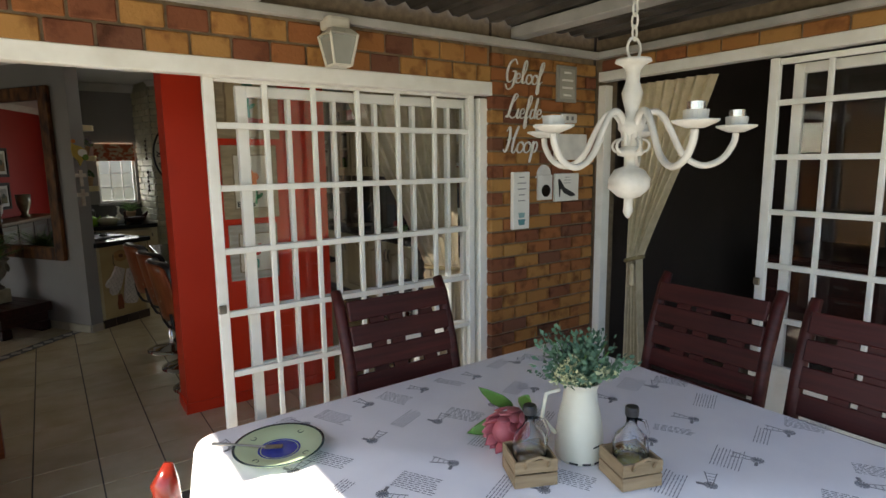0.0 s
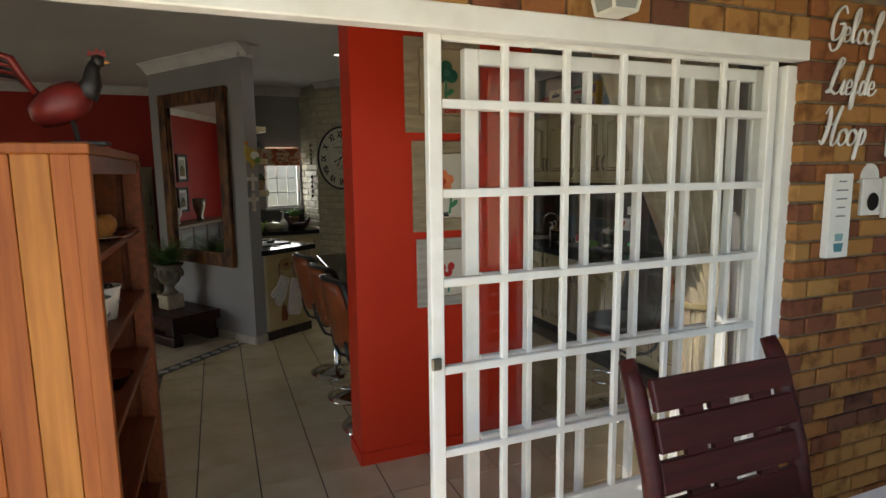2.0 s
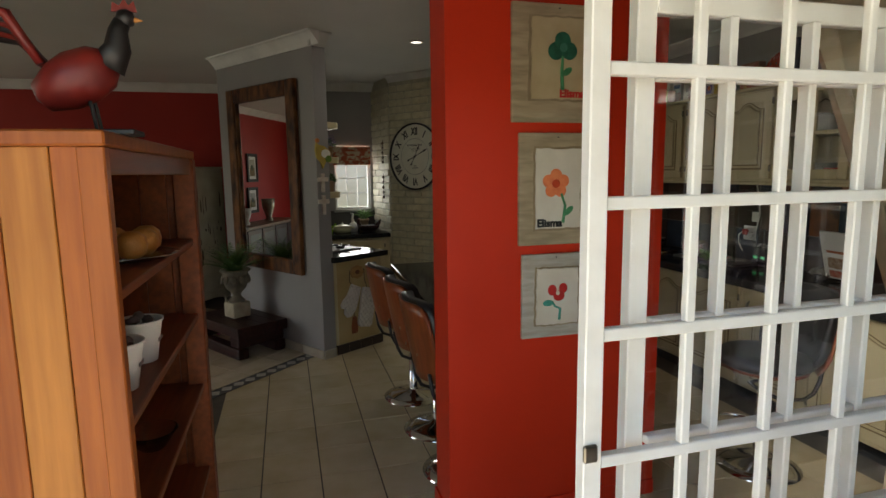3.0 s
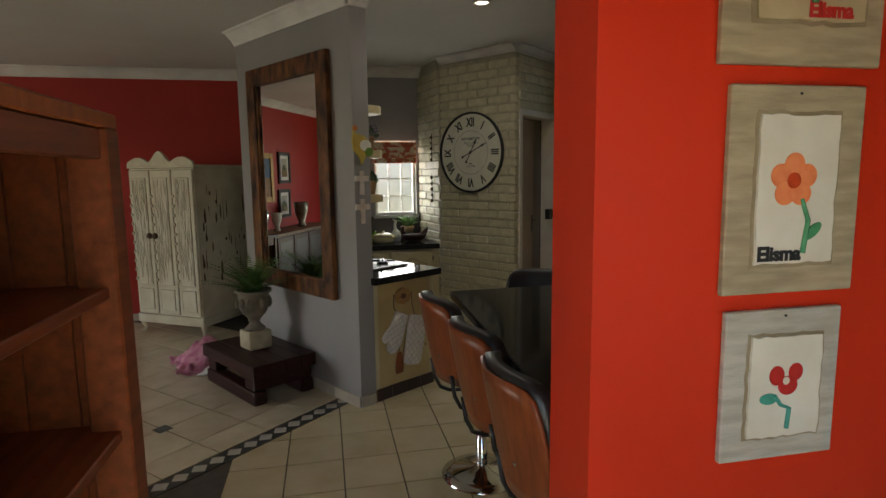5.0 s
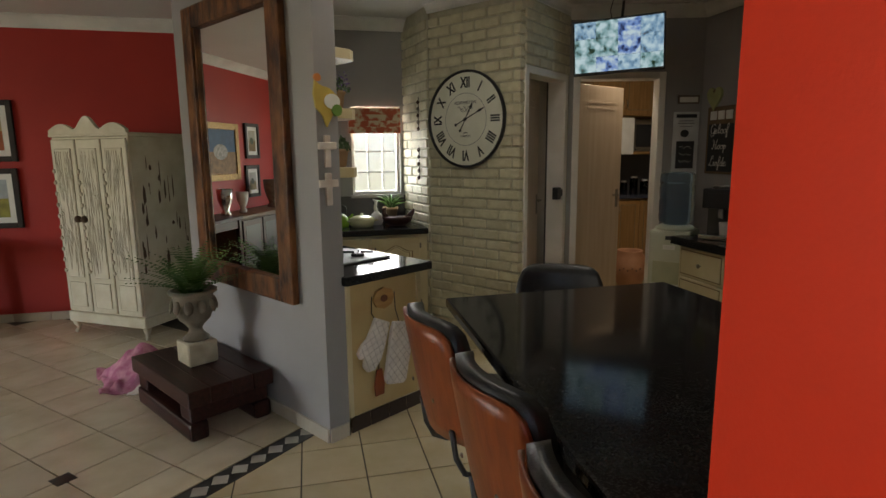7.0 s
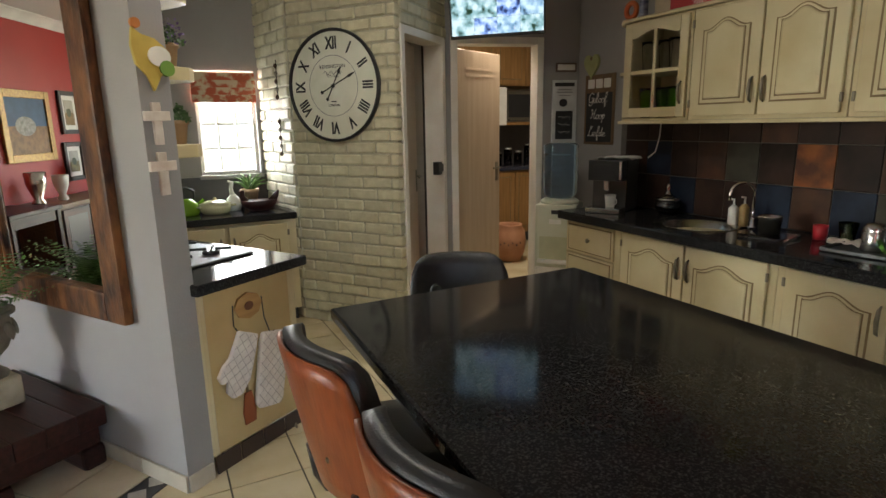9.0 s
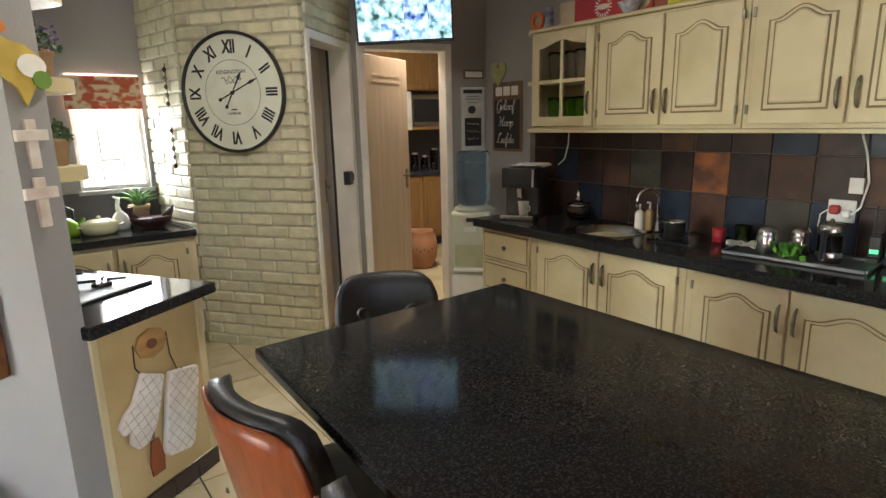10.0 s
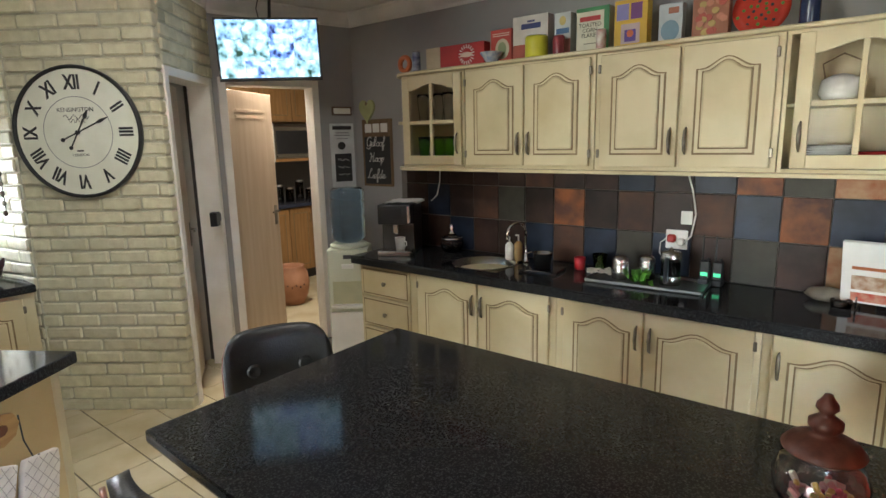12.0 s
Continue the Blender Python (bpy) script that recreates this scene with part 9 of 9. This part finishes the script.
PX_, PY_ = 0.297, 0.306
for i in range(-3, 10):
    for j in range(-11, 10):
        x0, y0 = 0.455 + PX_ * i, 6.09 + PY_ * j
        if y0 < 2.90 or x0 > 3.1 or y0 > 8.6 or (x0 < -0.35 and y0 > 4.2):
            continue
        g = 0.0035
        sq = [Vector(q) for q in ((x0 + g, y0 + g), (x0 + PX_ - g, y0 + g), (x0 + PX_ - g, y0 + PY_ - g), (x0 + g, y0 + PY_ - g))]
        cl = clip(sq, BAND_P + BAND_N * HALF, BAND_N) if x0 < 0.7 else sq
        if y0 > 6.9 and x0 < 0.3:
            continue
        floor_tile(cl, TILE, floor, len(cl) == 4 and all((a - c).length < 1e-6 for a, c in zip(cl, sq)), "ktile")
lf = solid("lounge_floor", box(-6.4, 0.3, 4.0, 9.4, -0.2, -0.101), GROUT, "pale tiles laid diagonally in the lounge", "floor", kind="structure")
PL = 0.336
u1, u2 = Vector((S2, S2)), Vector((-S2, S2))
for i in range(-14, 5):
    for j in range(-8, 16):
        o = u1 * (4.101 + PL * i) + u2 * (4.976 + PL * j)
        c = o + (u1 + u2) * PL / 2
        if c.x < -3.6 or c.x > 0.75 or c.y < 4.9 or c.y > 9.5:
            continue
        g = 0.0035
        sq = [o + u1 * a + u2 * e for a, e in ((g, g), (PL - g, g), (PL - g, PL - g), (g, PL - g))]
        cl = clip(sq, BAND_P - BAND_N * HALF, -BAND_N)
        floor_tile(cl, LTILE, lf, len(cl) == 4 and all((a - e).length < 1e-6 for a, e in zip(cl, sq)), "ltile")
for k in range(-3, 5):
    for q in range(-4, 3):
        o = u1 * (4.101 + 2 * PL * q) + u2 * (4.976 + 2 * PL * k)
        if (o - Vector((-0.434, 6.354))).length > 0.24:
            continue
        ob = piece("inset_tile", 0.088, 0.088, 0.012, 0.001, DTILE, lf, pose(o.x, o.y - 0.062, -0.0105, 0, 0, 45))
mb = thing("mosaic_band", "mosaic border of dark and pale stone diamonds in the floor", "mosaic", kind="structure")
mb.matrix_world = Matrix.Translation((BAND_P.x, BAND_P.y, 0)) @ Matrix.Rotation(math.atan2(BAND_D.y, BAND_D.x), 4, "Z")
part("band", box(-1.35, 0.62, -0.058, 0.058, -0.02, -0.0015), DTILE, mb)
for k in range(-12, 6):
    x = k * 0.108
    piece("diamond", 0.068, 0.068, 0.012, 0.001, PTILE, mb, pose(x, -0.048, -0.0115, 0, 0, 45))
